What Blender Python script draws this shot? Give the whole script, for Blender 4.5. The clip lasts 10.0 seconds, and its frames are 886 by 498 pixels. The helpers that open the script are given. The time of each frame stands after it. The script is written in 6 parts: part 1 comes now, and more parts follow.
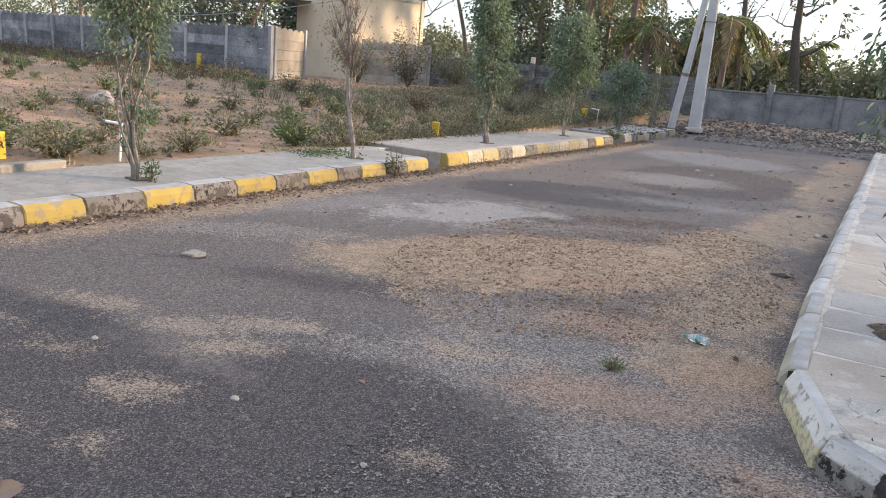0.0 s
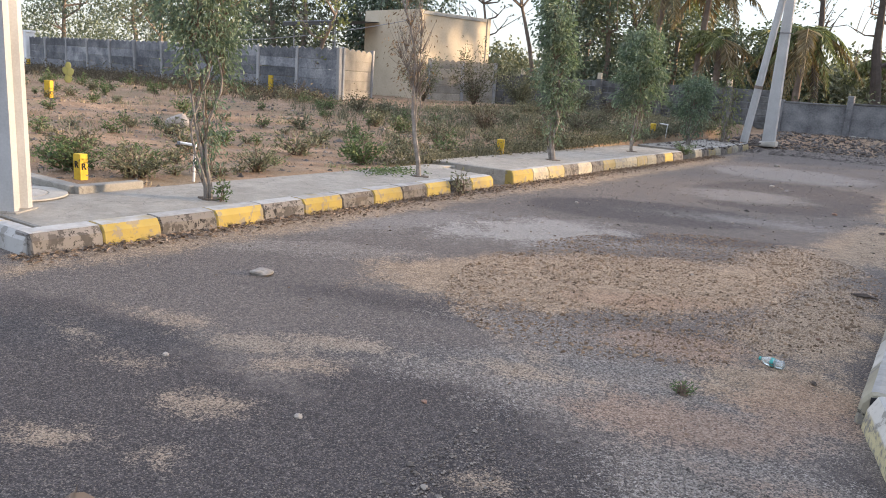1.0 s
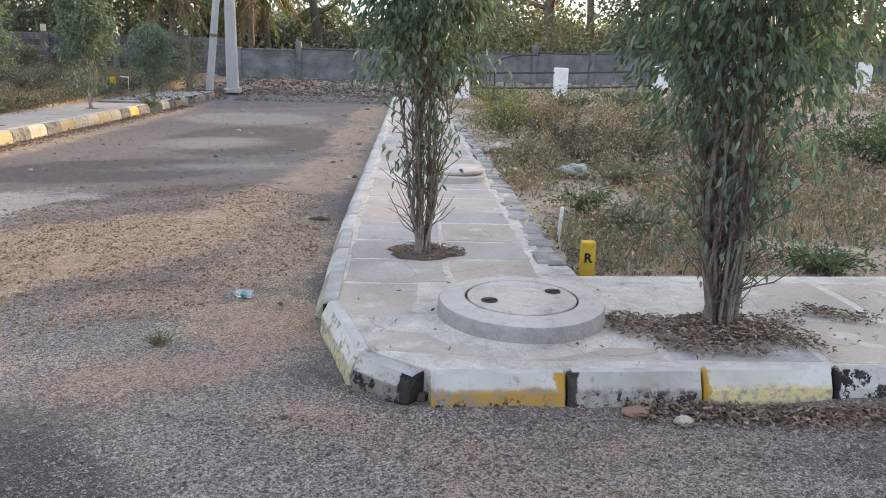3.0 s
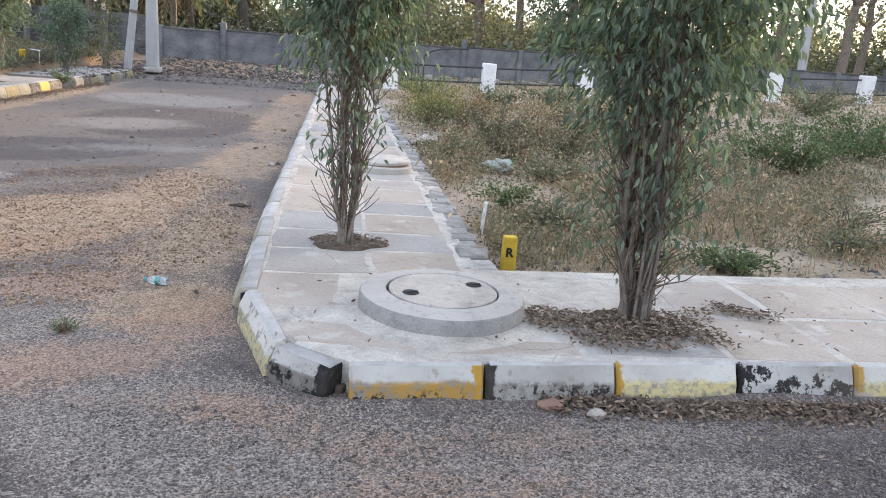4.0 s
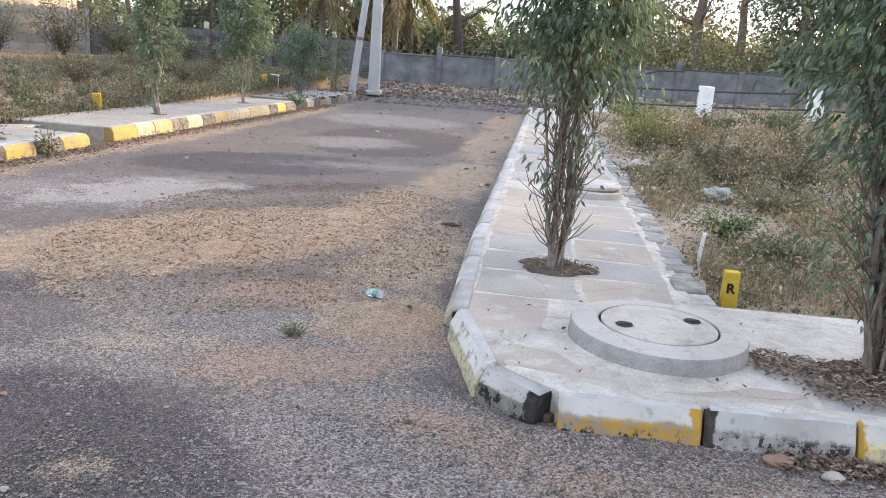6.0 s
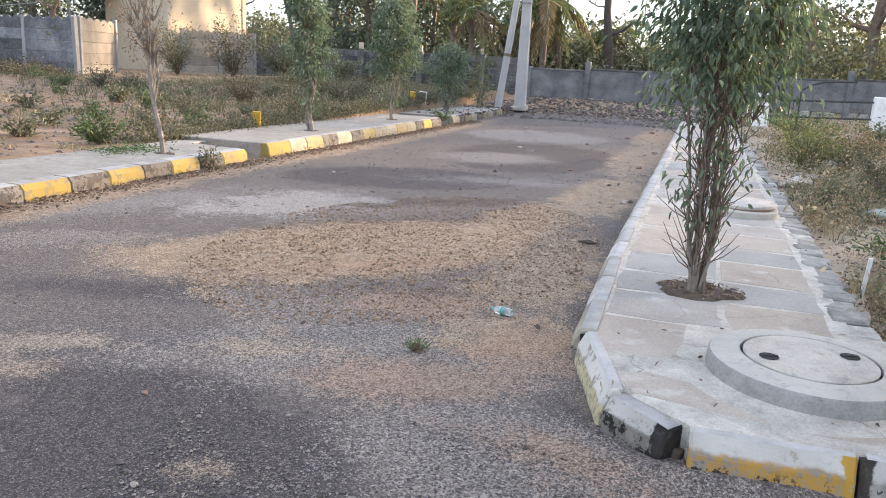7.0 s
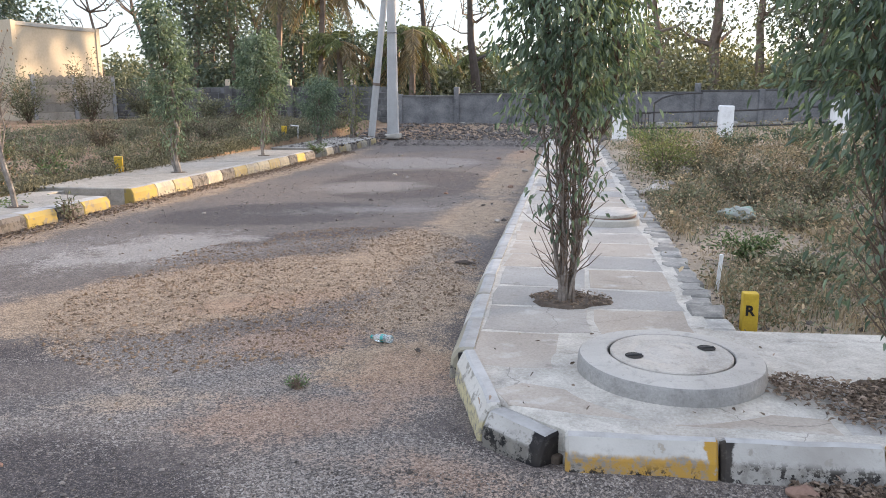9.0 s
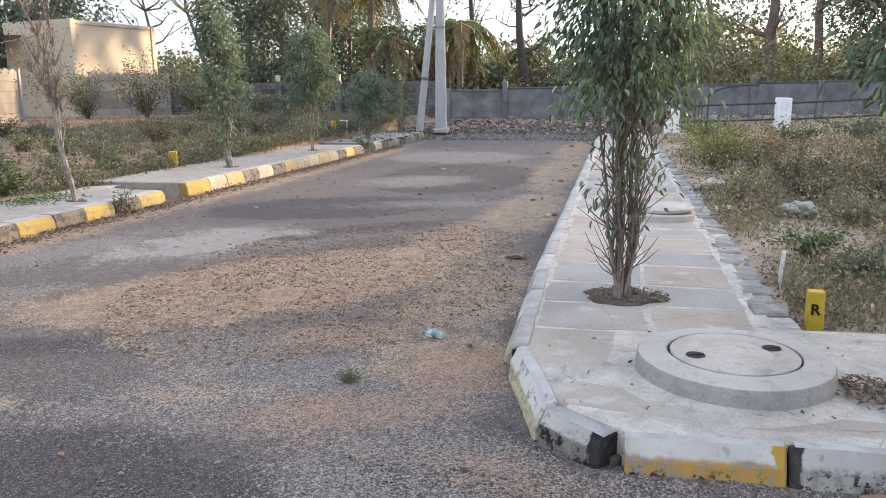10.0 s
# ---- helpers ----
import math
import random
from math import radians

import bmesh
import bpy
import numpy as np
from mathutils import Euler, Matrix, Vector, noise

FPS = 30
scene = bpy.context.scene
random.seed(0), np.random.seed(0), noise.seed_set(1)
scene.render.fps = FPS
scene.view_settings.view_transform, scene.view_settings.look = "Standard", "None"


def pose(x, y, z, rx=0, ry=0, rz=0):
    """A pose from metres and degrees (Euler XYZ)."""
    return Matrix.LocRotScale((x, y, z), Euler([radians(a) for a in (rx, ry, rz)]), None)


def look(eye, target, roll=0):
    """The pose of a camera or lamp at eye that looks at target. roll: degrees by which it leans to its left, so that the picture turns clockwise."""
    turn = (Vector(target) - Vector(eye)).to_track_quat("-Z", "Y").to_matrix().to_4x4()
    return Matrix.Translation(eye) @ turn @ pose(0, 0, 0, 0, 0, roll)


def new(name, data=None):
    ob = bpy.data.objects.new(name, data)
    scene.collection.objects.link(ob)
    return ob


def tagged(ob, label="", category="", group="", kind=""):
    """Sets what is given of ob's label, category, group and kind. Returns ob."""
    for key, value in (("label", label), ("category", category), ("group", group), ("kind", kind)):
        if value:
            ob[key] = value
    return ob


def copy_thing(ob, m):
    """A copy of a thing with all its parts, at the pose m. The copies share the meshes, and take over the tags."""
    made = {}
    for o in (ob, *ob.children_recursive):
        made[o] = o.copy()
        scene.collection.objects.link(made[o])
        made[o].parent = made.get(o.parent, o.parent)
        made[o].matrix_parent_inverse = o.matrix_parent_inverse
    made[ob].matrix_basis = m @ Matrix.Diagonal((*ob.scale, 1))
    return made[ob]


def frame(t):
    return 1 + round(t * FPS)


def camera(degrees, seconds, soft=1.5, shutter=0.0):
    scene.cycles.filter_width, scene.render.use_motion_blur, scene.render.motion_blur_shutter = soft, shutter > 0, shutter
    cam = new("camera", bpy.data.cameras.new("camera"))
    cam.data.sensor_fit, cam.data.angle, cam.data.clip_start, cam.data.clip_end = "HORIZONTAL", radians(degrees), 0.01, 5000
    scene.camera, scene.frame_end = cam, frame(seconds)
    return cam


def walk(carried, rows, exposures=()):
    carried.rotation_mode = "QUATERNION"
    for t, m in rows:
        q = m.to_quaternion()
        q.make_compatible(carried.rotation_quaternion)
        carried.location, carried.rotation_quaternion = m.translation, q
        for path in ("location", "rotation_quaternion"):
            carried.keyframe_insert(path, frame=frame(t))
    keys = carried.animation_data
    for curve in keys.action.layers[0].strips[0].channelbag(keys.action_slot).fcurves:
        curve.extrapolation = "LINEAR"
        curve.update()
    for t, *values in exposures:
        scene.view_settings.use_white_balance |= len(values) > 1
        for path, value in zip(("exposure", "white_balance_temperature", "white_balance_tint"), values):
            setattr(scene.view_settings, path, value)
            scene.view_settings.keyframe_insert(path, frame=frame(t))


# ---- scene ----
cam = camera(60.4, 10.0, soft=1.0)

PATH = [
    (0, (-0.117, 0.009, 1.442), (-1.072, 1.704, 0.979), 4.9),
    (0.5, (-0.129, 0.027, 1.435), (-1.256, 1.617, 0.985), 4.7),
    (1, (-0.115, 0.036, 1.451), (-1.223, 1.644, 1.018), 3.8),
    (1.5, (-0.058, 0.07, 1.466), (-0.895, 1.836, 1.038), 2.7),
    (2, (0.047, 0.084, 1.462), (-0.345, 2.001, 1.048), 1.9),
    (2.5, (0.086, 0.048, 1.45), (-0.025, 2.002, 1.037), 2.0),
    (3, (0.104, 0.064, 1.438), (0.199, 2.0, 0.946), 1.7),
    (3.2, (0.115, 0.071, 1.436), (0.279, 1.997, 0.926), 2.0),
    (4.3, (0.113, 0.073, 1.436), (0.417, 1.986, 0.936), 5.0),
    (4.5, (0.104, 0.067, 1.439), (0.385, 1.983, 0.94), 5.2),
    (5, (0.081, 0.075, 1.443), (0.283, 2.001, 0.943), 5.3),
    (5.5, (0.056, 0.089, 1.435), (0.088, 2.024, 0.93), 4.8),
    (6, (0.032, 0.118, 1.438), (-0.191, 2.045, 0.952), 4.2),
    (6.2, (0.023, 0.164, 1.439), (-0.323, 2.073, 0.954), 4.4),
    (7.3, (0.121, 0.223, 1.427), (-0.49, 2.068, 0.958), 2.7),
    (7.5, (0.121, 0.219, 1.426), (-0.473, 2.069, 0.952), 2.6),
    (8, (0.167, 0.22, 1.43), (-0.253, 2.122, 0.979), 2.0),
    (8.5, (0.19, 0.235, 1.43), (-0.123, 2.166, 1.015), 0.7),
    (9, (0.188, 0.225, 1.432), (-0.127, 2.161, 1.041), -0.1),
    (9.5, (0.182, 0.239, 1.435), (-0.188, 2.166, 1.049), -0.6),
    (10, (0.141, 0.27, 1.421), (-0.293, 2.181, 1.017), -0.5),
]
walk(cam, [(t, look(eye, target, roll)) for t, eye, target, roll in PATH],
     [(0, 3.17, 6500, 12), (1.5, 3.17, 6500, 12), (2.5, 3.20, 6500, 12), (3.2, 3.30, 6500, 12), (4.5, 3.55, 6500, 12), (6.2, 3.57, 6500, 12), (7.5, 3.40, 6500, 12), (10, 3.32, 6500, 12)])

# ---- world and sun ----
SUN_AZ, SUN_EL = 56.0, 10.0      # degrees to the right of the road's direction, degrees above the horizon
world = bpy.data.worlds.new("sky")
scene.world = world
world.use_nodes = True
wn = world.node_tree
sky = wn.nodes.new("ShaderNodeTexSky")
sky.sky_type = "NISHITA"
sky.sun_disc = False
sky.sun_elevation, sky.sun_rotation = radians(SUN_EL), radians(SUN_AZ)
sky.air_density, sky.dust_density, sky.ozone_density = 1.0, 0.8, 1.5
wn.nodes["Background"].inputs["Strength"].default_value = 0.15
haze = wn.nodes.new("ShaderNodeMix")
haze.data_type = "RGBA"
haze.inputs[0].default_value = 0.84
haze.inputs[7].default_value = (0.838, 0.885, 1.04, 1)      # even milky evening haze
wn.links.new(sky.outputs[0], haze.inputs[6])
# thin overcast: the sky brightens evenly from the horizon to the zenith
way = wn.nodes.new("ShaderNodeTexCoord")
split = wn.nodes.new("ShaderNodeSeparateXYZ")
rise = wn.nodes.new("ShaderNodeMapRange")
rise.inputs["From Min"].default_value, rise.inputs["From Max"].default_value = 0.0, 1.0
rise.inputs["To Min"].default_value, rise.inputs["To Max"].default_value = 0.60, 1.22
dome = wn.nodes.new("ShaderNodeVectorMath")
dome.operation = "SCALE"
wn.links.new(way.outputs["Generated"], split.inputs[0])
wn.links.new(split.outputs["Z"], rise.inputs["Value"])
wn.links.new(haze.outputs[2], dome.inputs[0])
wn.links.new(rise.outputs["Result"], dome.inputs["Scale"])
wn.links.new(dome.outputs[0], wn.nodes["Background"].inputs["Color"])
sun = new("sun", bpy.data.lights.new("sun", "SUN"))
sun.data.energy, sun.data.angle, sun.data.color = 1.6, radians(3), (1.0, 0.74, 0.48)
az, el = radians(SUN_AZ), radians(SUN_EL)
sun.matrix_world = look((0, 0, 20), (-math.sin(az) * math.cos(el), -math.cos(az) * math.cos(el), 20 - math.sin(el)))

# ---- small helpers ----
rng = np.random.default_rng(7)


def S(v):
    v = np.clip(v, 0, 1)
    return v * v * (3 - 2 * v)


def gh(x, y):
    """Height of the natural ground."""
    x, y = np.asarray(x, float), np.asarray(y, float)
    u = np.sqrt(np.maximum(0, -x - 7.2) ** 2 + 0.8 * np.maximum(0, y - 8) ** 2)
    left = 0.12 + 0.45 * S(u / 20)
    right = 0.06 + 0.15 * S((y - 8) / 14) + 0.045 * np.clip(x - 3, 0, 25) * S((y - 3) / 18)
    end = 0.42 * S((y - 24) / 6)
    h = -0.03 + 0 * x
    w = S((y - 23.5) / 2); h = h + (end - h) * w
    w = S((-x - 6.95) / 0.3) * S((y - 3.6) / 0.4); h = h + (left - h) * w
    w = S((x - 1.0) / 0.3) * S((y - 4.3) / 0.3); h = h + (right - h) * w
    return h


class Soup:
    """Collects points and faces for one mesh."""
    def __init__(self):
        self.v, self.f, self.n = [], [], 0

    def add(self, v, f):
        v = np.asarray(v, float).reshape(-1, 3)
        self.v.append(v)
        self.f.extend([tuple(int(i) + self.n for i in q) for q in f])
        self.n += len(v)
        return self

    def many(self, v, faces):
        """Many alike small bodies: v is (bodies, points, 3), faces index the points of one."""
        v = np.asarray(v, float)
        k, m = v.shape[:2]
        start = self.n + np.arange(k) * m
        for q in faces:
            self.f.extend(map(tuple, (start[:, None] + np.array(q)[None]).tolist()))
        self.v.append(v.reshape(-1, 3))
        self.n += k * m
        return self

    def mesh(self, name, mat, smooth=False):
        me = bpy.data.meshes.new(name)
        me.from_pydata(np.concatenate(self.v).tolist(), [], self.f)
        me.materials.append(mat)
        me.update()
        if smooth:
            me.polygons.foreach_set("use_smooth", [True] * len(me.polygons))
            me.set_sharp_from_angle(angle=0.65)
        return me


def part(name, data, material, parent=None, label="", smooth=False):
    """One mesh object from a Soup, a bmesh or a mesh, under its thing."""
    if isinstance(data, Soup):
        me = data.mesh(name, material, smooth)
    elif isinstance(data, bmesh.types.BMesh):
        me = bpy.data.meshes.new(name)
        data.to_mesh(me)
        data.free()
        if smooth:
            me.polygons.foreach_set("use_smooth", [True] * len(me.polygons))
        me.materials.append(material)
    else:
        me = data
    ob = new(name, me)
    if parent:
        ob.parent = parent
    if label:
        ob["label"] = label
    return ob


def thing(name, m, label, category, group="", kind=""):
    ob = new(name)
    ob.empty_display_size = 0.2
    ob.matrix_basis = m
    return tagged(ob, label, category, group, kind)


def box(sx, sy, sz, bevel=0.01, at=(0, 0, 0), segs=2):
    """A bevelled block that stands on at."""
    bm = bmesh.new()
    bmesh.ops.create_cube(bm, size=1)
    bmesh.ops.scale(bm, vec=(sx, sy, sz), verts=bm.verts)
    bmesh.ops.translate(bm, vec=(at[0], at[1], at[2] + sz / 2), verts=bm.verts)
    if bevel:
        bmesh.ops.bevel(bm, geom=bm.edges[:], offset=bevel, segments=segs, affect="EDGES", profile=0.6)
    return bm


def rough(bm, amount, scale, seed=0):
    for v in bm.verts:
        d = noise.noise_vector(v.co * scale + Vector((seed * 7.3, seed * 3.1, 0)))
        v.co += d * amount
    return bm


def tube(soup, pts, radii, n=6):
    pts = np.asarray(pts, float)
    k = len(pts)
    t = np.gradient(pts, axis=0)
    t /= np.linalg.norm(t, axis=1)[:, None] + 1e-9
    ref = np.array([1.0, 0.13, 0.0]) if abs(t[:, 2]).mean() > 0.7 else np.array([0.05, 0.1, 1.0])
    a = np.cross(t, ref)
    a /= np.linalg.norm(a, axis=1)[:, None] + 1e-9
    b = np.cross(t, a)
    ang = np.arange(n) * 2 * np.pi / n
    ring = a[:, None] * np.cos(ang)[None, :, None] + b[:, None] * np.sin(ang)[None, :, None]
    v = (pts[:, None] + ring * np.asarray(radii, float)[:, None, None]).reshape(-1, 3)
    f = [(i * n + j, i * n + (j + 1) % n, (i + 1) * n + (j + 1) % n, (i + 1) * n + j) for i in range(k - 1) for j in range(n)]
    f += [tuple(range(n))[::-1], tuple(range((k - 1) * n, k * n))]
    soup.add(v, f)


def unit(v):
    return v / (np.linalg.norm(v, axis=-1, keepdims=True) + 1e-9)


def leaves(soup, at, way, length, width, r, far=False):
    """Folded, slightly drooping leaves: two faces each, or one lozenge where they stay far off."""
    n = len(at)
    d = unit(way)
    side = unit(np.cross(d, np.array([0, 0, 1.0]) + 0.7 * r.normal(size=(n, 3))))
    up = np.cross(side, d)
    up *= np.where(up[:, 2:3] < 0, -1, 1)
    L = (length * r.uniform(0.65, 1.2, n))[:, None]
    W = (width * r.uniform(0.75, 1.2, n))[:, None]
    rise = W * 0.22
    base = at
    tip = at + d * L - up * L * 0.15
    if far:
        soup.many(np.stack([base, at + d * L * 0.45 + side * W * 0.55 + up * rise, tip, at + d * L * 0.45 - side * W * 0.55], 1), [(0, 1, 2, 3)])
        return
    l1, r1 = at + d * L * 0.3 + side * W * 0.5 + up * rise, at + d * L * 0.3 - side * W * 0.5 + up * rise
    l2, r2 = at + d * L * 0.68 + side * W * 0.36 + up * rise * 0.5, at + d * L * 0.68 - side * W * 0.36 + up * rise * 0.5
    soup.many(np.stack([base, l1, l2, tip, r2, r1], 1), [(0, 1, 2, 3), (0, 3, 4, 5)])


def grass(soup, at, height, lean, width, r):
    """Single blades, bent over."""
    n = len(at)
    az = r.uniform(0, 2 * np.pi, n)
    out = np.stack([np.cos(az), np.sin(az), np.zeros(n)], 1)
    side = np.stack([-np.sin(az + 0.9), np.cos(az + 0.9), np.zeros(n)], 1)
    h = (height * r.uniform(0.4, 1.15, n))[:, None]
    w = (width * r.uniform(0.6, 1.3, n))[:, None]
    le = (lean * r.uniform(0.2, 1.3, n))[:, None]
    z = np.array([0, 0, 1.0])
    mid = at + z * h * 0.6 + out * h * le * 0.35
    tip = at + z * h + out * h * le
    v = np.stack([at - side * w, at + side * w, mid + side * w * 0.8, mid - side * w * 0.8, tip], 1)
    soup.many(v, [(0, 1, 2, 3), (3, 2, 4)])


# ---- materials ----
class Nodes:
    def __init__(self, name):
        self.m = bpy.data.materials.new(name)
        self.m.use_nodes = True
        self.t = self.m.node_tree
        self.p = self.t.nodes["Principled BSDF"]
        self.p.inputs["Specular IOR Level"].default_value = 0.25
        self.geo = self.t.nodes.new("ShaderNodeNewGeometry")
        self.tex = self.t.nodes.new("ShaderNodeTexCoord")
        self.pos = self.geo.outputs["Position"]

    def link(self, a, b):
        self.t.links.new(a, b)

    def noise(self, scale, detail=4, vec=None, rough=0.55, distort=0.0):
        n = self.t.nodes.new("ShaderNodeTexNoise")
        n.inputs["Scale"].default_value, n.inputs["Detail"].default_value = scale, detail
        n.inputs["Roughness"].default_value, n.inputs["Distortion"].default_value = rough, distort
        self.link(vec or self.pos, n.inputs["Vector"])
        return n.outputs["Fac"]

    def cells(self, scale, vec=None, feature="F1"):
        n = self.t.nodes.new("ShaderNodeTexVoronoi")
        n.feature = feature
        n.inputs["Scale"].default_value = scale
        self.link(vec or self.pos, n.inputs["Vector"])
        return n

    def ramp(self, fac, stops):
        n = self.t.nodes.new("ShaderNodeValToRGB")
        e = n.color_ramp.elements
        while len(e) < len(stops):
            e.new(0.5)
        for s, (p, c) in zip(e, stops):
            s.position = p
            s.color = (*c, 1) if not np.isscalar(c) else (c, c, c, 1)
        self.link(fac, n.inputs["Fac"])
        return n.outputs["Color"]

    def mix(self, fac, a, b, mode="MIX"):
        n = self.t.nodes.new("ShaderNodeMix")
        n.data_type, n.blend_type = "RGBA", mode
        for val, sock in ((fac, n.inputs["Factor"]), (a, n.inputs[6]), (b, n.inputs[7])):
            if isinstance(val, bpy.types.NodeSocket):
                self.link(val, sock)
            elif np.isscalar(val):
                sock.default_value = val if sock == n.inputs["Factor"] else (val, val, val, 1)
            else:
                sock.default_value = (*val, 1)
        return n.outputs[2]

    def math(self, op, a, b=0.0, clamp=False):
        n = self.t.nodes.new("ShaderNodeMath")
        n.operation, n.use_clamp = op, clamp
        for val, sock in ((a, n.inputs[0]), (b, n.inputs[1])):
            if isinstance(val, bpy.types.NodeSocket):
                self.link(val, sock)
            else:
                sock.default_value = val
        return n.outputs[0]

    def smooth(self, val, lo, hi):
        n = self.t.nodes.new("ShaderNodeMapRange")
        n.interpolation_type = "SMOOTHSTEP"
        n.inputs["From Min"].default_value, n.inputs["From Max"].default_value = lo, hi
        self.link(val, n.inputs["Value"])
        return n.outputs["Result"]

    def rand(self, kind):
        if kind == "island":
            return self.geo.outputs["Random Per Island"]
        n = self.t.nodes.new("ShaderNodeObjectInfo")
        return n.outputs["Random"]

    def vary(self, col, rnd, lo, hi):
        """Brightness from lo to hi by a random value."""
        n = self.t.nodes.new("ShaderNodeMapRange")
        n.inputs["To Min"].default_value, n.inputs["To Max"].default_value = lo, hi
        self.link(rnd, n.inputs["Value"])
        h = self.t.nodes.new("ShaderNodeHueSaturation")
        self.link(n.outputs["Result"], h.inputs["Value"])
        self.link(col, h.inputs["Color"])
        return h.outputs["Color"]

    def cracks(self, scale, width=0.0026):
        """Thin wandering hairline cracks, broken off in places."""
        w = self.t.nodes.new("ShaderNodeTexNoise")
        w.inputs["Scale"].default_value, w.inputs["Detail"].default_value = 3.0, 5
        self.link(self.pos, w.inputs["Vector"])
        m = self.t.nodes.new("ShaderNodeVectorMath"); m.operation = "MULTIPLY_ADD"; m.inputs[1].default_value = (0.35, 0.35, 0)
        self.link(w.outputs["Color"], m.inputs[0]); self.link(self.pos, m.inputs[2])
        d = self.cells(scale, m.outputs[0], "DISTANCE_TO_EDGE").outputs["Distance"]
        return self.math("MULTIPLY", self.smooth(d, width * scale * 1.5, width * scale * 0.4), self.smooth(self.noise(1.3, 3), 0.46, 0.56))

    def bump(self, height, strength, distance=0.01):
        n = self.t.nodes.new("ShaderNodeBump")
        n.inputs["Strength"].default_value, n.inputs["Distance"].default_value = strength, distance
        self.link(height, n.inputs["Height"])
        self.link(n.outputs["Normal"], self.p.inputs["Normal"])

    def done(self, col, roughness=0.9, metal=0.0):
        if isinstance(col, bpy.types.NodeSocket):
            self.link(col, self.p.inputs["Base Color"])
        else:
            self.p.inputs["Base Color"].default_value = (*col, 1)
        if isinstance(roughness, bpy.types.NodeSocket):
            self.link(roughness, self.p.inputs["Roughness"])
        else:
            self.p.inputs["Roughness"].default_value = roughness
        self.p.inputs["Metallic"].default_value = metal
        return self.m


def plain(name, stops, scale=3.0, fine=60.0, roughness=0.9, bump=0.4, rnd=None, lo=0.8, hi=1.15, dist=0.004):
    """A two-scale mottled surface."""
    n = Nodes(name)
    a, b = n.noise(scale, 5), n.noise(fine, 3)
    f = n.math("ADD", n.math("MULTIPLY", a, 0.65), n.math("MULTIPLY", b, 0.35))
    c = n.ramp(f, stops)
    if rnd:
        c = n.vary(c, n.rand(rnd), lo, hi)
    n.bump(b, bump, dist)
    return n.done(c, roughness)


def foliage(name, dark, light, trans=0.35, gloss=0.42):
    """Leaves with some light through them; colour differs from leaf to leaf."""
    n = Nodes(name)
    c = n.ramp(n.rand("island"), [(0.0, dark), (0.75, light), (1.0, tuple(min(1, v * 1.5) for v in light))])
    c = n.mix(n.math("MULTIPLY", n.noise(2.5, 2), 0.5), c, tuple(v * 0.6 for v in dark))
    n.done(c, gloss)
    n.p.inputs["Specular IOR Level"].default_value = 0.4 if gloss < 0.5 else 0.15
    tr = n.t.nodes.new("ShaderNodeBsdfTranslucent")
    n.link(n.mix(1.0, c, (1.1, 1.2, 0.7), "MULTIPLY"), tr.inputs["Color"])
    mx = n.t.nodes.new("ShaderNodeMixShader")
    mx.inputs[0].default_value = trans
    n.link(n.p.outputs[0], mx.inputs[1])
    n.link(tr.outputs[0], mx.inputs[2])
    n.link(mx.outputs[0], n.t.nodes["Material Output"].inputs["Surface"])
    return n.m


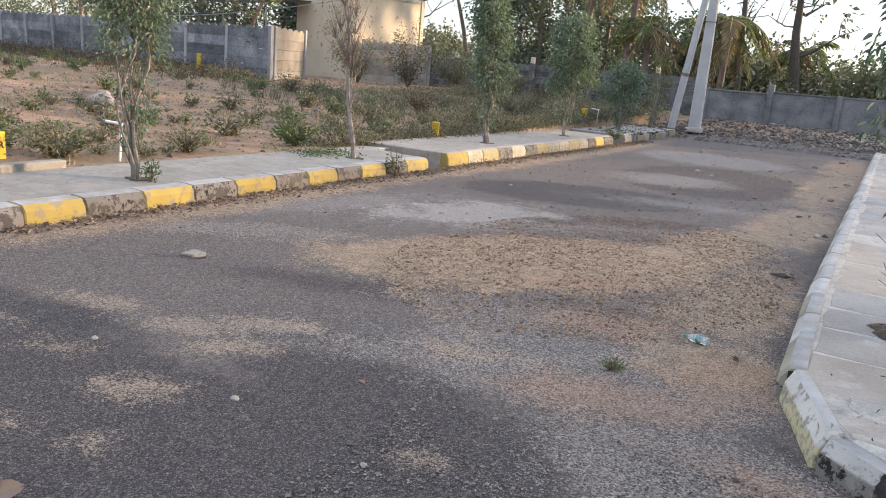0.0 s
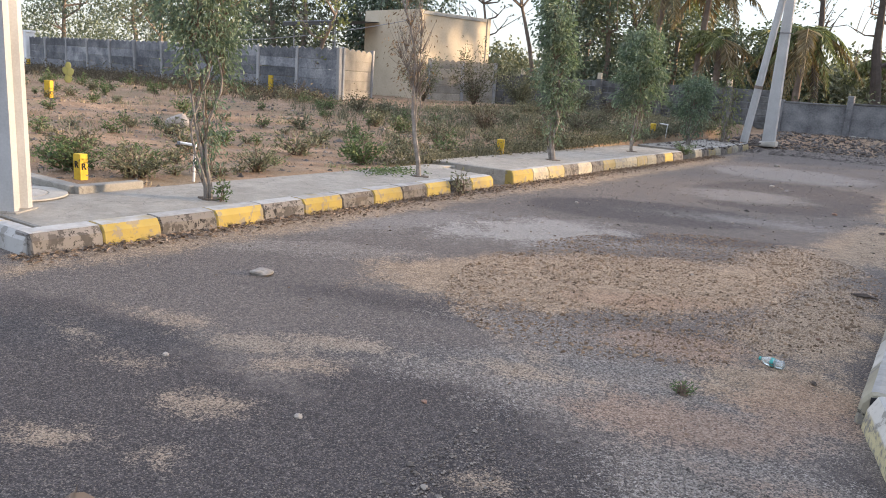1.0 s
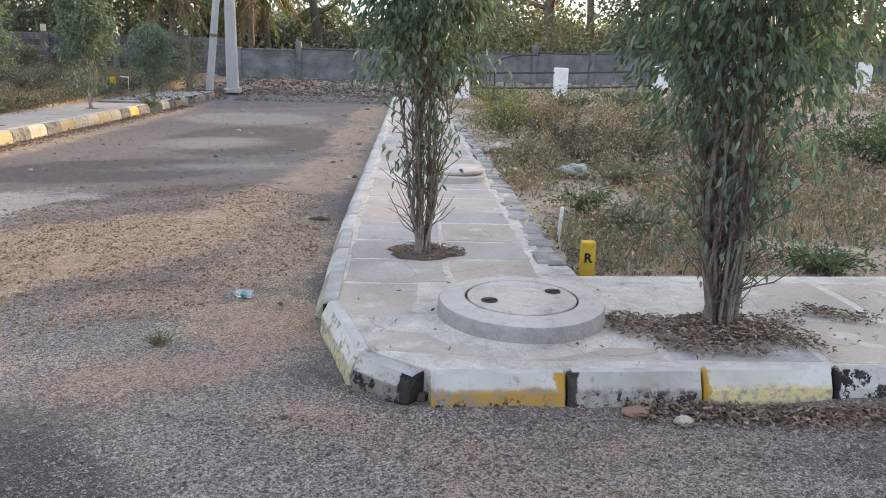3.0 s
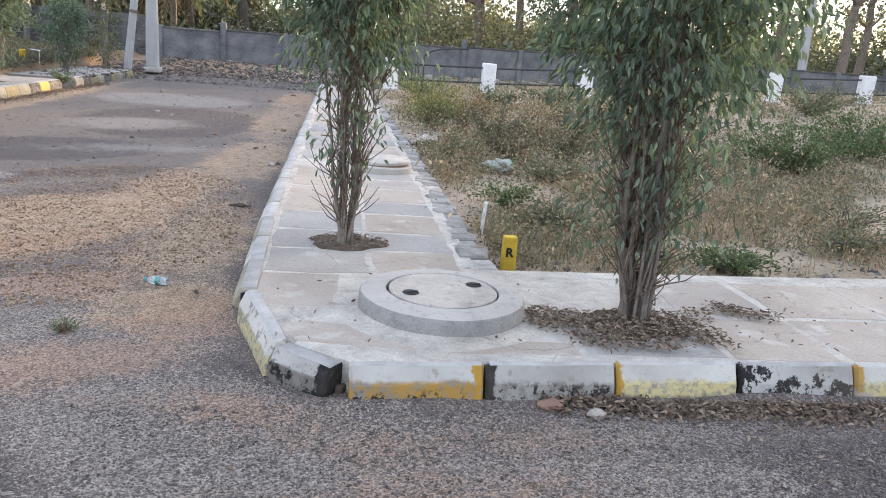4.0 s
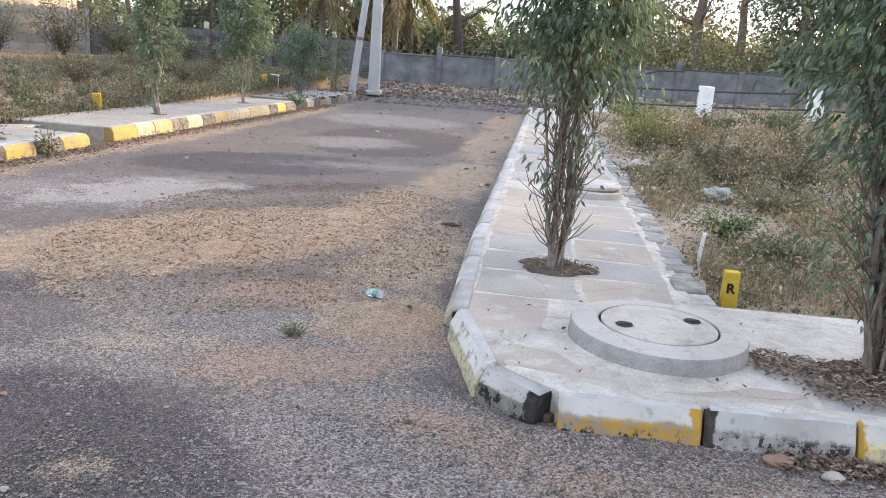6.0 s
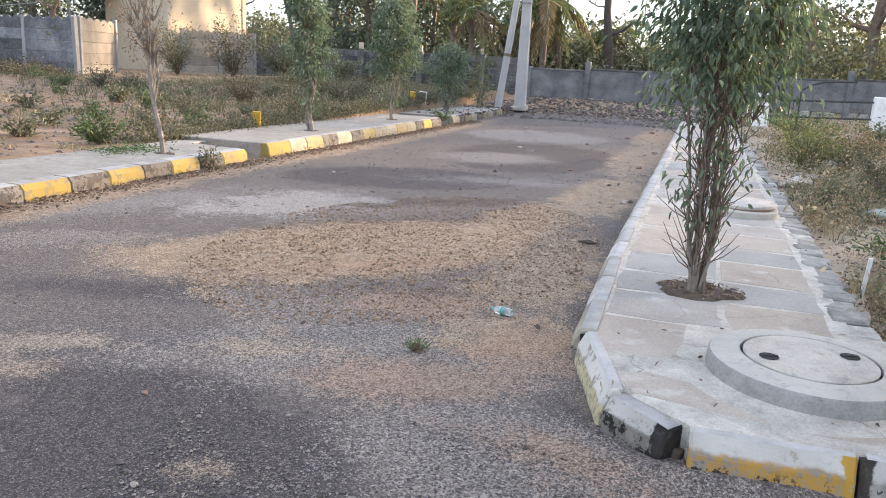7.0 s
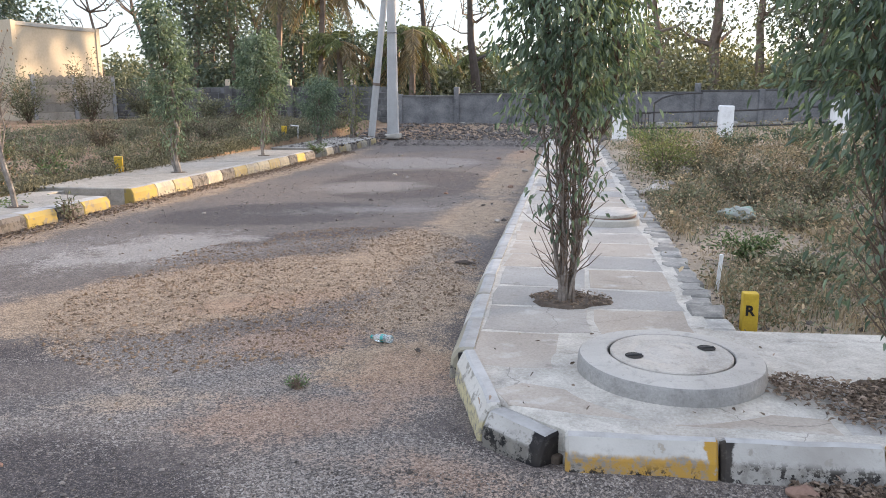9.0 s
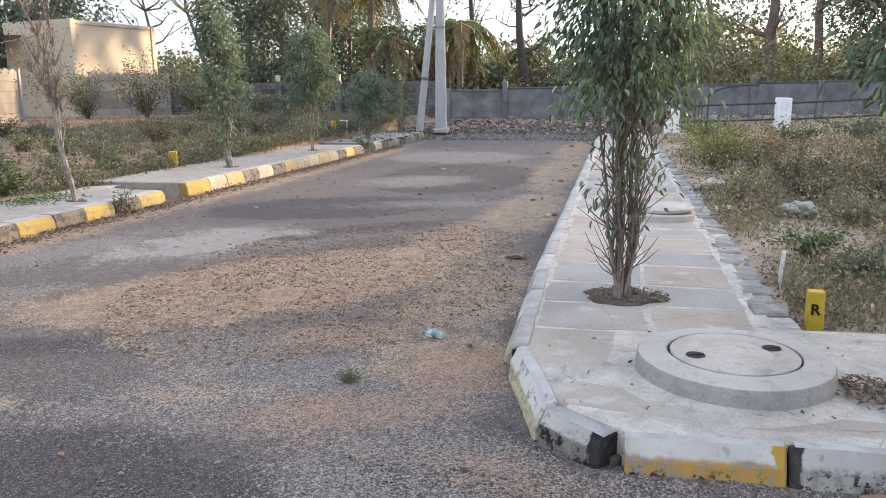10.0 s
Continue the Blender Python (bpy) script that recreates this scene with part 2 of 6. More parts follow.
def asphalt():
    """Worn asphalt; the sheet carries how far inside each patch of sand, gravel or dust a point lies, the material roughens the rims."""
    n = Nodes("asphalt")
    fine, mid = n.noise(160, 4), n.noise(24, 5)
    stone, grit = n.cells(115), n.cells(240)
    cs, cg = n.t.nodes.new("ShaderNodeSeparateColor"), n.t.nodes.new("ShaderNodeSeparateColor")
    n.link(stone.outputs["Color"], cs.inputs[0]); n.link(grit.outputs["Color"], cg.inputs[0])
    speck = n.math("ADD", n.math("MULTIPLY", cs.outputs[0], 0.55), n.math("MULTIPLY", cg.outputs[0], 0.45))
    wide = n.math("SUBTRACT", n.noise(2.3, 8, None, 0.66), 0.5)
    grain = n.math("ADD", n.math("SUBTRACT", n.noise(13, 7, None, 0.7), 0.5), n.math("MULTIPLY", n.math("SUBTRACT", speck, 0.5), 0.55))

    def patch(name, rag, fade):
        """Cover of one kind of patch: 0 outside, 1 inside, with a ragged rim."""
        at_ = n.t.nodes.new("ShaderNodeAttribute")
        at_.attribute_name = name
        d = n.math("ADD", at_.outputs["Fac"], n.math("ADD", n.math("MULTIPLY", wide, rag), n.math("MULTIPLY", grain, fade * 5.5)))
        return n.smooth(d, -fade, fade)

    def lay(c, name, colour, rag, fade, amount):
        return n.mix(n.math("MULTIPLY", patch(name, rag, fade), amount), c, colour)

    tint = n.math("ADD", n.math("MULTIPLY", speck, 0.72), n.math("MULTIPLY", mid, 0.28))
    c = n.ramp(tint, [(0.2, (0.060, 0.051, 0.047)), (0.5, (0.118, 0.100, 0.090)), (0.68, (0.185, 0.159, 0.140)), (0.85, (0.38, 0.33, 0.285))])
    c = n.mix(n.math("MULTIPLY", n.smooth(n.noise(0.7, 4), 0.42, 0.72), 0.45), c, n.ramp(tint, [(0.2, (0.095, 0.078, 0.068)), (0.8, (0.25, 0.21, 0.18))]))
    c = lay(c, "bare", n.ramp(tint, [(0.25, (0.036, 0.031, 0.031)), (0.55, (0.071, 0.061, 0.059)), (0.74, (0.123, 0.106, 0.099)), (0.88, (0.30, 0.255, 0.22))]), 0.6, 0.07, 0.95)
    c = lay(c, "gravel", n.ramp(speck, [(0.16, (0.050, 0.044, 0.042)), (0.36, (0.105, 0.092, 0.083)), (0.5, (0.220, 0.190, 0.163)), (0.7, (0.285, 0.250, 0.215)), (0.86, (0.42, 0.385, 0.345))]), 0.8, 0.10, 0.88)
    c = lay(c, "dust", n.ramp(tint, [(0.3, (0.17, 0.158, 0.146)), (0.7, (0.42, 0.395, 0.365))]), 0.9, 0.18, 0.5)
    c = lay(c, "sand", n.ramp(n.math("ADD", n.math("MULTIPLY", n.noise(9, 6), 0.45), n.math("MULTIPLY", speck, 0.55)), [(0.26, (0.10, 0.070, 0.047)), (0.5, (0.31, 0.222, 0.143)), (0.72, (0.56, 0.425, 0.29))]), 0.8, 0.10, 0.86)
    c = lay(c, "pale", n.ramp(tint, [(0.28, (0.24, 0.225, 0.205)), (0.65, (0.52, 0.49, 0.445))]), 1.2, 0.12, 0.6)
    c = lay(c, "spot", n.ramp(speck, [(0.22, (0.20, 0.145, 0.10)), (0.75, (0.50, 0.385, 0.275))]), 0.42, 0.055, 0.72)
    c = lay(c, "earth", n.ramp(speck, [(0.2, (0.23, 0.135, 0.085)), (0.8, (0.43, 0.275, 0.18))]), 0.55, 0.09, 0.5)
    c = n.mix(n.math("MULTIPLY", n.smooth(cg.outputs[1], 0.88, 0.92), 0.55), c, (0.34, 0.28, 0.22))
    c = n.mix(n.math("MULTIPLY", n.smooth(cs.outputs[1], 0.10, 0.06), 0.6), c, (0.045, 0.040, 0.038))
    n.bump(n.math("ADD", n.math("MULTIPLY", stone.outputs["Distance"], -0.7), n.math("MULTIPLY", fine, 0.5)), 1.0, 0.008)
    return n.done(c, n.ramp(fine, [(0.3, 0.75), (0.7, 0.95)]))


def soil():
    n = Nodes("soil")
    big, mid, fine = n.noise(0.22, 5), n.noise(2.2, 6), n.noise(40, 4)
    f = n.math("ADD", n.math("MULTIPLY", mid, 0.6), n.math("MULTIPLY", fine, 0.4))
    red = n.ramp(f, [(0.3, (0.12, 0.078, 0.050)), (0.5, (0.27, 0.180, 0.116)), (0.72, (0.42, 0.305, 0.215))])
    pale = n.ramp(f, [(0.3, (0.20, 0.16, 0.115)), (0.6, (0.42, 0.34, 0.25)), (0.8, (0.54, 0.47, 0.38))])
    sx = n.t.nodes.new("ShaderNodeSeparateXYZ")
    n.link(n.pos, sx.inputs[0])
    side = n.smooth(n.math("ADD", sx.outputs["X"], n.math("MULTIPLY", big, 4)), -3.0, 3.0)
    c = n.mix(side, red, pale)
    litter = n.smooth(n.noise(1.1, 6), 0.5, 0.62)
    c = n.mix(n.math("MULTIPLY", litter, 0.5), c, (0.17, 0.14, 0.085))
    c = n.mix(n.math("MULTIPLY", n.smooth(n.noise(14, 6, None, 0.7), 0.53, 0.64), 0.55), c, (0.12, 0.095, 0.062))
    c = n.mix(n.math("MULTIPLY", n.smooth(n.noise(33, 5, None, 0.75), 0.60, 0.68), 0.55), c, (0.46, 0.38, 0.27))
    n.bump(n.math("ADD", f, n.noise(12, 5, None, 0.7)), 0.9, 0.03)
    return n.done(c, 0.95)


def kerb_paint(name, coat, under, amount, low=None, lowcol=None, blot=None, end=None, specks=None):
    """Old paint on concrete: worn through in patches, dirty, a second colour low down on the face."""
    n = Nodes(name)
    o = n.tex.outputs["Object"]
    info = n.t.nodes.new("ShaderNodeObjectInfo")
    off = n.t.nodes.new("ShaderNodeVectorMath"); off.operation = "ADD"
    n.link(n.pos, off.inputs[0]); n.link(info.outputs["Random"], off.inputs[1])
    w1, w2, f = n.noise(9, 6, off.outputs[0], 0.65), n.noise(3.0, 5, off.outputs[0]), n.noise(120, 3)
    c = n.ramp(w2, [(0.2, tuple(v * 0.72 for v in coat)), (0.65, coat)])
    conc = n.ramp(w1, [(0.3, tuple(v * 0.55 for v in under)), (0.7, under)])
    if low is not None:
        sx = n.t.nodes.new("ShaderNodeSeparateXYZ")
        n.link(o, sx.inputs[0])
        h = n.math("ADD", sx.outputs["Z"], n.math("MULTIPLY", n.math("SUBTRACT", w1, 0.5), 0.07))
        band = n.mix(n.smooth(n.noise(26, 5, off.outputs[0], 0.7), 0.45, 0.62), lowcol, tuple(v * 0.55 + 0.04 for v in under))
        c = n.mix(n.smooth(h, low + 0.012, low - 0.012), c, band)
    if end is not None:
        ey = n.t.nodes.new("ShaderNodeSeparateXYZ")
        n.link(o, ey.inputs[0])
        d = n.math("ADD", ey.outputs["Y"], n.math("MULTIPLY", n.math("SUBTRACT", w1, 0.5), 0.12))
        c = n.mix(n.smooth(d, end[1] - 0.004, end[1] + 0.008) if end[1] > 0 else n.smooth(d, end[1] + 0.004, end[1] - 0.008), c, end[0])
    if blot is not None:
        c = n.mix(n.smooth(n.noise(6.5, 6, off.outputs[0], 0.75), 0.52, 0.55), c, blot)
    if specks is not None:
        sz = n.t.nodes.new("ShaderNodeSeparateXYZ")
        n.link(o, sz.inputs[0])
        m = n.math("MULTIPLY", n.smooth(n.noise(17, 6, off.outputs[0], 0.75), specks[1], specks[1] + 0.03), n.smooth(sz.outputs["Z"], specks[0] + 0.03, specks[0] - 0.02))
        c = n.mix(m, c, (0.02, 0.019, 0.019))
    c = n.mix(n.smooth(w1, 0.5 - amount * 0.3 + 0.28, 0.5 - amount * 0.3 + 0.2) if amount < 0 else n.smooth(w1, 0.72 - amount * 0.4, 0.78 - amount * 0.4), c, conc)
    c = n.mix(n.math("MULTIPLY", n.smooth(n.noise(2.2, 4), 0.45, 0.8), 0.55), c, (0.20, 0.165, 0.13))
    c = n.mix(n.math("MULTIPLY", n.smooth(n.noise(28, 6, off.outputs[0], 0.7), 0.52, 0.72), 0.4), c, (0.22, 0.20, 0.175))
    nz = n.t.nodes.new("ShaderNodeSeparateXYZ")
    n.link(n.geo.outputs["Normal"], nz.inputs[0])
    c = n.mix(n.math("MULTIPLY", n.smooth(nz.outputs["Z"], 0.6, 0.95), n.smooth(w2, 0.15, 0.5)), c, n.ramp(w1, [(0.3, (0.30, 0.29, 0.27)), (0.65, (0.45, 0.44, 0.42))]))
    c = n.vary(c, n.rand("object"), 0.82, 1.1)
    n.bump(n.math("ADD", w1, n.math("MULTIPLY", f, 0.4)), 0.5, 0.006)
    return n.done(c, 0.85)


def slab_stone():
    n = Nodes("paving_stone")
    a, b = n.noise(1.7, 5), n.noise(70, 4)
    f = n.math("ADD", n.math("MULTIPLY", a, 0.6), n.math("MULTIPLY", b, 0.4))
    grey = n.ramp(f, [(0.3, (0.255, 0.240, 0.217)), (0.7, (0.45, 0.43, 0.395))])
    tan = n.ramp(f, [(0.3, (0.25, 0.213, 0.172)), (0.7, (0.45, 0.395, 0.33))])
    c = n.mix(n.smooth(n.rand("object"), 0.35, 0.65), grey, tan)
    c = n.mix(n.math("MULTIPLY", n.smooth(n.noise(5, 6), 0.55, 0.75), 0.45), c, (0.62, 0.60, 0.57))
    c = n.mix(n.math("MULTIPLY", n.smooth(n.noise(11, 6), 0.6, 0.72), 0.5), c, (0.19, 0.16, 0.13))
    c = n.vary(c, n.rand("object"), 0.88, 1.1)
    c = n.mix(n.math("MULTIPLY", n.cracks(1.1), 0.5), c, (0.09, 0.08, 0.07))
    c = n.mix(n.math("MULTIPLY", n.smooth(n.noise(95, 5, None, 0.75), 0.60, 0.68), 0.5), c, (0.14, 0.12, 0.10))
    n.bump(n.math("ADD", f, n.noise(22, 5, None, 0.7)), 0.6, 0.008)
    return n.done(c, 0.9)


def cement(name, lo, mid_, hi, cracked=0.55, lit_top=None):
    """Smeared cement: cloudy, streaky, with hairline cracks, grit and dirt."""
    n = Nodes(name)
    a, b, d = n.noise(2.4, 6, None, 0.6, 0.6), n.noise(75, 4), n.noise(8, 5, None, 0.65, 0.8)
    f = n.math("ADD", n.math("MULTIPLY", n.math("ADD", a, d), 0.36), n.math("MULTIPLY", b, 0.28))
    c = n.ramp(f, [(0.32, lo), (0.5, mid_), (0.66, hi)])
    c = n.mix(n.math("MULTIPLY", n.smooth(n.noise(5.5, 6, None, 0.7), 0.56, 0.7), 0.55), c, tuple(v * 0.55 for v in lo))
    # light from above painted in: upward faces get a paler colour
    if lit_top:
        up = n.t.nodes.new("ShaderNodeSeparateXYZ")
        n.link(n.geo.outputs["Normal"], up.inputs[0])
        c = n.mix(n.math("MULTIPLY", n.smooth(up.outputs["Z"], 0.55, 0.9), n.smooth(d, 0.2, 0.5)), c, n.ramp(a, [(0.3, tuple(v * 0.8 for v in lit_top)), (0.7, lit_top)]))
    if cracked:
        c = n.mix(n.math("MULTIPLY", n.cracks(1.5), cracked), c, (0.08, 0.07, 0.06))
    c = n.mix(n.math("MULTIPLY", n.smooth(n.noise(26, 6, None, 0.72), 0.57, 0.66), 0.4), c, lo)
    c = n.mix(n.math("MULTIPLY", n.smooth(n.noise(110, 5, None, 0.75), 0.60, 0.68), 0.45), c, (0.15, 0.13, 0.11))
    n.bump(n.math("ADD", n.math("ADD", d, n.noise(24, 6, None, 0.72)), n.math("MULTIPLY", b, 0.5)), 0.75, 0.010)
    return n.done(c, 0.92)


M = dict(
    asphalt=asphalt(), soil=soil(), slab=slab_stone(),
    mortar=cement("mortar", (0.259, 0.238, 0.205), (0.445, 0.415, 0.363), (0.642, 0.605, 0.535)),
    cement=cement("grey_cement", (0.197, 0.182, 0.158), (0.300, 0.28, 0.244), (0.393, 0.37, 0.326)),
    # collar colour carries its shading: dim grey sides, paler top
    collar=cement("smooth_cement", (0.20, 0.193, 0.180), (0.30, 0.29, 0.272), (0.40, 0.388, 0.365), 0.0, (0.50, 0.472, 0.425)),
    concrete=plain("concrete", [(0.3, (0.300, 0.28, 0.246)), (0.55, (0.445, 0.415, 0.363)), (0.75, (0.559, 0.525, 0.460))], 4, 90, 0.9, 0.35),
    lid=cement("lid_concrete", (0.30, 0.275, 0.24), (0.455, 0.42, 0.37), (0.56, 0.52, 0.46), 0.0),
    darkgap=plain("dark_gap", [(0.3, (0.02, 0.02, 0.02)), (0.7, (0.05, 0.045, 0.04))], 20, 90, 0.95),
    edge=plain("edge_stone", [(0.3, (0.155, 0.15, 0.140)), (0.55, (0.310, 0.295, 0.265)), (0.75, (0.538, 0.51, 0.446))], 9, 70, 0.9, 0.8, "object", 0.7, 1.2),
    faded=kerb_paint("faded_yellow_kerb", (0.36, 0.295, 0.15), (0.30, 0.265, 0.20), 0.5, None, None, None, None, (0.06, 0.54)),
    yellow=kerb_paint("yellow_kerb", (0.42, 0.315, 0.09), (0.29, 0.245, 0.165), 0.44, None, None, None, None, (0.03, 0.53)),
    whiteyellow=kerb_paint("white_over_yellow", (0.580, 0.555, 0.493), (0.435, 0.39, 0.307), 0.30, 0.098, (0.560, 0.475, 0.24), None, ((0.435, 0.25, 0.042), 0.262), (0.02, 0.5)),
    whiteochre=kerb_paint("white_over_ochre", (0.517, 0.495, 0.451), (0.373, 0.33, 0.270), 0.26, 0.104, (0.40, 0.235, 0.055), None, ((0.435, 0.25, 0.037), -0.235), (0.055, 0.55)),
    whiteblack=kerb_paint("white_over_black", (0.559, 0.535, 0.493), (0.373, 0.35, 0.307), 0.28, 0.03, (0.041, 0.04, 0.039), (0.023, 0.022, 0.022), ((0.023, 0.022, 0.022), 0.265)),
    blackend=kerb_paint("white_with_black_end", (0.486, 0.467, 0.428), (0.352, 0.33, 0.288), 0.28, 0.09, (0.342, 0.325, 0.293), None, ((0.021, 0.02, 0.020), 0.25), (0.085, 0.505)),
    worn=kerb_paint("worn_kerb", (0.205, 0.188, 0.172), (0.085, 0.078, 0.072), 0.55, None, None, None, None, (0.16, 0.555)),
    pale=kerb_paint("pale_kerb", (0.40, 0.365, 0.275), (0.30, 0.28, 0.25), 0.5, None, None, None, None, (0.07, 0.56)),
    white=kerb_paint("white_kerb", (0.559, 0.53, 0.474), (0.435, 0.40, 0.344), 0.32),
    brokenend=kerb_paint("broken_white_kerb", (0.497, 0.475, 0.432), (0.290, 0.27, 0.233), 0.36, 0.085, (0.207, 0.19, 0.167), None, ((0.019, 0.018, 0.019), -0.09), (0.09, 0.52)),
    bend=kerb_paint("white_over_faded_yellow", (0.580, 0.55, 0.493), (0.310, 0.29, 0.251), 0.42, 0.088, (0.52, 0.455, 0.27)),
    cornerstone=kerb_paint("corner_kerb", (0.43, 0.42, 0.40), (0.26, 0.25, 0.23), 0.4, None, None, None, ((0.46, 0.33, 0.05), 0.17)),
    brownbark=plain("brown_bark", [(0.25, (0.10, 0.08, 0.066)), (0.5, (0.215, 0.18, 0.152)), (0.75, (0.36, 0.315, 0.275))], 12, 80, 0.92, 0.7),
    grit=plain("brown_grit", [(0.25, (0.12, 0.08, 0.052)), (0.5, (0.23, 0.162, 0.108)), (0.75, (0.38, 0.285, 0.20))], 6, 90, 0.95, 0.3, "island", 0.45, 1.4),
    pitsoil=plain("pit_earth", [(0.25, (0.05, 0.038, 0.029)), (0.5, (0.10, 0.078, 0.06)), (0.75, (0.17, 0.135, 0.105))], 14, 80, 0.95, 0.8),
    black=plain("black_paint", [(0.3, (0.014, 0.014, 0.016)), (0.7, (0.035, 0.034, 0.034))], 20, 120, 0.8),
    marker=plain("marker_yellow", [(0.25, (0.40, 0.265, 0.03)), (0.6, (0.58, 0.395, 0.045))], 14, 90, 0.75, 0.3),
    ink=plain("black_letter", [(0.3, (0.012, 0.011, 0.01)), (0.7, (0.03, 0.028, 0.026))], 40, 120, 0.8, 0.1),
    postwhite=plain("post_concrete", [(0.25, (0.33, 0.325, 0.315)), (0.55, (0.45, 0.445, 0.435)), (0.8, (0.55, 0.545, 0.53))], 2.2, 60, 0.85, 0.3),
    pillar=plain("whitewash", [(0.25, (0.55, 0.54, 0.53)), (0.5, (0.80, 0.80, 0.79))], 3, 40, 0.85, 0.3),
    rail=plain("dark_rail", [(0.3, (0.035, 0.035, 0.04)), (0.7, (0.08, 0.075, 0.07))], 10, 90, 0.6),
    panel=plain("precast_panel", [(0.3, (0.075, 0.08, 0.09)), (0.48, (0.17, 0.175, 0.188)), (0.66, (0.32, 0.32, 0.32))], 1.6, 14, 0.92, 0.5, "object", 0.55, 1.35),
    wallpost=plain("precast_post", [(0.3, (0.21, 0.21, 0.214)), (0.7, (0.37, 0.365, 0.355))], 3, 40, 0.92, 0.4, "object", 0.8, 1.15),
    block=plain("wall_block", [(0.25, (0.055, 0.055, 0.055)), (0.5, (0.115, 0.113, 0.110)), (0.75, (0.21, 0.205, 0.196))], 4, 30, 0.95, 0.8, "object", 0.65, 1.25),
    render=plain("wall_render", [(0.3, (0.075, 0.076, 0.080)), (0.5, (0.165, 0.166, 0.170)), (0.7, (0.26, 0.258, 0.254))], 1.8, 22, 0.93, 0.5),
    panelpale=plain("pale_panel", [(0.25, (0.17, 0.15, 0.12)), (0.5, (0.29, 0.26, 0.215)), (0.75, (0.40, 0.365, 0.31))], 1.6, 22, 0.92, 0.5, "object", 0.8, 1.15),
    cream=plain("cream_plaster", [(0.25, (0.40, 0.335, 0.245)), (0.5, (0.53, 0.45, 0.335)), (0.75, (0.60, 0.52, 0.40))], 0.8, 14, 0.9, 0.3),
    tin=plain("tin_sheet", [(0.3, (0.17, 0.185, 0.21)), (0.7, (0.30, 0.32, 0.35))], 3, 40, 0.5, 0.2),
    rock=plain("rock", [(0.25, (0.20, 0.175, 0.15)), (0.5, (0.36, 0.32, 0.275)), (0.75, (0.52, 0.48, 0.43))], 7, 60, 0.92, 0.7, "object", 0.75, 1.2),
    redrock=plain("brown_rock", [(0.25, (0.16, 0.095, 0.07)), (0.7, (0.33, 0.215, 0.165))], 9, 70, 0.92, 0.7),
    rubble=plain("rubble", [(0.25, (0.05, 0.042, 0.038)), (0.5, (0.11, 0.096, 0.085)), (0.75, (0.25, 0.225, 0.205))], 2, 50, 0.95, 0.6, "island", 0.5, 1.5),
    pebble=plain("pebbles", [(0.25, (0.085, 0.075, 0.068)), (0.5, (0.17, 0.15, 0.132)), (0.75, (0.30, 0.27, 0.24))], 8, 90, 0.95, 0.3, "island", 0.35, 1.5),
    bark=plain("grey_bark", [(0.25, (0.12, 0.104, 0.09)), (0.5, (0.235, 0.21, 0.187)), (0.75, (0.38, 0.35, 0.315))], 12, 80, 0.92, 0.7),
    twig=plain("brown_twig", [(0.25, (0.08, 0.058, 0.043)), (0.7, (0.19, 0.14, 0.105))], 12, 80, 0.92, 0.5),
    trunk=plain("tree_trunk", [(0.25, (0.11, 0.085, 0.07)), (0.5, (0.21, 0.165, 0.135)), (0.75, (0.31, 0.26, 0.215))], 5, 40, 0.95, 0.8),
    darktrunk=plain("dark_trunk", [(0.25, (0.05, 0.042, 0.036)), (0.7, (0.13, 0.105, 0.09))], 5, 40, 0.95, 0.8),
    leaf=foliage("green_leaf", (0.088, 0.128, 0.098), (0.222, 0.275, 0.205), 0.38),
    leaf2=foliage("yellow_green_leaf", (0.095, 0.118, 0.048), (0.245, 0.255, 0.110), 0.4),
    dryleaf=foliage("brown_leaf", (0.14, 0.085, 0.05), (0.30, 0.20, 0.12), 0.2, 0.85),
    farleaf=foliage("dark_tree_leaf", (0.085, 0.112, 0.090), (0.190, 0.225, 0.165), 0.2, 0.85),
    midleaf=foliage("dusty_tree_leaf", (0.100, 0.115, 0.085), (0.215, 0.225, 0.158), 0.2, 0.85),
    drybrush=foliage("dry_brush", (0.075, 0.063, 0.048), (0.185, 0.155, 0.115), 0.15, 0.85),
    palmleaf=foliage("palm_leaf", (0.114, 0.138, 0.062), (0.312, 0.324, 0.156), 0.35, 0.6),
    palmdry=foliage("dry_palm_leaf", (0.17, 0.13, 0.07), (0.36, 0.28, 0.16), 0.3),
    weed=foliage("weed_leaf", (0.115, 0.124, 0.088), (0.275, 0.272, 0.192), 0.2, 0.85),
    greenweed=foliage("green_weed_leaf", (0.075, 0.112, 0.062), (0.185, 0.235, 0.128), 0.3, 0.85),
    straw=foliage("dry_grass", (0.209, 0.160, 0.105), (0.495, 0.385, 0.259), 0.12, 0.85),
    brownweed=foliage("brown_weed", (0.092, 0.090, 0.066), (0.225, 0.212, 0.155), 0.2, 0.85),
    litter=foliage("fallen_leaf", (0.105, 0.075, 0.056), (0.33, 0.255, 0.195), 0.05, 0.85),
)

# ---- ground, road ----
def axis(stops):
    """Grid lines: (from, to, step) stretches."""
    out = []
    for a, b, st in stops:
        out.extend(np.arange(a, b - 1e-6, st))
    return np.array(out + [stops[-1][1]])


def sheet(xs, ys, height, keep=None):
    X, Y = np.meshgrid(xs, ys)
    Z = height(X, Y)
    nx = len(xs)
    f = []
    for j in range(len(ys) - 1):
        for i in range(nx - 1):
            if keep is None or keep((xs[i] + xs[i + 1]) / 2, (ys[j] + ys[j + 1]) / 2):
                f.append((j * nx + i, j * nx + i + 1, (j + 1) * nx + i + 1, (j + 1) * nx + i))
    return Soup().add(np.stack([X, Y, Z], -1), f)


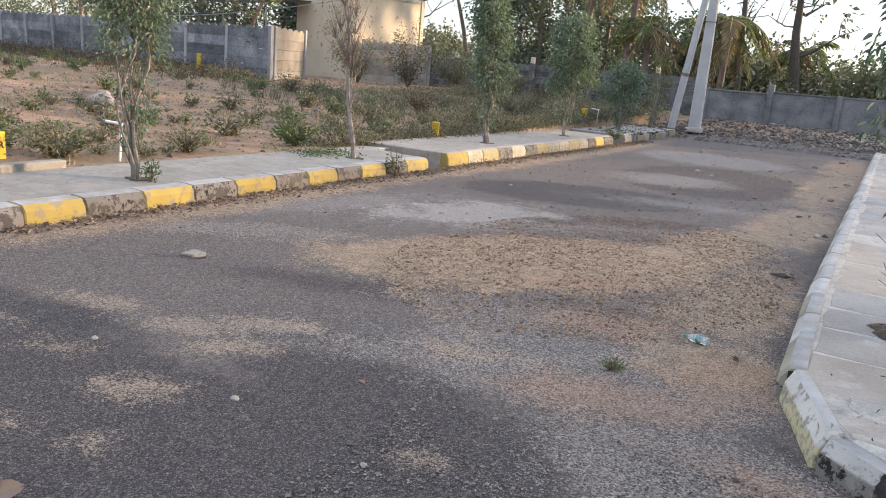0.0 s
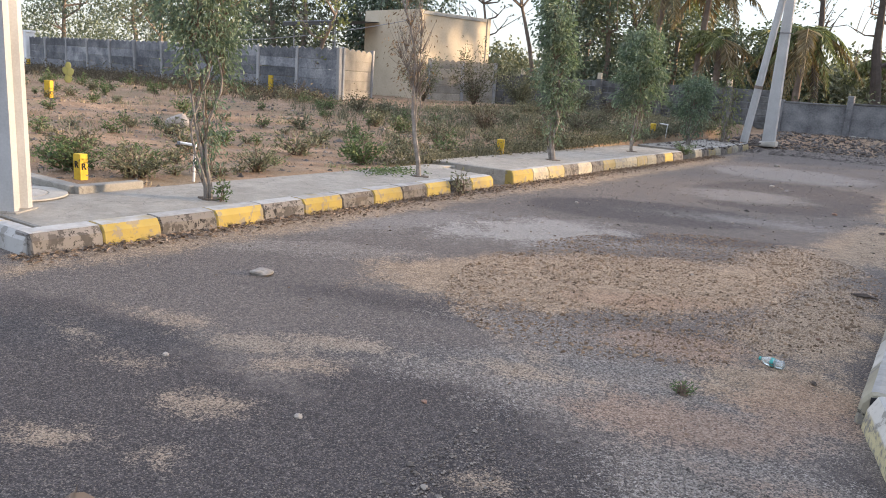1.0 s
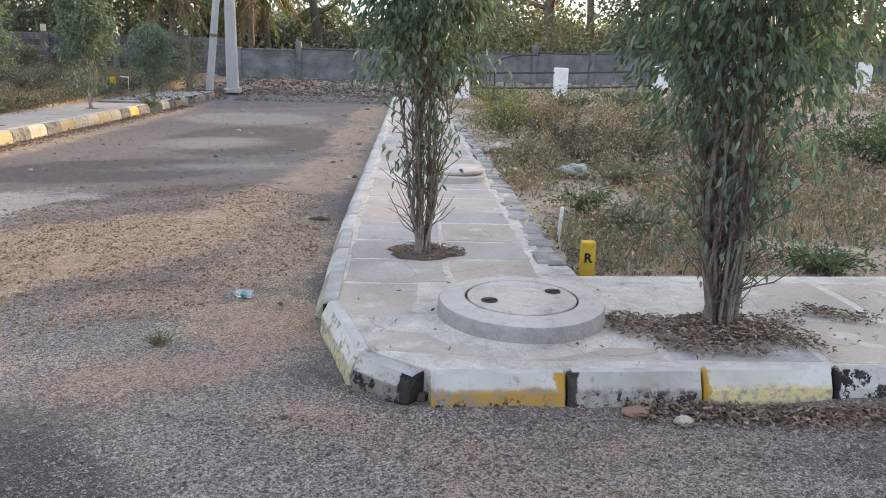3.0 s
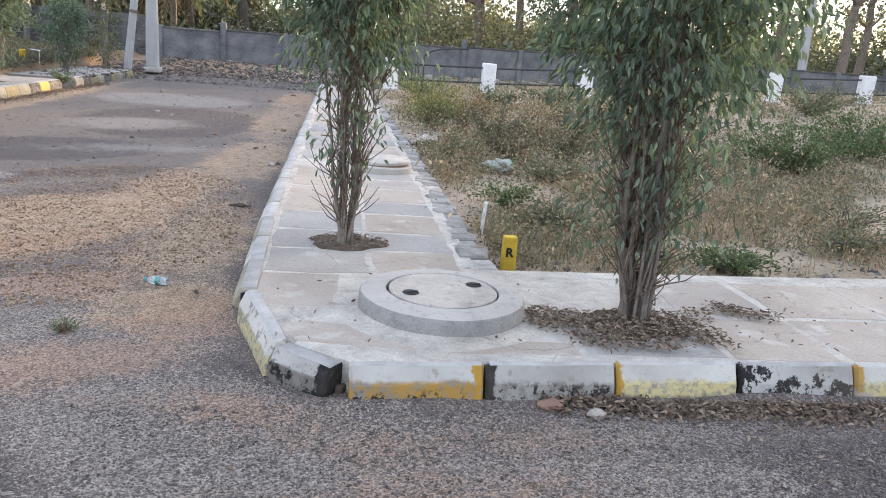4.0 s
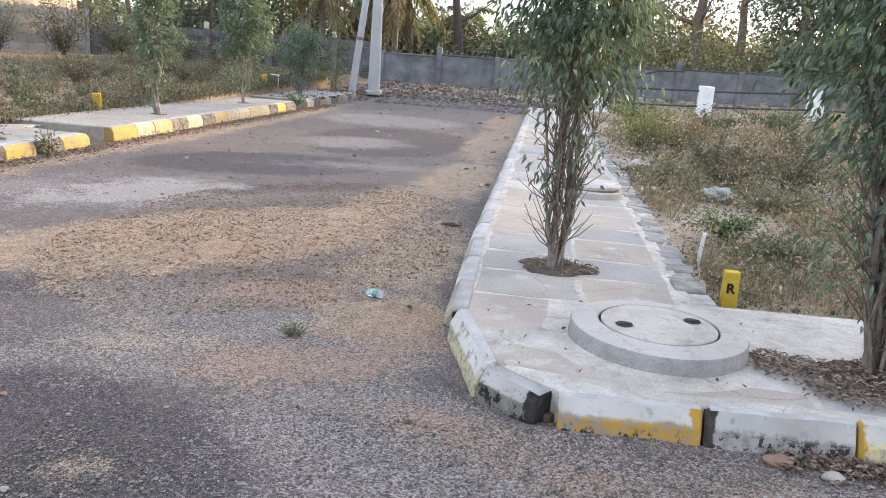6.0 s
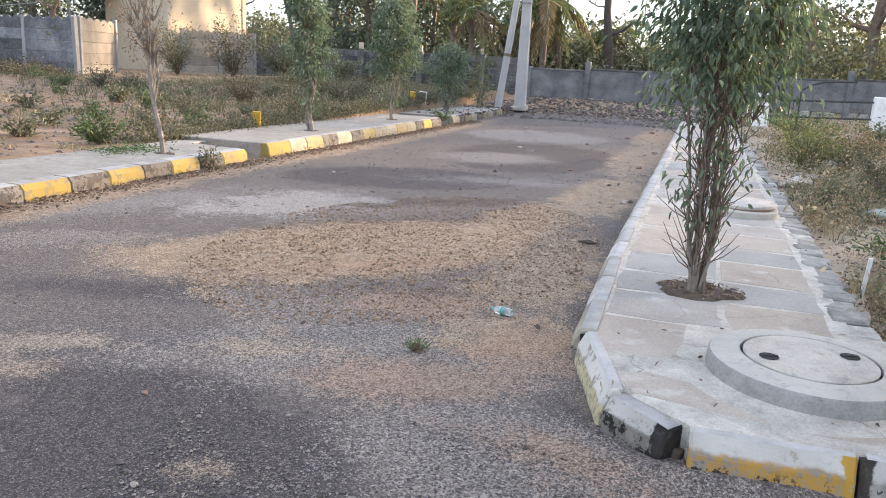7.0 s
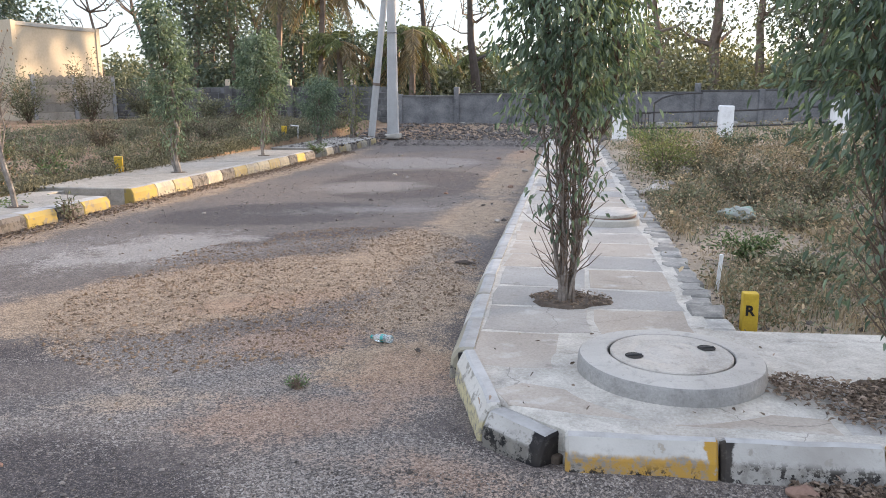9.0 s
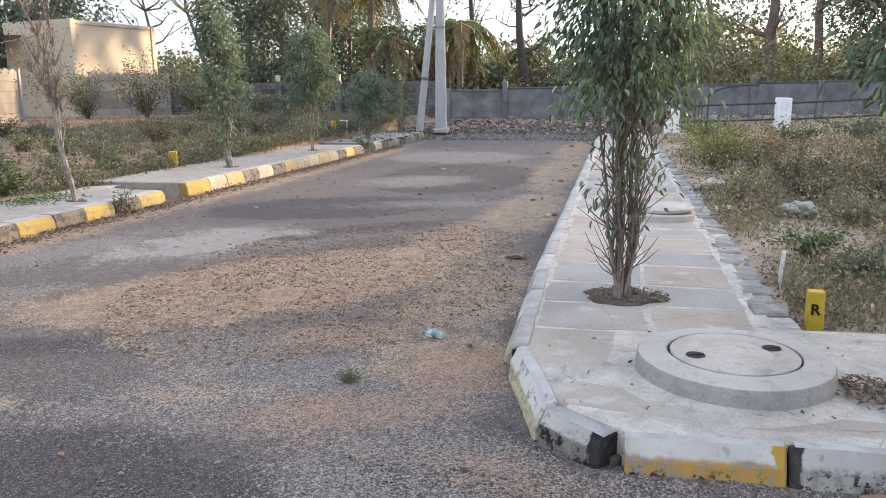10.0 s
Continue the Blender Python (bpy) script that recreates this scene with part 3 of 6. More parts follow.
def lumps(x, y):
    return gh(x, y) + 0.025 * (np.sin(2.1 * x + 0.7 * y) * np.sin(1.7 * y - 0.9 * x + 1) + 0.6 * np.sin(5.3 * x + 1.1) * np.sin(4.7 * y + 0.4)) * (gh(x, y) > 0.03)


gx = axis([(-600, -80, 52), (-80, -30, 2.5), (-30, 20, 0.25), (20, 60, 2), (60, 600, 54)])
gy = axis([(-600, -20, 58), (-20, 2.5, 2.5), (2.5, 34, 0.25), (34, 70, 2), (70, 800, 73)])
tagged(part("ground", sheet(gx, gy, lumps), M["soil"], smooth=True), "dry reddish soil of the vacant plots", "ground", kind="structure")


def on_road(x, y):
    return y < 3.1 or -5.8 < x < -0.3 or (x < 0.3 and y < 3.9 and x > -0.4)


def drift(x, y):
    """Dirt washed up against the foot of the front kerb."""
    line = 2.932 + 0.058 * (np.clip(x, 0.1, 2.15) - 0.215)
    return (0.036 + 0.012 * np.sin(x * 5.1) * np.sin(x * 2.3)) * np.exp(-np.abs(line - y) / 0.07) * S((x + 0.25) / 0.4) * (y < 3.2)


rx = axis([(-30, -5.8, 1.1), (-5.8, 3.0, 0.08), (3.0, 30, 1.0)])
ry = axis([(-9, 1.0, 1.0), (1.0, 2.6, 0.08), (2.6, 3.1, 0.04), (3.1, 9.0, 0.08), (9.0, 25.0, 0.2)])
road_z = lambda x, y: 0.002 * np.sin(3 * x) * np.sin(2.3 * y) + np.where(y > 23.4, gh(x, y) + 0.04, 0) + drift(x, y)
road = tagged(part("road", sheet(rx, ry, road_z, on_road), M["asphalt"], smooth=True), "worn dark asphalt road with loose sand and dust", "road", kind="structure")
# patches on the asphalt: centre, half-widths, turn
PATCHES = {
    "bare": [(-2.7, 1.5, 1.8, 0.85, 12), (-1.7, 2.35, 0.75, 0.40, 15), (-1.15, 2.2, 0.40, 0.40, 0), (-4.2, 1.9, 1.3, 0.55, 15), (-2.05, 2.72, 0.6, 0.25, 18), (-3.1, 3.85, 0.7, 0.18, 18), (-2.75, 4.0, 0.35, 0.25, -35),
             (0.5, 2.80, 0.4, 0.05, 0), (2.4, 2.3, 1.1, 0.42, 0), (1.6, 1.9, 0.8, 0.4, 0), (-0.47, 5.9, 0.07, 2.0, 1), (-2.5, 7.7, 1.2, 0.25, 38), (-3.4, 9.3, 1.5, 0.9, 25), (-2.5, 13.0, 1.4, 2.2, 0), (-0.2, 3.2, 0.35, 0.10, -50)],
    "gravel": [(-1.3, 3.55, 0.95, 0.50, 12), (-1.8, 4.15, 0.75, 0.28, 20), (-0.45, 2.75, 0.65, 0.45, -35), (0.1, 2.3, 0.9, 0.42, -6), (0.9, 2.3, 0.8, 0.42, 0), (0.4, 2.70, 0.75, 0.16, 0), (1.25, 2.74, 0.5, 0.10, 3), (-0.35, 1.6, 0.45, 0.9, 0), (-2.0, 3.2, 0.45, 0.12, 15), (-4.6, 4.5, 0.85, 0.2, 35)],
    "dust": [(-3.0, 12.3, 0.9, 0.7, 40), (-3.3, 17.0, 1.5, 1.5, 0), (-2.2, 9.8, 0.8, 0.25, 20), (-4.9, 6.2, 0.35, 1.1, -20), (-2.9, 6.9, 0.7, 0.10, 45)],
    "sand": [(-2.35, 5.55, 1.75, 0.85, 46), (-3.3, 4.85, 0.6, 0.35, 30), (-1.35, 7.2, 0.45, 1.3, -8), (-0.85, 5.6, 0.35, 1.2, 0), (-0.9, 9.5, 0.4, 1.8, -4), (-0.8, 14.5, 0.4, 3.0, -2), (-0.8, 19.0, 0.45, 3.0, 0),
             (-5.4, 5.5, 0.22, 4.0, 0), (-5.35, 14.0, 0.3, 6.0, 0), (-0.75, 4.15, 0.4, 0.35, 20)],
    "pale": [(-3.75, 6.95, 0.52, 0.75, -12), (-4.2, 6.35, 0.25, 0.32, 0), (-3.35, 7.45, 0.3, 0.35, 0)],
    "spot": [(-3.12, 2.68, 0.27, 0.12, 22), (-2.78, 2.60, 0.20, 0.12, 50), (-2.69, 2.03, 0.13, 0.085, 20), (-3.33, 2.10, 0.10, 0.07, 10), (-3.95, 2.12, 0.09, 0.04, 0), (-2.88, 1.43, 0.14, 0.05, 25), (-2.42, 1.60, 0.05, 0.04, 0),
             (-3.85, 2.60, 0.20, 0.045, 15), (-2.75, 3.02, 0.28, 0.07, 22), (-2.45, 3.9, 0.30, 0.03, -30), (-1.85, 3.35, 0.28, 0.09, 15), (-1.4, 2.27, 0.06, 0.04, 0)],
    "earth": [(-1.0, 3.35, 0.45, 0.25, 20), (0.25, 2.2, 0.5, 0.12, 10), (-0.4, 1.95, 0.45, 0.18, 30), (0.72, 2.66, 0.22, 0.06, 0), (0.35, 2.63, 0.2, 0.05, 0), (1.0, 2.1, 0.35, 0.1, 0), (-1.4, 4.4, 0.45, 0.25, 20), (-0.62, 3.9, 0.28, 0.35, 0), (-0.3, 2.9, 0.3, 0.1, -20), (-0.9, 19.5, 0.3, 1.6, 0), (-1.9, 5.2, 0.45, 0.2, 30)],
}
spots_at = np.array([v.co[:2] for v in road.data.vertices])
for name, blobs in PATCHES.items():
    inside = np.full(len(spots_at), -1.0)
    for x, y, rx_, ry_, turn in blobs:
        d = spots_at - (x, y)
        a = radians(turn)
        u, v = (d[:, 0] * math.cos(a) + d[:, 1] * math.sin(a)) / rx_, (d[:, 1] * math.cos(a) - d[:, 0] * math.sin(a)) / ry_
        inside = np.maximum(inside, (1 - np.hypot(u, v)) * min(rx_, ry_))
    road.data.attributes.new(name, "FLOAT", "POINT").data.foreach_set("value", inside)

# ---- pavements ----
KH = 0.17      # kerb height


def prism(outline, z0, z1, chamfer=0.008, seed=0, jag=0.0):
    """A flat piece with a chamfered upper edge from an outline."""
    r = np.random.default_rng(seed)
    o = np.array(outline, float)
    o = o + r.normal(0, 1, o.shape) * jag
    c = o.mean(0)
    inner = o + unit(c - o) * chamfer * 1.4
    n = len(o)
    dz = r.uniform(-0.001, 0.001)
    v = np.concatenate([np.c_[inner, np.full(n, z1 + dz)], np.c_[o, np.full(n, z1 + dz - chamfer)], np.c_[o, np.full(n, z0)]])
    f = [tuple(range(n))]
    for k in (0, n):
        f += [(k + i, k + n + i, k + n + (i + 1) % n, k + (i + 1) % n) for i in range(n)]
    return Soup().add(v, f)


def rect(x0, y0, x1, y1):
    xm, ym = (x0 + x1) / 2, (y0 + y1) / 2
    return [(x0, y0), (xm, y0), (x1, y0), (x1, ym), (x1, y1), (xm, y1), (x0, y1), (x0, ym)]


def pavement(name, outlines, top, label, mat="mortar"):
    s = Soup()
    for k, o in enumerate(outlines):
        p = prism(o, -0.1, top - 0.001 * k, 0.012)
        s.add(np.concatenate(p.v), p.f)
    return tagged(part(name, s, M[mat]), label, "pavement", kind="structure")


pave_r = pavement("pavement_right", [[(-0.27, 3.88), (-0.32, 5.7), (-0.32, 24.0), (1.0, 24.0), (1.0, 4.46), (3.0, 4.56), (14, 5.4), (14, 3.115), (2.15, 3.112), (0.235, 3.005), (0.20, 3.07), (0.13, 3.12), (-0.07, 3.28)]],
                  KH - 0.012, "pale cement pavement with stone flags and whitish mortar")
pave_l = pavement("pavement_left", [[(-5.85, 2.95), (-14, 2.95), (-14, 4.05), (-7.1, 4.05), (-7.08, 9.6), (-6.75, 9.86), (-6.75, 9.5), (-5.85, 9.32)]],
                  KH - 0.008, "grey cement pavement along the painted kerb", "cement")
pave_l2 = pavement("pavement_far", [[(-5.85, 9.86), (-7.2, 9.86), (-7.25, 14.28), (-5.85, 14.28)], [(-5.85, 14.34), (-7.25, 14.34), (-7.25, 17.7), (-5.85, 17.7)],
                                    [(-5.85, 18.5), (-7.25, 18.5), (-7.2, 23.6), (-5.85, 23.6)]], KH + 0.035, "grey cement pavement, raised a little behind a step", "cement")


def kerb_mesh(name, L, seed, mat, depth=0.15, amount=0.004, height=KH, brow=0.66, slope=0.05):
    """A kerb stone: battered face towards -x, sloped front edge, rounded ends."""
    prof = [(0.0, -0.1), (0.002, 0.02), (0.012, height * brow), (slope, height - 0.006), (max(depth * 0.6, slope + 0.012), height), (depth, height), (depth, -0.1)]
    ys = [-L / 2 + 0.002, -L / 2 + 0.014, -L * 0.25, 0, L * 0.25, L / 2 - 0.014, L / 2 - 0.002]
    v = []
    for k, y in enumerate(ys):
        e = 0.012 if k in (0, len(ys) - 1) else 0.0
        for x, z in prof:
            xx, zz = x + (e if x < 0.06 else 0), z - (e if z > 0.05 else 0)
            d = noise.noise_vector(Vector((xx * 9 + seed * 5.1, y * 7, zz * 9)))
            v.append((xx + d.x * amount, y + (d.y * amount if e == 0 else 0), zz + d.z * amount * 0.7))
    n = len(prof)
    f = [(j * n + i, (j + 1) * n + i, (j + 1) * n + i + 1, j * n + i + 1) for j in range(len(ys) - 1) for i in range(n - 1)]
    f += [tuple(range(n)), tuple(range((len(ys) - 1) * n, len(ys) * n))[::-1]]
    return Soup().add(v, f).mesh(name, mat)


def kerb_line(name, label):
    """The low mortar bed that a row of stones sits on."""
    return tagged(new(name), label, "kerb", kind="structure")


stone_cache = {}


def kerb_stone(parent, p, q, mat, seed=0, depth=0.15, amount=0.004, tip=0.0, height=KH, label="", twist=0.0, brow=0.66, slope=0.05):
    p, q = Vector((*p, 0)), Vector((*q, 0))
    L = (q - p).length
    key = (mat, round(L, 1), seed % 3, depth, amount, height, brow)
    if key not in stone_cache:
        stone_cache[key] = (kerb_mesh("kerb_stone", L, seed, M[mat], depth, amount, height, brow, slope), L)
    me, L0 = stone_cache[key]
    ob = part("kerb_stone", me, None, parent, label)
    d = q - p
    ob.matrix_basis = Matrix.Translation((p + q) / 2) @ Euler((tip, 0, math.atan2(-d.x, d.y) + twist)).to_matrix().to_4x4() @ Matrix.Diagonal((1, L / L0, 1, 1))
    return ob


kl = kerb_line("kerb_left", "kerb of alternating yellow and grimy grey stones")
J = [2.75, 3.32, 3.85, 4.43, 5.00, 5.55, 6.13, 6.68, 7.22, 7.72, 8.25, 8.75, 9.31]
C = "worn yellow worn yellow worn yellow worn yellow worn yellow worn yellow".split()
for k, c in enumerate(C):
    xa, xb = (max(-5.70, -5.60 - 0.02 * (v - 2.75)) for v in (J[k + 1], J[k]))
    kerb_stone(kl, (xa, J[k + 1]), (xb, J[k]), c, k, depth=0.22, twist=0.01 * math.sin(k * 2.3))
for k, c in enumerate("worn yellow worn yellow worn yellow worn yellow worn".split()):
    kerb_stone(kl, (-5.66 - 0.55 * k, 2.72), (-5.66 - 0.55 * (k + 1), 2.72), "cornerstone" if k == 0 else c, k, label="grey-white corner stone with yellow ends" if k == 0 else "")
J = [9.86, 10.49, 11.01, 11.57, 12.10, 12.66, 13.17, 13.71, 14.26, 14.82, 15.38, 15.91, 16.43, 16.97, 17.63]
C = "yellow pale faded worn pale worn faded pale pale faded pale worn yellow worn".split()
for k, c in enumerate(C):
    kerb_stone(kl, (-5.70, J[k + 1]), (-5.70, J[k]), c, k, height=KH + 0.035, twist=0.012 * math.sin(k * 1.7))
for k in range(9):
    kerb_stone(kl, (-5.70, 18.55 + 0.55 * (k + 1)), (-5.70, 18.55 + 0.55 * k), ["pale", "worn", "faded"][k % 3], k, height=KH + 0.04, twist=0.05 * math.sin(k * 2.9))

kr = kerb_line("kerb_right", "whitewashed kerb with faded yellow and black paint")
y0 = 3.93
for k in range(36):
    L = 0.56 + 0.02 * math.sin(k * 3.1)
    xa, xb = (-0.43 + 0.045 * max(0.0, 1 - (v - 3.9) / 1.8) for v in (y0, y0 + L))
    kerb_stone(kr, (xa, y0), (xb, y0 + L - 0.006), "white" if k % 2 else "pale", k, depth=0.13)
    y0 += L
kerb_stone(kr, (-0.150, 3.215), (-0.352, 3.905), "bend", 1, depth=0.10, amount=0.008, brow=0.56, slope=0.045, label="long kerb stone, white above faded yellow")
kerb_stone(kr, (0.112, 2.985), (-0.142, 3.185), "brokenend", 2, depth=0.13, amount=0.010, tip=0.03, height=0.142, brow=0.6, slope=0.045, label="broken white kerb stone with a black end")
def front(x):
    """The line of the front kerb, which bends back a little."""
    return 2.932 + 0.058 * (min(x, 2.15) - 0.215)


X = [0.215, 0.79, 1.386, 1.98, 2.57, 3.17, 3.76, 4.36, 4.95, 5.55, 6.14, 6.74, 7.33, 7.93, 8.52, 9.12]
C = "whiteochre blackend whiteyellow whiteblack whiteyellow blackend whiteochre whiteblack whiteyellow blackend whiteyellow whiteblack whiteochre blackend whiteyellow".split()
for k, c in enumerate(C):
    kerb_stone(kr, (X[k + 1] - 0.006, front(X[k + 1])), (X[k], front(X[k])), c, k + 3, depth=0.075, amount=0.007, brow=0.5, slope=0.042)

joint = part("joint", rough(box(0.10, 0.010, 0.14, 0.003), 0.004, 9), M["black"], kr, "blackened gap between two kerb stones")
joint.matrix_basis = pose(-0.285, 3.918, 0.012, 0, 0, 18)
fill = part("joint", rough(box(0.09, 0.06, 0.045, 0.012), 0.012, 9), M["pitsoil"], kr, "earth-filled gap beside the broken stone")
fill.matrix_basis = pose(0.165, 3.08, 0.0, 0, 0, -25)

slab_seed = 0


def slab(parent, x0, y0, x1, y1, top, jag=0.012, mat="slab"):
    global slab_seed
    slab_seed += 1
    r = np.random.default_rng(slab_seed)
    c = np.array([(x0 + x1) / 2, (y0 + y1) / 2])
    o = np.array(rect(x0, y0, x1, y1)) - c
    ob = part("paving_slab", prism(o, -0.05, 0.012, 0.002, slab_seed, jag), M[mat], parent)
    ob.matrix_basis = pose(c[0], c[1], top - 0.0215, r.normal(0, 0.05), r.normal(0, 0.05), r.normal(0, 0.8))


# flags of the right pavement
for o in ([(-0.02, 3.26), (0.26, 3.20), (0.56, 3.17), (0.57, 3.24), (0.40, 3.33), (0.20, 3.47), (0.02, 3.50), (-0.10, 3.42)],):
    ob = part("paving_slab", prism(o, 0.1, KH - 0.009, 0.002, 5, 0.006), M["slab"], pave_r)
slab(pave_r, -0.25, 3.72, 0.17, 4.26, KH)
slab(pave_r, -0.25, 4.31, 0.33, 4.80, KH)
slab(pave_r, 0.38, 4.30, 0.92, 4.80, KH)
y = 4.84
while y < 23.5:
    d = 0.55 + 0.06 * math.sin(y * 5)
    if not 7.7 < y < 8.5:
        slab(pave_r, -0.25, y, 0.33, y + d - 0.04, KH)
        slab(pave_r, 0.37, y, 0.91, y + d - 0.05, KH)
    y += d
x = 0.62
for k in range(12):
    d = 0.66 + 0.08 * math.sin(k * 2.2)
    slab(pave_r, x + 0.02, 3.16, x + d - 0.03, 3.3 if k == 0 else 3.72, KH)
    if k > 1:
        slab(pave_r, x + 0.02, 3.77, x + d - 0.03, 4.40, KH)
    x += d
# flags of the left pavements
y = 2.98
while y < 9.0:
    d = 0.62 + 0.05 * math.sin(y * 4)
    slab(pave_l, -6.42, y, -5.88, y + d - 0.015, KH, 0.006, "cement")
    slab(pave_l, -7.05, y + 0.1, -6.45, y + d + 0.085, KH, 0.006, "cement")
    y += d
for k in range(8):
    slab(pave_l, -7.82 - 0.72 * k, 3.0, -7.12 - 0.72 * k, 3.98, KH, 0.006, "cement")
for a, b in ((9.9, 14.2), (14.4, 17.6), (18.6, 23.4)):
    y = a
    while y < b - 0.3:
        d = min(0.72 + 0.06 * math.sin(y * 3), b - y)
        slab(pave_l2, -6.5, y, -5.88, y + d - 0.02, KH + 0.042, 0.006, "cement")
        slab(pave_l2, -7.18, y, -6.53, y + d - 0.02, KH + 0.042, 0.006, "cement")
        y += d
# rough edging stones along the plot
y = 4.5
k = 0
while y < 21:
    d = rng.uniform(0.13, 0.3) * (1 if y < 12 else 1.5)
    k += 1
    w = rng.uniform(0.15, 0.2)
    c = np.array([1.05 + rng.normal(0, 0.008), y + d / 2])
    o = np.array(rect(-w / 2, -d / 2 + 0.008, w / 2, d / 2 - 0.008))
    ob = part("edging_stone", prism(o, -0.12, 0.0, 0.012, 300 + k, 0.012), M["edge"], pave_r)
    ob.matrix_basis = pose(c[0], c[1], KH - 0.004 + rng.normal(0, 0.008), rng.normal(0, 2), rng.normal(0, 2), rng.normal(0, 4))
    y += d
# raised edging beside the left plot
ed = tagged(new("raised_edging"), "low raised cement edging beside the plot", "edging", kind="structure")
for p, q in (((-14, 4.06), (-7.12, 3.96)), ((-7.12, 3.93), (-7.16, 4.65))):
    d = Vector((q[0] - p[0], q[1] - p[1], 0))
    b = part("edging_block", rough(box(0.15, d.length, 0.235, 0.015), 0.010, 6), M["cement"], ed)
    b.matrix_basis = Matrix.Translation(((p[0] + q[0]) / 2, (p[1] + q[1]) / 2, -0.0)) @ Euler((0, 0, math.atan2(-d.x, d.y))).to_matrix().to_4x4()


def lathe(profile, n=64, seed=0, jitter=0.0):
    """A turned body from (radius, height) pairs."""
    s = Soup()
    ang = np.arange(n) * 2 * np.pi / n
    k = len(profile)
    v = []
    for r_, z in profile:
        w = 1 + jitter * np.sin(ang * 3 + seed) + jitter * 0.6 * np.sin(ang * 7 + seed * 2)
        v.append(np.c_[np.cos(ang) * r_ * w, np.sin(ang) * r_ * w, np.full(n, z)])
    f = [(j * n + i, j * n + (i + 1) % n, (j + 1) * n + (i + 1) % n, (j + 1) * n + i) for j in range(k - 1) for i in range(n)]
    if profile[-1][0] > 1e-6:
        f.append(tuple(range((k - 1) * n, k * n)))
    s.add(np.concatenate(v), f)
    return s


# manhole in the right pavement
mh = thing("manhole", pose(0.69, 3.725, KH - 0.01, 0, 0, 25), "round raised concrete manhole with a grooved lid", "manhole")
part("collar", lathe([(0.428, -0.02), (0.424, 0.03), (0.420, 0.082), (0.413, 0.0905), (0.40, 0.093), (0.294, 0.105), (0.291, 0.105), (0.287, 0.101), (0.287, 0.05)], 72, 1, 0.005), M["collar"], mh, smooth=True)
part("mortar_skirt", lathe([(0.60, -0.006), (0.55, 0.001), (0.49, 0.004), (0.45, 0.010), (0.424, 0.016)], 72, 2, 0.03), M["mortar"], mh, "rough whitish mortar round the collar", smooth=True)
part("seat", lathe([(0.29, 0.03), (0.29, 0.06)], 48), M["darkgap"], mh, "dark gap round the lid")
part("lid", lathe([(0.276, 0.05), (0.276, 0.103), (0.270, 0.108), (0.172, 0.1095), (0.168, 0.1072), (0.160, 0.1072), (0.156, 0.1095), (0.106, 0.110), (0.102, 0.1082), (0.096, 0.1082), (0.092, 0.110), (0.0001, 0.1105)], 64, 2, 0.002), M["lid"], mh, smooth=True)
for sx in (-1, 1):
    part("lifting_hole", lathe([(0.042, 0.1118), (0.040, 0.1135), (0.034, 0.1135), (0.03, 0.1125)], 24), M["darkgap"], mh, "dark lifting hole").location = (sx * 0.19, 0.0, 0.0)
    s = Soup()
    tube(s, [(-0.036, 0.004, 0.1145), (0, 0, 0.1165), (0.036, -0.004, 0.1145)], [0.005, 0.005, 0.005], 6)
    part("lifting_bar", s, M["rail"], mh).location = (sx * 0.19, 0, 0)
# the second one, further along
mh2 = thing("manhole", pose(0.63, 8.14, KH - 0.01, 0, 0, 0) @ Matrix.Diagonal((0.85, 0.85, 0.8, 1)), "round raised concrete manhole with a thick reddish-edged lid", "manhole")
part("collar", lathe([(0.36, 0), (0.355, 0.07), (0.34, 0.082), (0.2, 0.084)], 48, 2, 0.01), M["concrete"], mh2, smooth=True)
lid2 = part("lid", lathe([(0.29, 0.022), (0.30, 0.03), (0.30, 0.06), (0.285, 0.07), (0.0001, 0.072)], 48, 3, 0.01), M["lid"], mh2, smooth=True)
lid2.matrix_basis = pose(0.03, 0.02, 0.084, 2, -3, 0)
part("rim", lathe([(0.285, 0.0), (0.293, 0.008), (0.291, 0.026), (0.27, 0.03)], 48, 3, 0.01), M["redrock"], mh2, "rusty brown rim under the lid", smooth=True).matrix_basis = pose(0.03, 0.02, 0.082, 2, -3, 0)
mh3 = thing("manhole", pose(-7.3, 3.45, KH + 0.002), "flush round concrete manhole cover with dirt on it", "manhole")
part("collar", lathe([(0.46, 0), (0.455, 0.012), (0.30, 0.014), (0.295, 0.004)], 48, 1, 0.004), M["concrete"], mh3, smooth=True)
part("lid", lathe([(0.285, 0.002), (0.283, 0.013), (0.0001, 0.015)], 48, 1, 0.004), M["lid"], mh3, smooth=True)

# ---- poles, walls, building ----
def g(x, y):
    return float(gh(x, y))


def at(x, y, rz=0, dz=0.0):
    return pose(x, y, g(x, y) + dz, 0, 0, rz)


# concrete post with recessed sides at the street corner
post = thing("concrete_post", pose(-6.64, 3.08, KH - 0.01, 0, 0, 32), "thick pale concrete post standing on the pavement corner", "post")
o = [(-0.16, -0.14), (0.16, -0.14), (0.16, -0.075), (0.10, -0.045), (0.10, 0.045), (0.16, 0.075), (0.16, 0.14), (-0.16, 0.14), (-0.16, 0.075), (-0.10, 0.045), (-0.10, -0.045), (-0.16, -0.075)]
s = Soup()
v = np.concatenate([np.c_[np.array(o) * k, np.full(12, z)] for k, z in ((0.9, 0), (0.9, 0.3), (0.8, 4.0), (0.7, 8.0))])
s.add(v, [(j * 12 + i, j * 12 + (i + 1) % 12, (j + 1) * 12 + (i + 1) % 12, (j + 1) * 12 + i) for j in range(3) for i in range(12)] + [tuple(range(36, 48))])
part("shaft", s, M["postwhite"], post)
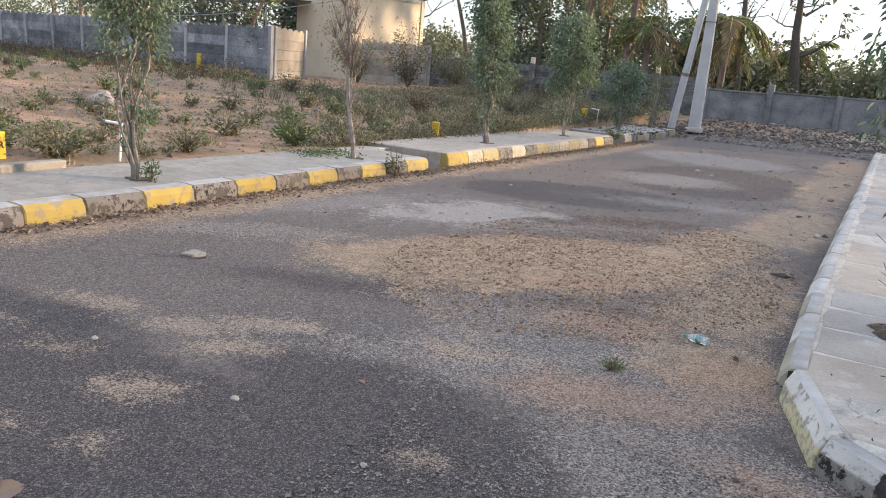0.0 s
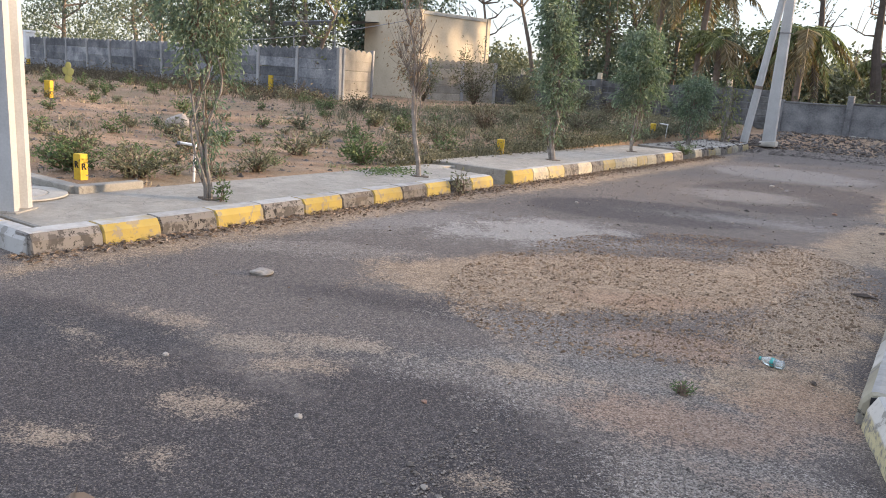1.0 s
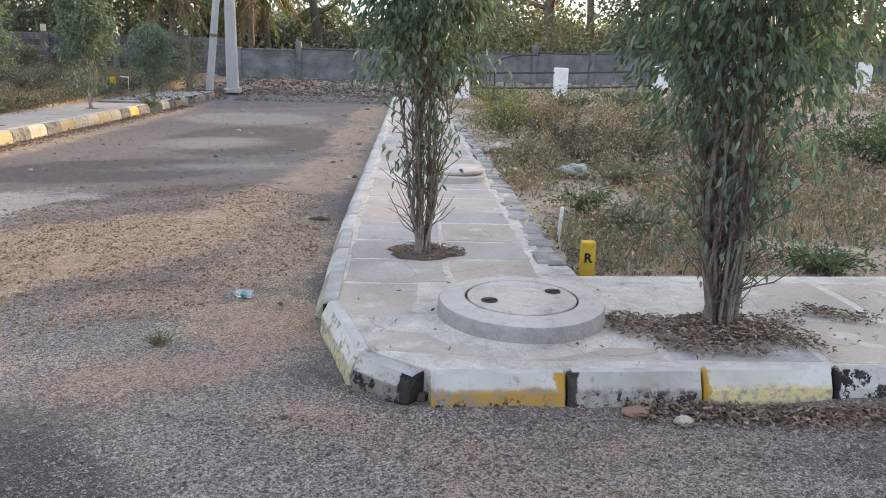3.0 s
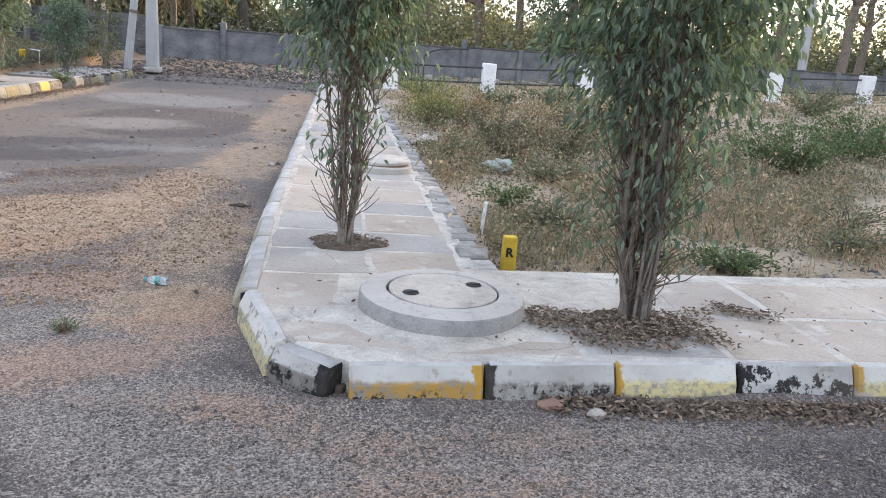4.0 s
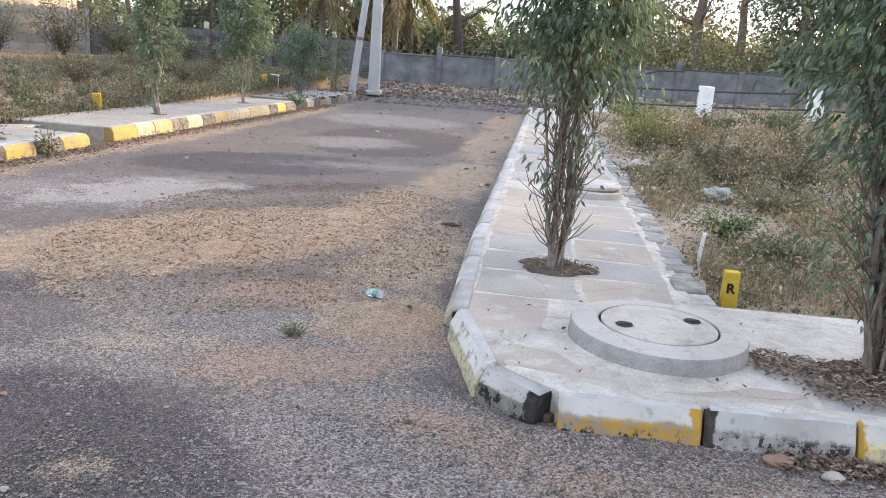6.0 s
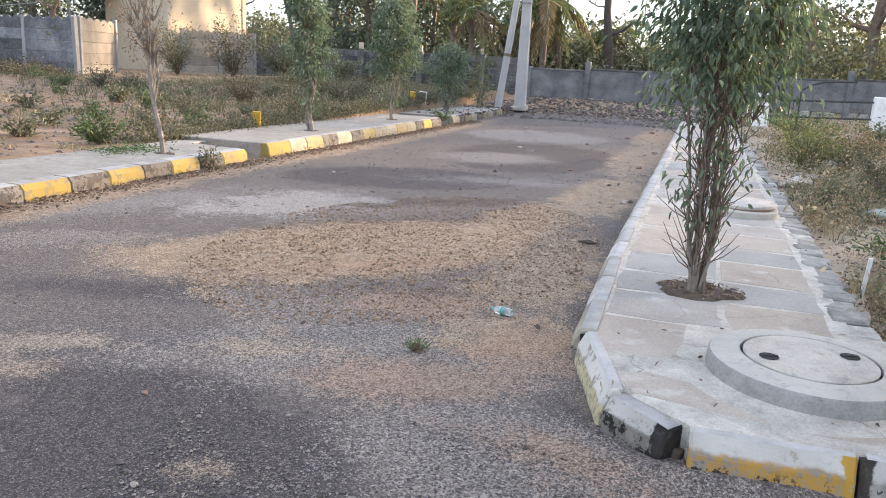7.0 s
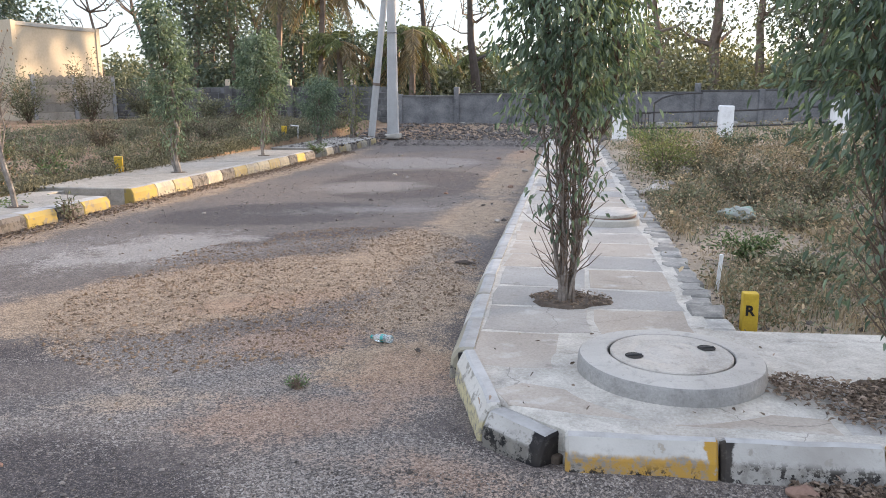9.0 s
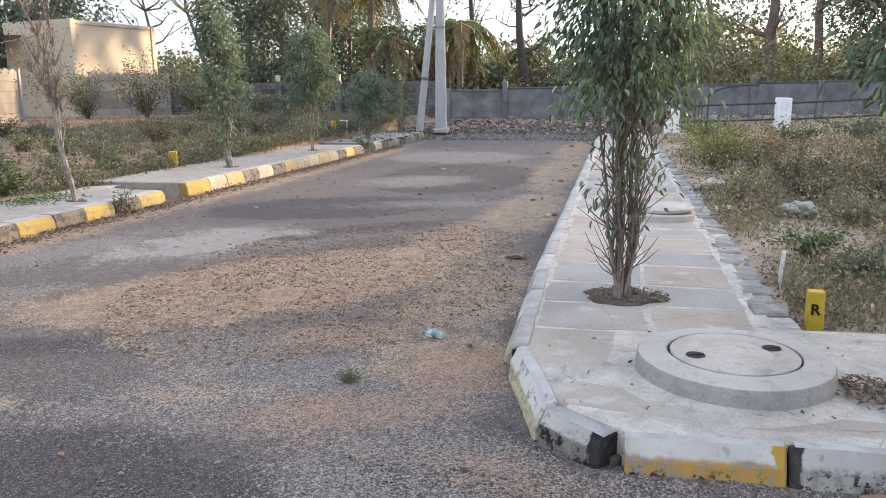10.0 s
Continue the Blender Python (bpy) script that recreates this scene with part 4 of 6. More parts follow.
part("footing", rough(box(0.36, 0.32, 0.035, 0.01, (0, 0, -0.02)), 0.006, 8), M["cement"], post)

# utility pole with its strut at the end of the road
pole = thing("utility_pole", pose(-5.5, 25, 0.2), "tall tapered pale concrete utility pole", "pole")
s = Soup()
v = np.concatenate([np.c_[np.array([(-0.20, -0.14), (-0.14, -0.18), (0.14, -0.18), (0.20, -0.14), (0.20, 0.14), (0.14, 0.18), (-0.14, 0.18), (-0.20, 0.14)]) * k * 0.88, np.full(8, z)] for k, z in ((1, 0), (0.99, 0.2), (0.7, 4.4), (0.45, 8.5))])
s.add(v, [(j * 8 + i, j * 8 + (i + 1) % 8, (j + 1) * 8 + (i + 1) % 8, (j + 1) * 8 + i) for j in range(3) for i in range(8)] + [tuple(range(24, 32))])
part("shaft", s, M["postwhite"], pole)
part("footing", rough(box(0.5, 0.46, 0.16, 0.05, (0, 0, -0.1)), 0.04, 3), M["concrete"], pole)
s = Soup()
tube(s, [(-0.19, -0.2, 3.25), (-0.18, 0.19, 3.26), (0.18, 0.19, 3.26), (0.18, -0.2, 3.25), (-0.19, -0.2, 3.25)], [0.012] * 5, 5)
part("band", s, M["rail"], pole)
strut = thing("pole_strut", pose(-5.98, 24, 0.22), "slanting whitewashed strut leaning against the utility pole", "pole")
s = Soup()
d = np.array([0.118, 0.0, 1.0])
tube(s, [d * z for z in (0, 1.5, 3.0, 4.5, 6.5)], [0.115, 0.11, 0.10, 0.095, 0.09], 8)
part("shaft", s, M["postwhite"], strut)
s = Soup()
tube(s, [d * z for z in (1.57, 1.62, 1.66)], [0.116, 0.12, 0.114], 8)
part("band", s, M["trunk"], strut)

# far pole on the right
fp = thing("utility_pole", pose(19.3, 30.5, 0.9), "slender pale concrete utility pole behind the wall", "pole")
s = Soup()
tube(s, [(0, 0, -0.3), (-0.1, 0, 3), (-0.25, 0, 8)], [0.2, 0.17, 0.12], 8)
part("shaft", s, M["postwhite"], fp)


def precast_wall(name, p, q, n, height, label, z=None, mat="panel"):
    """Posts with slotted-in panels, uneven at the top."""
    w = tagged(new(name), label, "boundary wall", kind="structure")
    p, q = np.array(p, float), np.array(q, float)
    L = np.linalg.norm(q - p) / n
    turn = math.degrees(math.atan2(q[1] - p[1], q[0] - p[0]))
    me = [rough(box(L - 0.14, 0.05, height / 5 - 0.004, 0.012, (0, 0, 0), 1), 0.010, 2, k) for k in range(3)]
    meshes = []
    for bm in me:
        m_ = bpy.data.meshes.new("panel"); bm.to_mesh(m_); bm.free(); m_.materials.append(M[mat]); meshes.append(m_)
    n_ = 40
    xs = np.linspace(-(L - 0.14) / 2, (L - 0.14) / 2, n_)
    zt = height / 5 - 0.05 + 0.10 * np.abs(np.sin(np.linspace(0, 5 * np.pi, n_)))
    v = np.concatenate([np.c_[xs, np.full(n_, yy), zz_] for yy, zz_ in ((-0.025, 0 * xs), (-0.025, zt), (0.025, zt), (0.025, 0 * xs))])
    top_mesh = Soup().add(v, [(a_ * n_ + i, a_ * n_ + i + 1, (a_ + 1) * n_ + i + 1, (a_ + 1) * n_ + i) for a_ in range(3) for i in range(n_ - 1)] + [(0, n_, 2 * n_, 3 * n_), (n_ - 1, 4 * n_ - 1, 3 * n_ - 1, 2 * n_ - 1)]).mesh("panel", M[mat])
    bm = box(0.15, 0.15, height + 0.06, 0.015, (0, 0, 0), 1)
    pm = bpy.data.meshes.new("wall_post"); bm.to_mesh(pm); bm.free(); pm.materials.append(M["wallpost"])
    for k in range(n + 1):
        x, y = p + (q - p) * k / n
        zz = g(x, y) - 0.05 if z is None else z
        part("wall_post", pm, None, w).matrix_basis = pose(x, y, zz, rng.normal(0, 0.8), rng.normal(0, 0.8), turn)
        if k == n:
            break
        x, y = p + (q - p) * (k + 0.5) / n
        for j in range(5):
            part("panel", top_mesh if j == 4 else meshes[(k + j) % 3], None, w).matrix_basis = pose(x, y, zz + j * height / 5, 0, rng.normal(0, 0.3), turn)
    return w


precast_wall("wall_west", (-18.9, 20.2), (-61.65, 23.2), 19, 1.75, "grey precast concrete panel wall with posts", z=0.5)
precast_wall("wall_gate", (-18.9, 20.35), (-20.2, 23.4), 1, 1.8, "pale precast panel wall beside the cream building", mat="panelpale")
precast_wall("wall_yard", (-20.3, 27.4), (-18.5, 29.9), 2, 1.75, "pale precast panel wall below the cream building", mat="panelpale")
# whitewashed gate post further along
gp = thing("gate_post", pose(-43.6, 21.95, 0.45, 0, 0, -4), "cream painted gate post in the panel wall", "post")
part("shaft", box(0.6, 0.5, 2.05, 0.03), M["pillar"], gp)
part("cap", box(0.7, 0.6, 0.12, 0.03, (0, 0, 2.05)), M["pillar"], gp)


def block_wall(name, p, q, z0, rows, bw, bh, label, thick=0.25):
    w = tagged(new(name), label, "boundary wall", kind="structure")
    p, q = np.array(p, float), np.array(q, float)
    L = np.linalg.norm(q - p)
    turn = math.degrees(math.atan2(q[1] - p[1], q[0] - p[0]))
    core = part("core", box(L, thick - 0.03, rows * bh - 0.02, 0, (L / 2, 0, 0)), M["render"], w)
    core.matrix_basis = pose(p[0], p[1], z0, 0, 0, turn)
    shapes = []
    for k in range(4):
        bm = rough(box(bw - 0.022, thick, bh - 0.022, 0.018, (0, 0, 0), 1), 0.014, 5, k)
        m_ = bpy.data.meshes.new("block"); bm.to_mesh(m_); bm.free(); m_.materials.append(M["block"]); shapes.append(m_)
    n = int(L / bw)
    for j in range(rows):
        for k in range(n):
            if j == rows - 1 and rng.random() < 0.12:
                continue
            c = p + (q - p) * ((k + 0.5 + 0.25 * (j % 2) - 0.12) * bw / L)
            part("block", shapes[int(rng.integers(4))], None, w).matrix_basis = pose(c[0], c[1], z0 + j * bh + 0.004, 0, 0, turn + rng.normal(0, 0.6))
    return w


block_wall("wall_stone", (-18.9, 30.2), (-6.45, 30.0), 0.45, 6, 0.42, 0.235, "dark weathered stone block wall behind the weeds")
for x in (-17.0, -13.4, -10.8, -8.2):
    t_ = thing("wall_pier", pose(x, 29.8, 0.4), "dark concrete pier of the block wall", "post")
    part("shaft", rough(box(0.24, 0.22, 1.5, 0.02), 0.01, 4), M["block"], t_)
    part("cap", box(0.16, 0.16, 0.25, 0.02, (0, 0, 1.5)), M["cream"], t_)


def rendered_wall(name, p, q, n, z0, z1, label, top=None):
    """Rendered panels between posts on a rough stone plinth."""
    w = tagged(new(name), label, "boundary wall", kind="structure")
    p, q = np.array(p, float), np.array(q, float)
    L = np.linalg.norm(q - p) / n
    turn = math.degrees(math.atan2(q[1] - p[1], q[0] - p[0]))
    for k in range(n):
        a = z0 + (z1 - z0) * k / n
        x, y = p + (q - p) * (k + 0.5) / n
        h = 1.08 + rng.normal(0, 0.02)
        b = part("wall_panel", rough(box(L - 0.02, 0.15, h, 0.012, (0, 0, 0), 1), 0.01, 1.5, k), M["render"], w)
        b.matrix_basis = pose(x, y, a + 0.42, 0, 0, turn)
        for i in range(int(L / 0.38)):
            s_ = part("plinth_stone", rough(box(0.36, 0.26, 0.42, 0.05, (0, 0, 0), 1), 0.03, 4, i + k), M["edge"], w)
            c = p + (q - p) * (k + (i + 0.5) * 0.38 / L) / n
            s_.matrix_basis = pose(c[0], c[1], a + rng.normal(0, 0.02), 0, 0, turn)
        x, y = p + (q - p) * k / n
        b = part("wall_post", rough(box(0.2, 0.26, 1.62 + (0.24 if k % 4 == 1 else 0.0), 0.02, (0, 0, 0), 1), 0.006, 3, k), M["render"], w)
        b.matrix_basis = pose(x, y - 0.03, a - 0.05, 0, 0, turn)
        c_ = part("coping", rough(box(L - 0.22, 0.19, 0.07, 0.015, (0, 0, 0), 1), 0.012, 2.5, k), M["block"], w)
        x, y = p + (q - p) * (k + 0.5) / n
        c_.matrix_basis = pose(x, y, a + 0.42 + h - 0.02, 0, 0, turn)
    return w


rendered_wall("wall_end", (-6.34, 30), (27.26, 30), 15, -0.02, 0.38, "grey rendered boundary wall on a rough stone plinth")

# white fence pillars with two rails
px = [1.62, 4.47, 7.4, 10.4, 13.42, 16.5, 19.6]
for k, x in enumerate(px):
    p_ = thing("fence_pillar", at(x, 22.5, rng.normal(0, 3), -0.05), "squat whitewashed concrete fence pillar", "pillar", "white fence pillars")
    part("shaft", rough(box(0.38, 0.34, 0.97, 0.03), 0.01, 4, k), M["pillar"], p_)
    part("base", rough(box(0.46, 0.42, 0.12, 0.04), 0.02, 5, k), M["concrete"], p_)
    if k:
        r_ = thing("fence_rail", pose(0, 0, 0), "two thin dark metal rails between the pillars", "rail", "fence rails")
        for dz in (0.40, 0.83):
            s = Soup()
            a, b = px[k - 1] + 0.17, x - 0.17
            za, zb = g(px[k - 1], 22.5) - 0.05 + dz, g(x, 22.5) - 0.05 + dz
            tube(s, [(a, 22.5, za), ((a + b) / 2, 22.5, (za + zb) / 2 - 0.01), (b, 22.5, zb)], [0.028] * 3, 6)
            part("rail", s, M["rail"], r_)
gate = thing("metal_gate", pose(2.05, 22.52, g(2.3, 22.5) - 0.05), "short dark metal grille of upright bars between the rails", "gate")
for k in range(5):
    s = Soup(); tube(s, [(k * 0.09, 0, 0.0), (k * 0.09, 0, 0.84)], [0.013, 0.013], 5)
    part("bar", s, M["rail"], gate)
for z in (0.42, 0.82):
    s = Soup(); tube(s, [(-0.04, 0, z), (0.42, 0, z)], [0.018, 0.018], 5)
    part("cross_bar", s, M["rail"], gate)
s = Soup(); tube(s, [(0.50, 0, 0.0), (0.50, 0, 1.12)], [0.022, 0.022], 6)
part("gate_post", s, M["rail"], gate)
s = Soup(); tube(s, [(0.50, 0, 1.10), (0.7, 0, 1.24), (1.0, 0, 1.33), (1.4, 0, 1.37), (1.78, 0, 1.38)], [0.026] * 5, 6)
part("brace", s, M["rail"], gate, "curved dark pipe above the rails")

# cream building with a tin-roofed lean-to
TURN = -13.2
b = thing("cream_building", pose(-20.75, 27, 0.4, 0, 0, TURN), "small flat-roofed cream plastered building", "building")
H_ = 3.92


part("wall_front", rough(box(4.0, 0.2, H_ + 0.02, 0.015, (-1.9, 0.1, 0)), 0.008, 1), M["cream"], b)
f_ = part("wall_side", box(3.9, 0.2, H_, 0.015, (1.95, 0.1, 0)), M["cream"], b)
f_.matrix_basis = pose(0, 0.2, 0, 0, 0, 90)
f_ = part("wall_back", box(3.5, 0.2, H_, 0.015, (1.5, 0.1, 0)), M["cream"], b)
f_.matrix_basis = pose(-3.2, 4.1, 0)
f_ = part("wall_side", box(3.9, 0.2, H_, 0.015, (1.95, 0.1, 0)), M["cream"], b)
f_.matrix_basis = pose(-3.8, 0.2, 0, 0, 0, 90)
part("roof", box(3.9, 3.9, 0.12, 0.02, (-1.9, 2.1, H_ - 0.16)), M["concrete"], b)
lt = thing("lean_to", pose(-25.1, 26.5, 0.45, 0, 0, TURN), "open lean-to with a dark tin roof on thin posts", "shed")
for x, y in ((-2.6, -0.6), (0.9, -0.6), (-2.6, 1.6)):
    s = Soup(); tube(s, [(x, y, 0), (x, y, 3.15)], [0.04, 0.035], 6)
    part("post", s, M["wallpost"], lt)
s = Soup()
n = 40
xs = np.linspace(-3.0, 1.3, n)
v = np.concatenate([np.c_[xs, np.full(n, y), 3.2 + 0.06 * (y + 1) + 0.02 * np.cos(xs * 30) + dz] for dz in (0, 0.02) for y in (-1.0, 2.2)])
s.add(v, [(i, i + 1, n + i + 1, n + i) for i in range(n - 1)] + [(2 * n + i, 3 * n + i, 3 * n + i + 1, 2 * n + i + 1) for i in range(n - 1)] + [(i, 2 * n + i, 2 * n + i + 1, i + 1) for i in range(n - 1)])
part("roof", s, M["tin"], lt)
part("beam", box(4.3, 0.1, 0.16, 0.01, (-0.85, -0.95, 3.02)), M["rail"], lt)
part("side_wall", box(0.55, 0.15, 3.0, 0.01, (0.85, 1.9, 0)), M["cream"], lt)
part("meter_box", box(0.3, 0.12, 0.4, 0.015, (0.8, 1.76, 1.9)), M["tin"], lt, "small grey box on the wall")
s = Soup()
pts = [(-32 + 11 * u, 24.5 + 2.2 * u, 2.55 + 1.3 * u - 0.9 * u * (1 - u)) for u in np.linspace(0, 1, 14)]
tube(s, pts, [0.018] * 14, 5)
c_ = tagged(part("cable", s, M["wallpost"]), "thin pale cable slung to the lean-to roof", "cable")

# ---- markers, stakes and small street things ----
def letter(parent, m, size=0.075):
    cu = bpy.data.curves.new("letter", "FONT")
    cu.body, cu.size, cu.extrude, cu.offset = "R", size, 0.0015, 0.003
    cu.align_x = "CENTER"
    tmp = bpy.data.objects.new("letter", cu)
    scene.collection.objects.link(tmp)
    bpy.context.view_layer.update()
    me = bpy.data.meshes.new_from_object(tmp)
    bpy.data.objects.remove(tmp)
    me.materials.clear()
    me.materials.append(M["ink"])
    ob = part("letter", me, None, parent, "black painted letter R")
    ob.matrix_basis = m


def marker(x, y, turn, w=0.115, h=0.27, lettered=True, z=None, sunk=0.03, label="yellow painted concrete boundary marker with a black letter R", faces=2):
    t = thing("boundary_marker", pose(x, y, (g(x, y) if z is None else z) - sunk, rng.normal(0, 1.5), rng.normal(0, 1.5), turn), label, "marker", "yellow boundary markers")
    part("block", rough(box(w, w, h + sunk, 0.010), 0.004, 8, int(x * 7)), M["marker"], t)
    if lettered:
        letter(t, pose(-0.006, -w / 2 - 0.003, h * 0.52, 90, 0, 0), w * 0.95)
        if faces > 1:
            letter(t, pose(-w / 2 - 0.003, 0, h * 0.60, 90, 0, -90), w * 0.95)
    return t


marker(1.278, 4.80, -2, 0.088, 0.205, z=0.098, faces=1)
marker(-8.1, 4.56, 100, 0.105, 0.29)
plainlab = "yellow painted concrete boundary marker in the weeds"
for x, y, h in ((-18.85, 9.91, 0.42), (-21.5, 19.4, 0.66), (-42.6, 21.4, 0.55), (-7.30, 12.1, 0.30), (-7.33, 19.9, 0.32)):
    marker(x, y, 30, 0.13 if y < 22 and x > -10 else 0.15, h, False, label=plainlab)


def stake(x, y, h, bent=0.0, turn=0):
    t = thing("plastic_pipe" if bent else "wooden_stake", at(x, y, turn, -0.05 if bent else 0.01), "thin white plastic pipe with an elbow on top" if bent else "thin whitewashed stake in the plot", "pipe" if bent else "stake")
    s = Soup()
    if bent:
        tube(s, [(0, 0, 0), (0.01, 0, h * 0.5), (0.02, 0, h), ], [0.014] * 3, 8)
        part("upright", s, M["pillar"], t)
        s = Soup(); tube(s, [(0.035, 0, h), (-0.02, 0, h + 0.005), (-bent, 0, h + 0.02)], [0.018, 0.017, 0.016], 8)
        part("elbow", s, M["pillar"], t)
        part("end_cap", box(0.04, 0.04, 0.04, 0.008, (-bent, 0, h - 0.004)), M["tin"], t)
    else:
        part("shaft", rough(box(0.026, 0.018, h, 0.003), 0.004, 9), M["pillar"], t)
        t.matrix_basis = t.matrix_basis @ pose(0, 0, 0, 2, 4, 0)
    return t


stake(-7.6, 5.65, 0.45, 0.17, 30)
stake(-7.2, 20.6, 0.35, 0.2, 0)
stake(1.27, 5.75, 0.27)

# clear plastic bottle on the road
n = Nodes("clear_plastic")
n.p.inputs["Transmission Weight"].default_value = 0.75
n.p.inputs["IOR"].default_value = 1.3
clear = n.done((0.85, 0.92, 0.93), 0.15)
teal = plain("teal_label", [(0.3, (0.03, 0.26, 0.24)), (0.6, (0.07, 0.36, 0.33))], 60, 200, 0.4, 0.05)
bt = thing("plastic_bottle", pose(-0.868, 4.45, 0.027, 0, 0, 165) @ Matrix.Scale(0.74, 4), "clear plastic water bottle with a teal label on the road", "bottle")
for nm, prof, mt in (("body", [(0.012, -0.092), (0.03, -0.09), (0.033, -0.08), (0.031, -0.06), (0.033, -0.05), (0.033, 0.03), (0.03, 0.05), (0.016, 0.072), (0.0135, 0.075), (0.0135, 0.088)], clear),
                     ("label", [(0.0338, -0.022), (0.0340, -0.01), (0.0338, 0.004)], teal), ("cap", [(0.0155, 0.082), (0.0155, 0.098), (0.013, 0.1)], teal)):
    me = lathe(prof, 28, 1, 0.03 if nm == "body" else 0.0)
    ob = part(nm, me, mt, bt, smooth=True)
    ob.matrix_basis = pose(0, 0, 0, 0, 90, 0)


def stone_thing(name, x, y, z, size, mat, label, seed, flat=0.5, turn=0):
    bm = bmesh.new()
    bmesh.ops.create_icosphere(bm, subdivisions=3, radius=0.5)
    for v in bm.verts:
        d = noise.noise(v.co * 2.1 + Vector((seed * 3.3, 0, seed))) * 0.35 + noise.noise(v.co * 5 + Vector((seed, seed, 0))) * 0.1
        v.co *= 1 + d
        v.co.x *= size; v.co.y *= size * 0.8; v.co.z *= size * flat
    ob = part(name, bm, M[mat])
    ob.matrix_basis = pose(x, y, z + size * flat * 0.25, 0, 0, turn)
    return tagged(ob, label, "stone")


stone_thing("stone", -4.19, 3.67, 0.0, 0.17, "rock", "flat pale stone lying on the road", 1, 0.35, 10)
stone_thing("stone", 1.07, 2.93, 0.012, 0.115, "redrock", "reddish brown stone against the kerb", 2, 0.42)
stone_thing("stone", 1.25, 2.86, 0.01, 0.08, "rock", "pale stone beside the kerb", 3, 0.45)
stone_thing("boulder", -12.9, 9.3, 0.17, 0.5, "rock", "pale boulder in the weedy plot", 4, 0.75, 20)
stone_thing("stone", -7.5, 9.4, 0.1, 0.32, "rock", "pale rock behind the pavement", 5, 0.6)
stone_thing("stone", -7.45, 9.75, 0.1, 0.3, "redrock", "flat slab of rock behind the pavement", 6, 0.5)
stone_thing("stone", 1.45, 11.2, 0.08, 0.45, "rock", "pale rock at the pavement edge", 7, 0.5)
stone_thing("stone", 1.6, 11.9, 0.1, 0.35, "rock", "pale rock at the pavement edge", 8, 0.5)
stone_thing("stone", 2.0, 13.5, 0.1, 0.5, "rock", "pale rock in the dry weeds", 9, 0.5)
stone_thing("stone", -3.3, 2.25, 0.0, 0.035, "rock", "small pebble on the road", 11, 0.6)
for k in range(16):
    stone_thing("stone", *[(-2.0, 2.7), (-2.3, 2.2), (-1.55, 2.1), (-0.75, 5.2), (-1.9, 6.3), (-2.4, 9.4), (-1.6, 11.5), (-3.0, 14.2), (-2.0, 16.0), (-1.4, 18.2), (-3.9, 18.8), (-0.6, 9.0), (-0.7, 12.5), (-0.62, 15.2), (-4.3, 9.1), (-1.0, 20.5)][k],
                0.0, [0.03, 0.04, 0.03, 0.03, 0.03, 0.05, 0.07, 0.08, 0.08, 0.1, 0.12, 0.08, 0.09, 0.12, 0.05, 0.12][k], "rock" if k % 3 else "redrock", "small loose stone on the road", 20 + k, 0.6)
# dark twig bundle on the road
tw = thing("debris", pose(-0.66, 6.7, 0.008) @ Matrix.Scale(0.62, 4), "dark dried twig and bark debris on the road", "debris")
for k in range(9):
    s = Soup()
    a, l = rng.uniform(-0.6, 0.6), rng.uniform(0.08, 0.16)
    c = rng.normal(0, 0.03, 2)
    tube(s, [(c[0] - l * math.cos(a), c[1] - l * math.sin(a), 0.004), (c[0], c[1], rng.uniform(0.012, 0.03)), (c[0] + l * math.cos(a), c[1] + l * math.sin(a), 0.006)], [0.006, 0.011, 0.004], 5)
    part("twig", s, M["darktrunk"], tw)
for x, y, sc in ((-0.9, 10.3, 0.8), (-0.62, 4.32, 0.4)):
    copy_thing(tw, pose(x, y, 0.008, 0, 0, x * 90) @ Matrix.Scale(sc, 4))
dl = Soup()
leaves(dl, np.array([[0.0, 0.0, 0.006], [0.02, 0.01, 0.01]]), np.array([[1.0, 0.2, 0.05], [0.3, 1.0, 0.1]]), 0.12, 0.075, np.random.default_rng(2))
ob = part("dead_leaf", dl, M["litter"])
ob.matrix_basis = pose(-2.34, 1.20, 0.0, 0, 0, 75) @ Matrix.Scale(1.2, 4)
tagged(ob, "large curled dead leaf on the asphalt", "leaf")
# plastic bag in the plot
bm = bmesh.new()
bmesh.ops.create_icosphere(bm, subdivisions=4, radius=0.16)
for v in bm.verts:
    d = noise.noise(v.co * 11) * 0.35 + noise.noise(v.co * 24) * 0.2
    v.co *= 1 + d
    v.co.z *= 0.55
    v.co.x *= 1.25
bagm = plain("green_plastic_bag", [(0.3, (0.20, 0.205, 0.18)), (0.5, (0.30, 0.315, 0.275)), (0.62, (0.10, 0.24, 0.16))], 6, 30, 0.45, 0.3)
ob = part("plastic_bag", bm, bagm, smooth=True)
ob.matrix_basis = pose(2.12, 9.2, g(2.15, 9.25) + 0.06)
tagged(ob, "crumpled pale and green plastic bag in the weeds", "bag")

# rubble at the end of the road
s = Soup()
base = np.array([(1, 0, 0), (-1, 0, 0), (0, 1, 0), (0, -1, 0), (0, 0, 1), (0, 0, -1)], float)
tri = [(0, 2, 4), (2, 1, 4), (1, 3, 4), (3, 0, 4), (2, 0, 5), (1, 2, 5), (3, 1, 5), (0, 3, 5)]


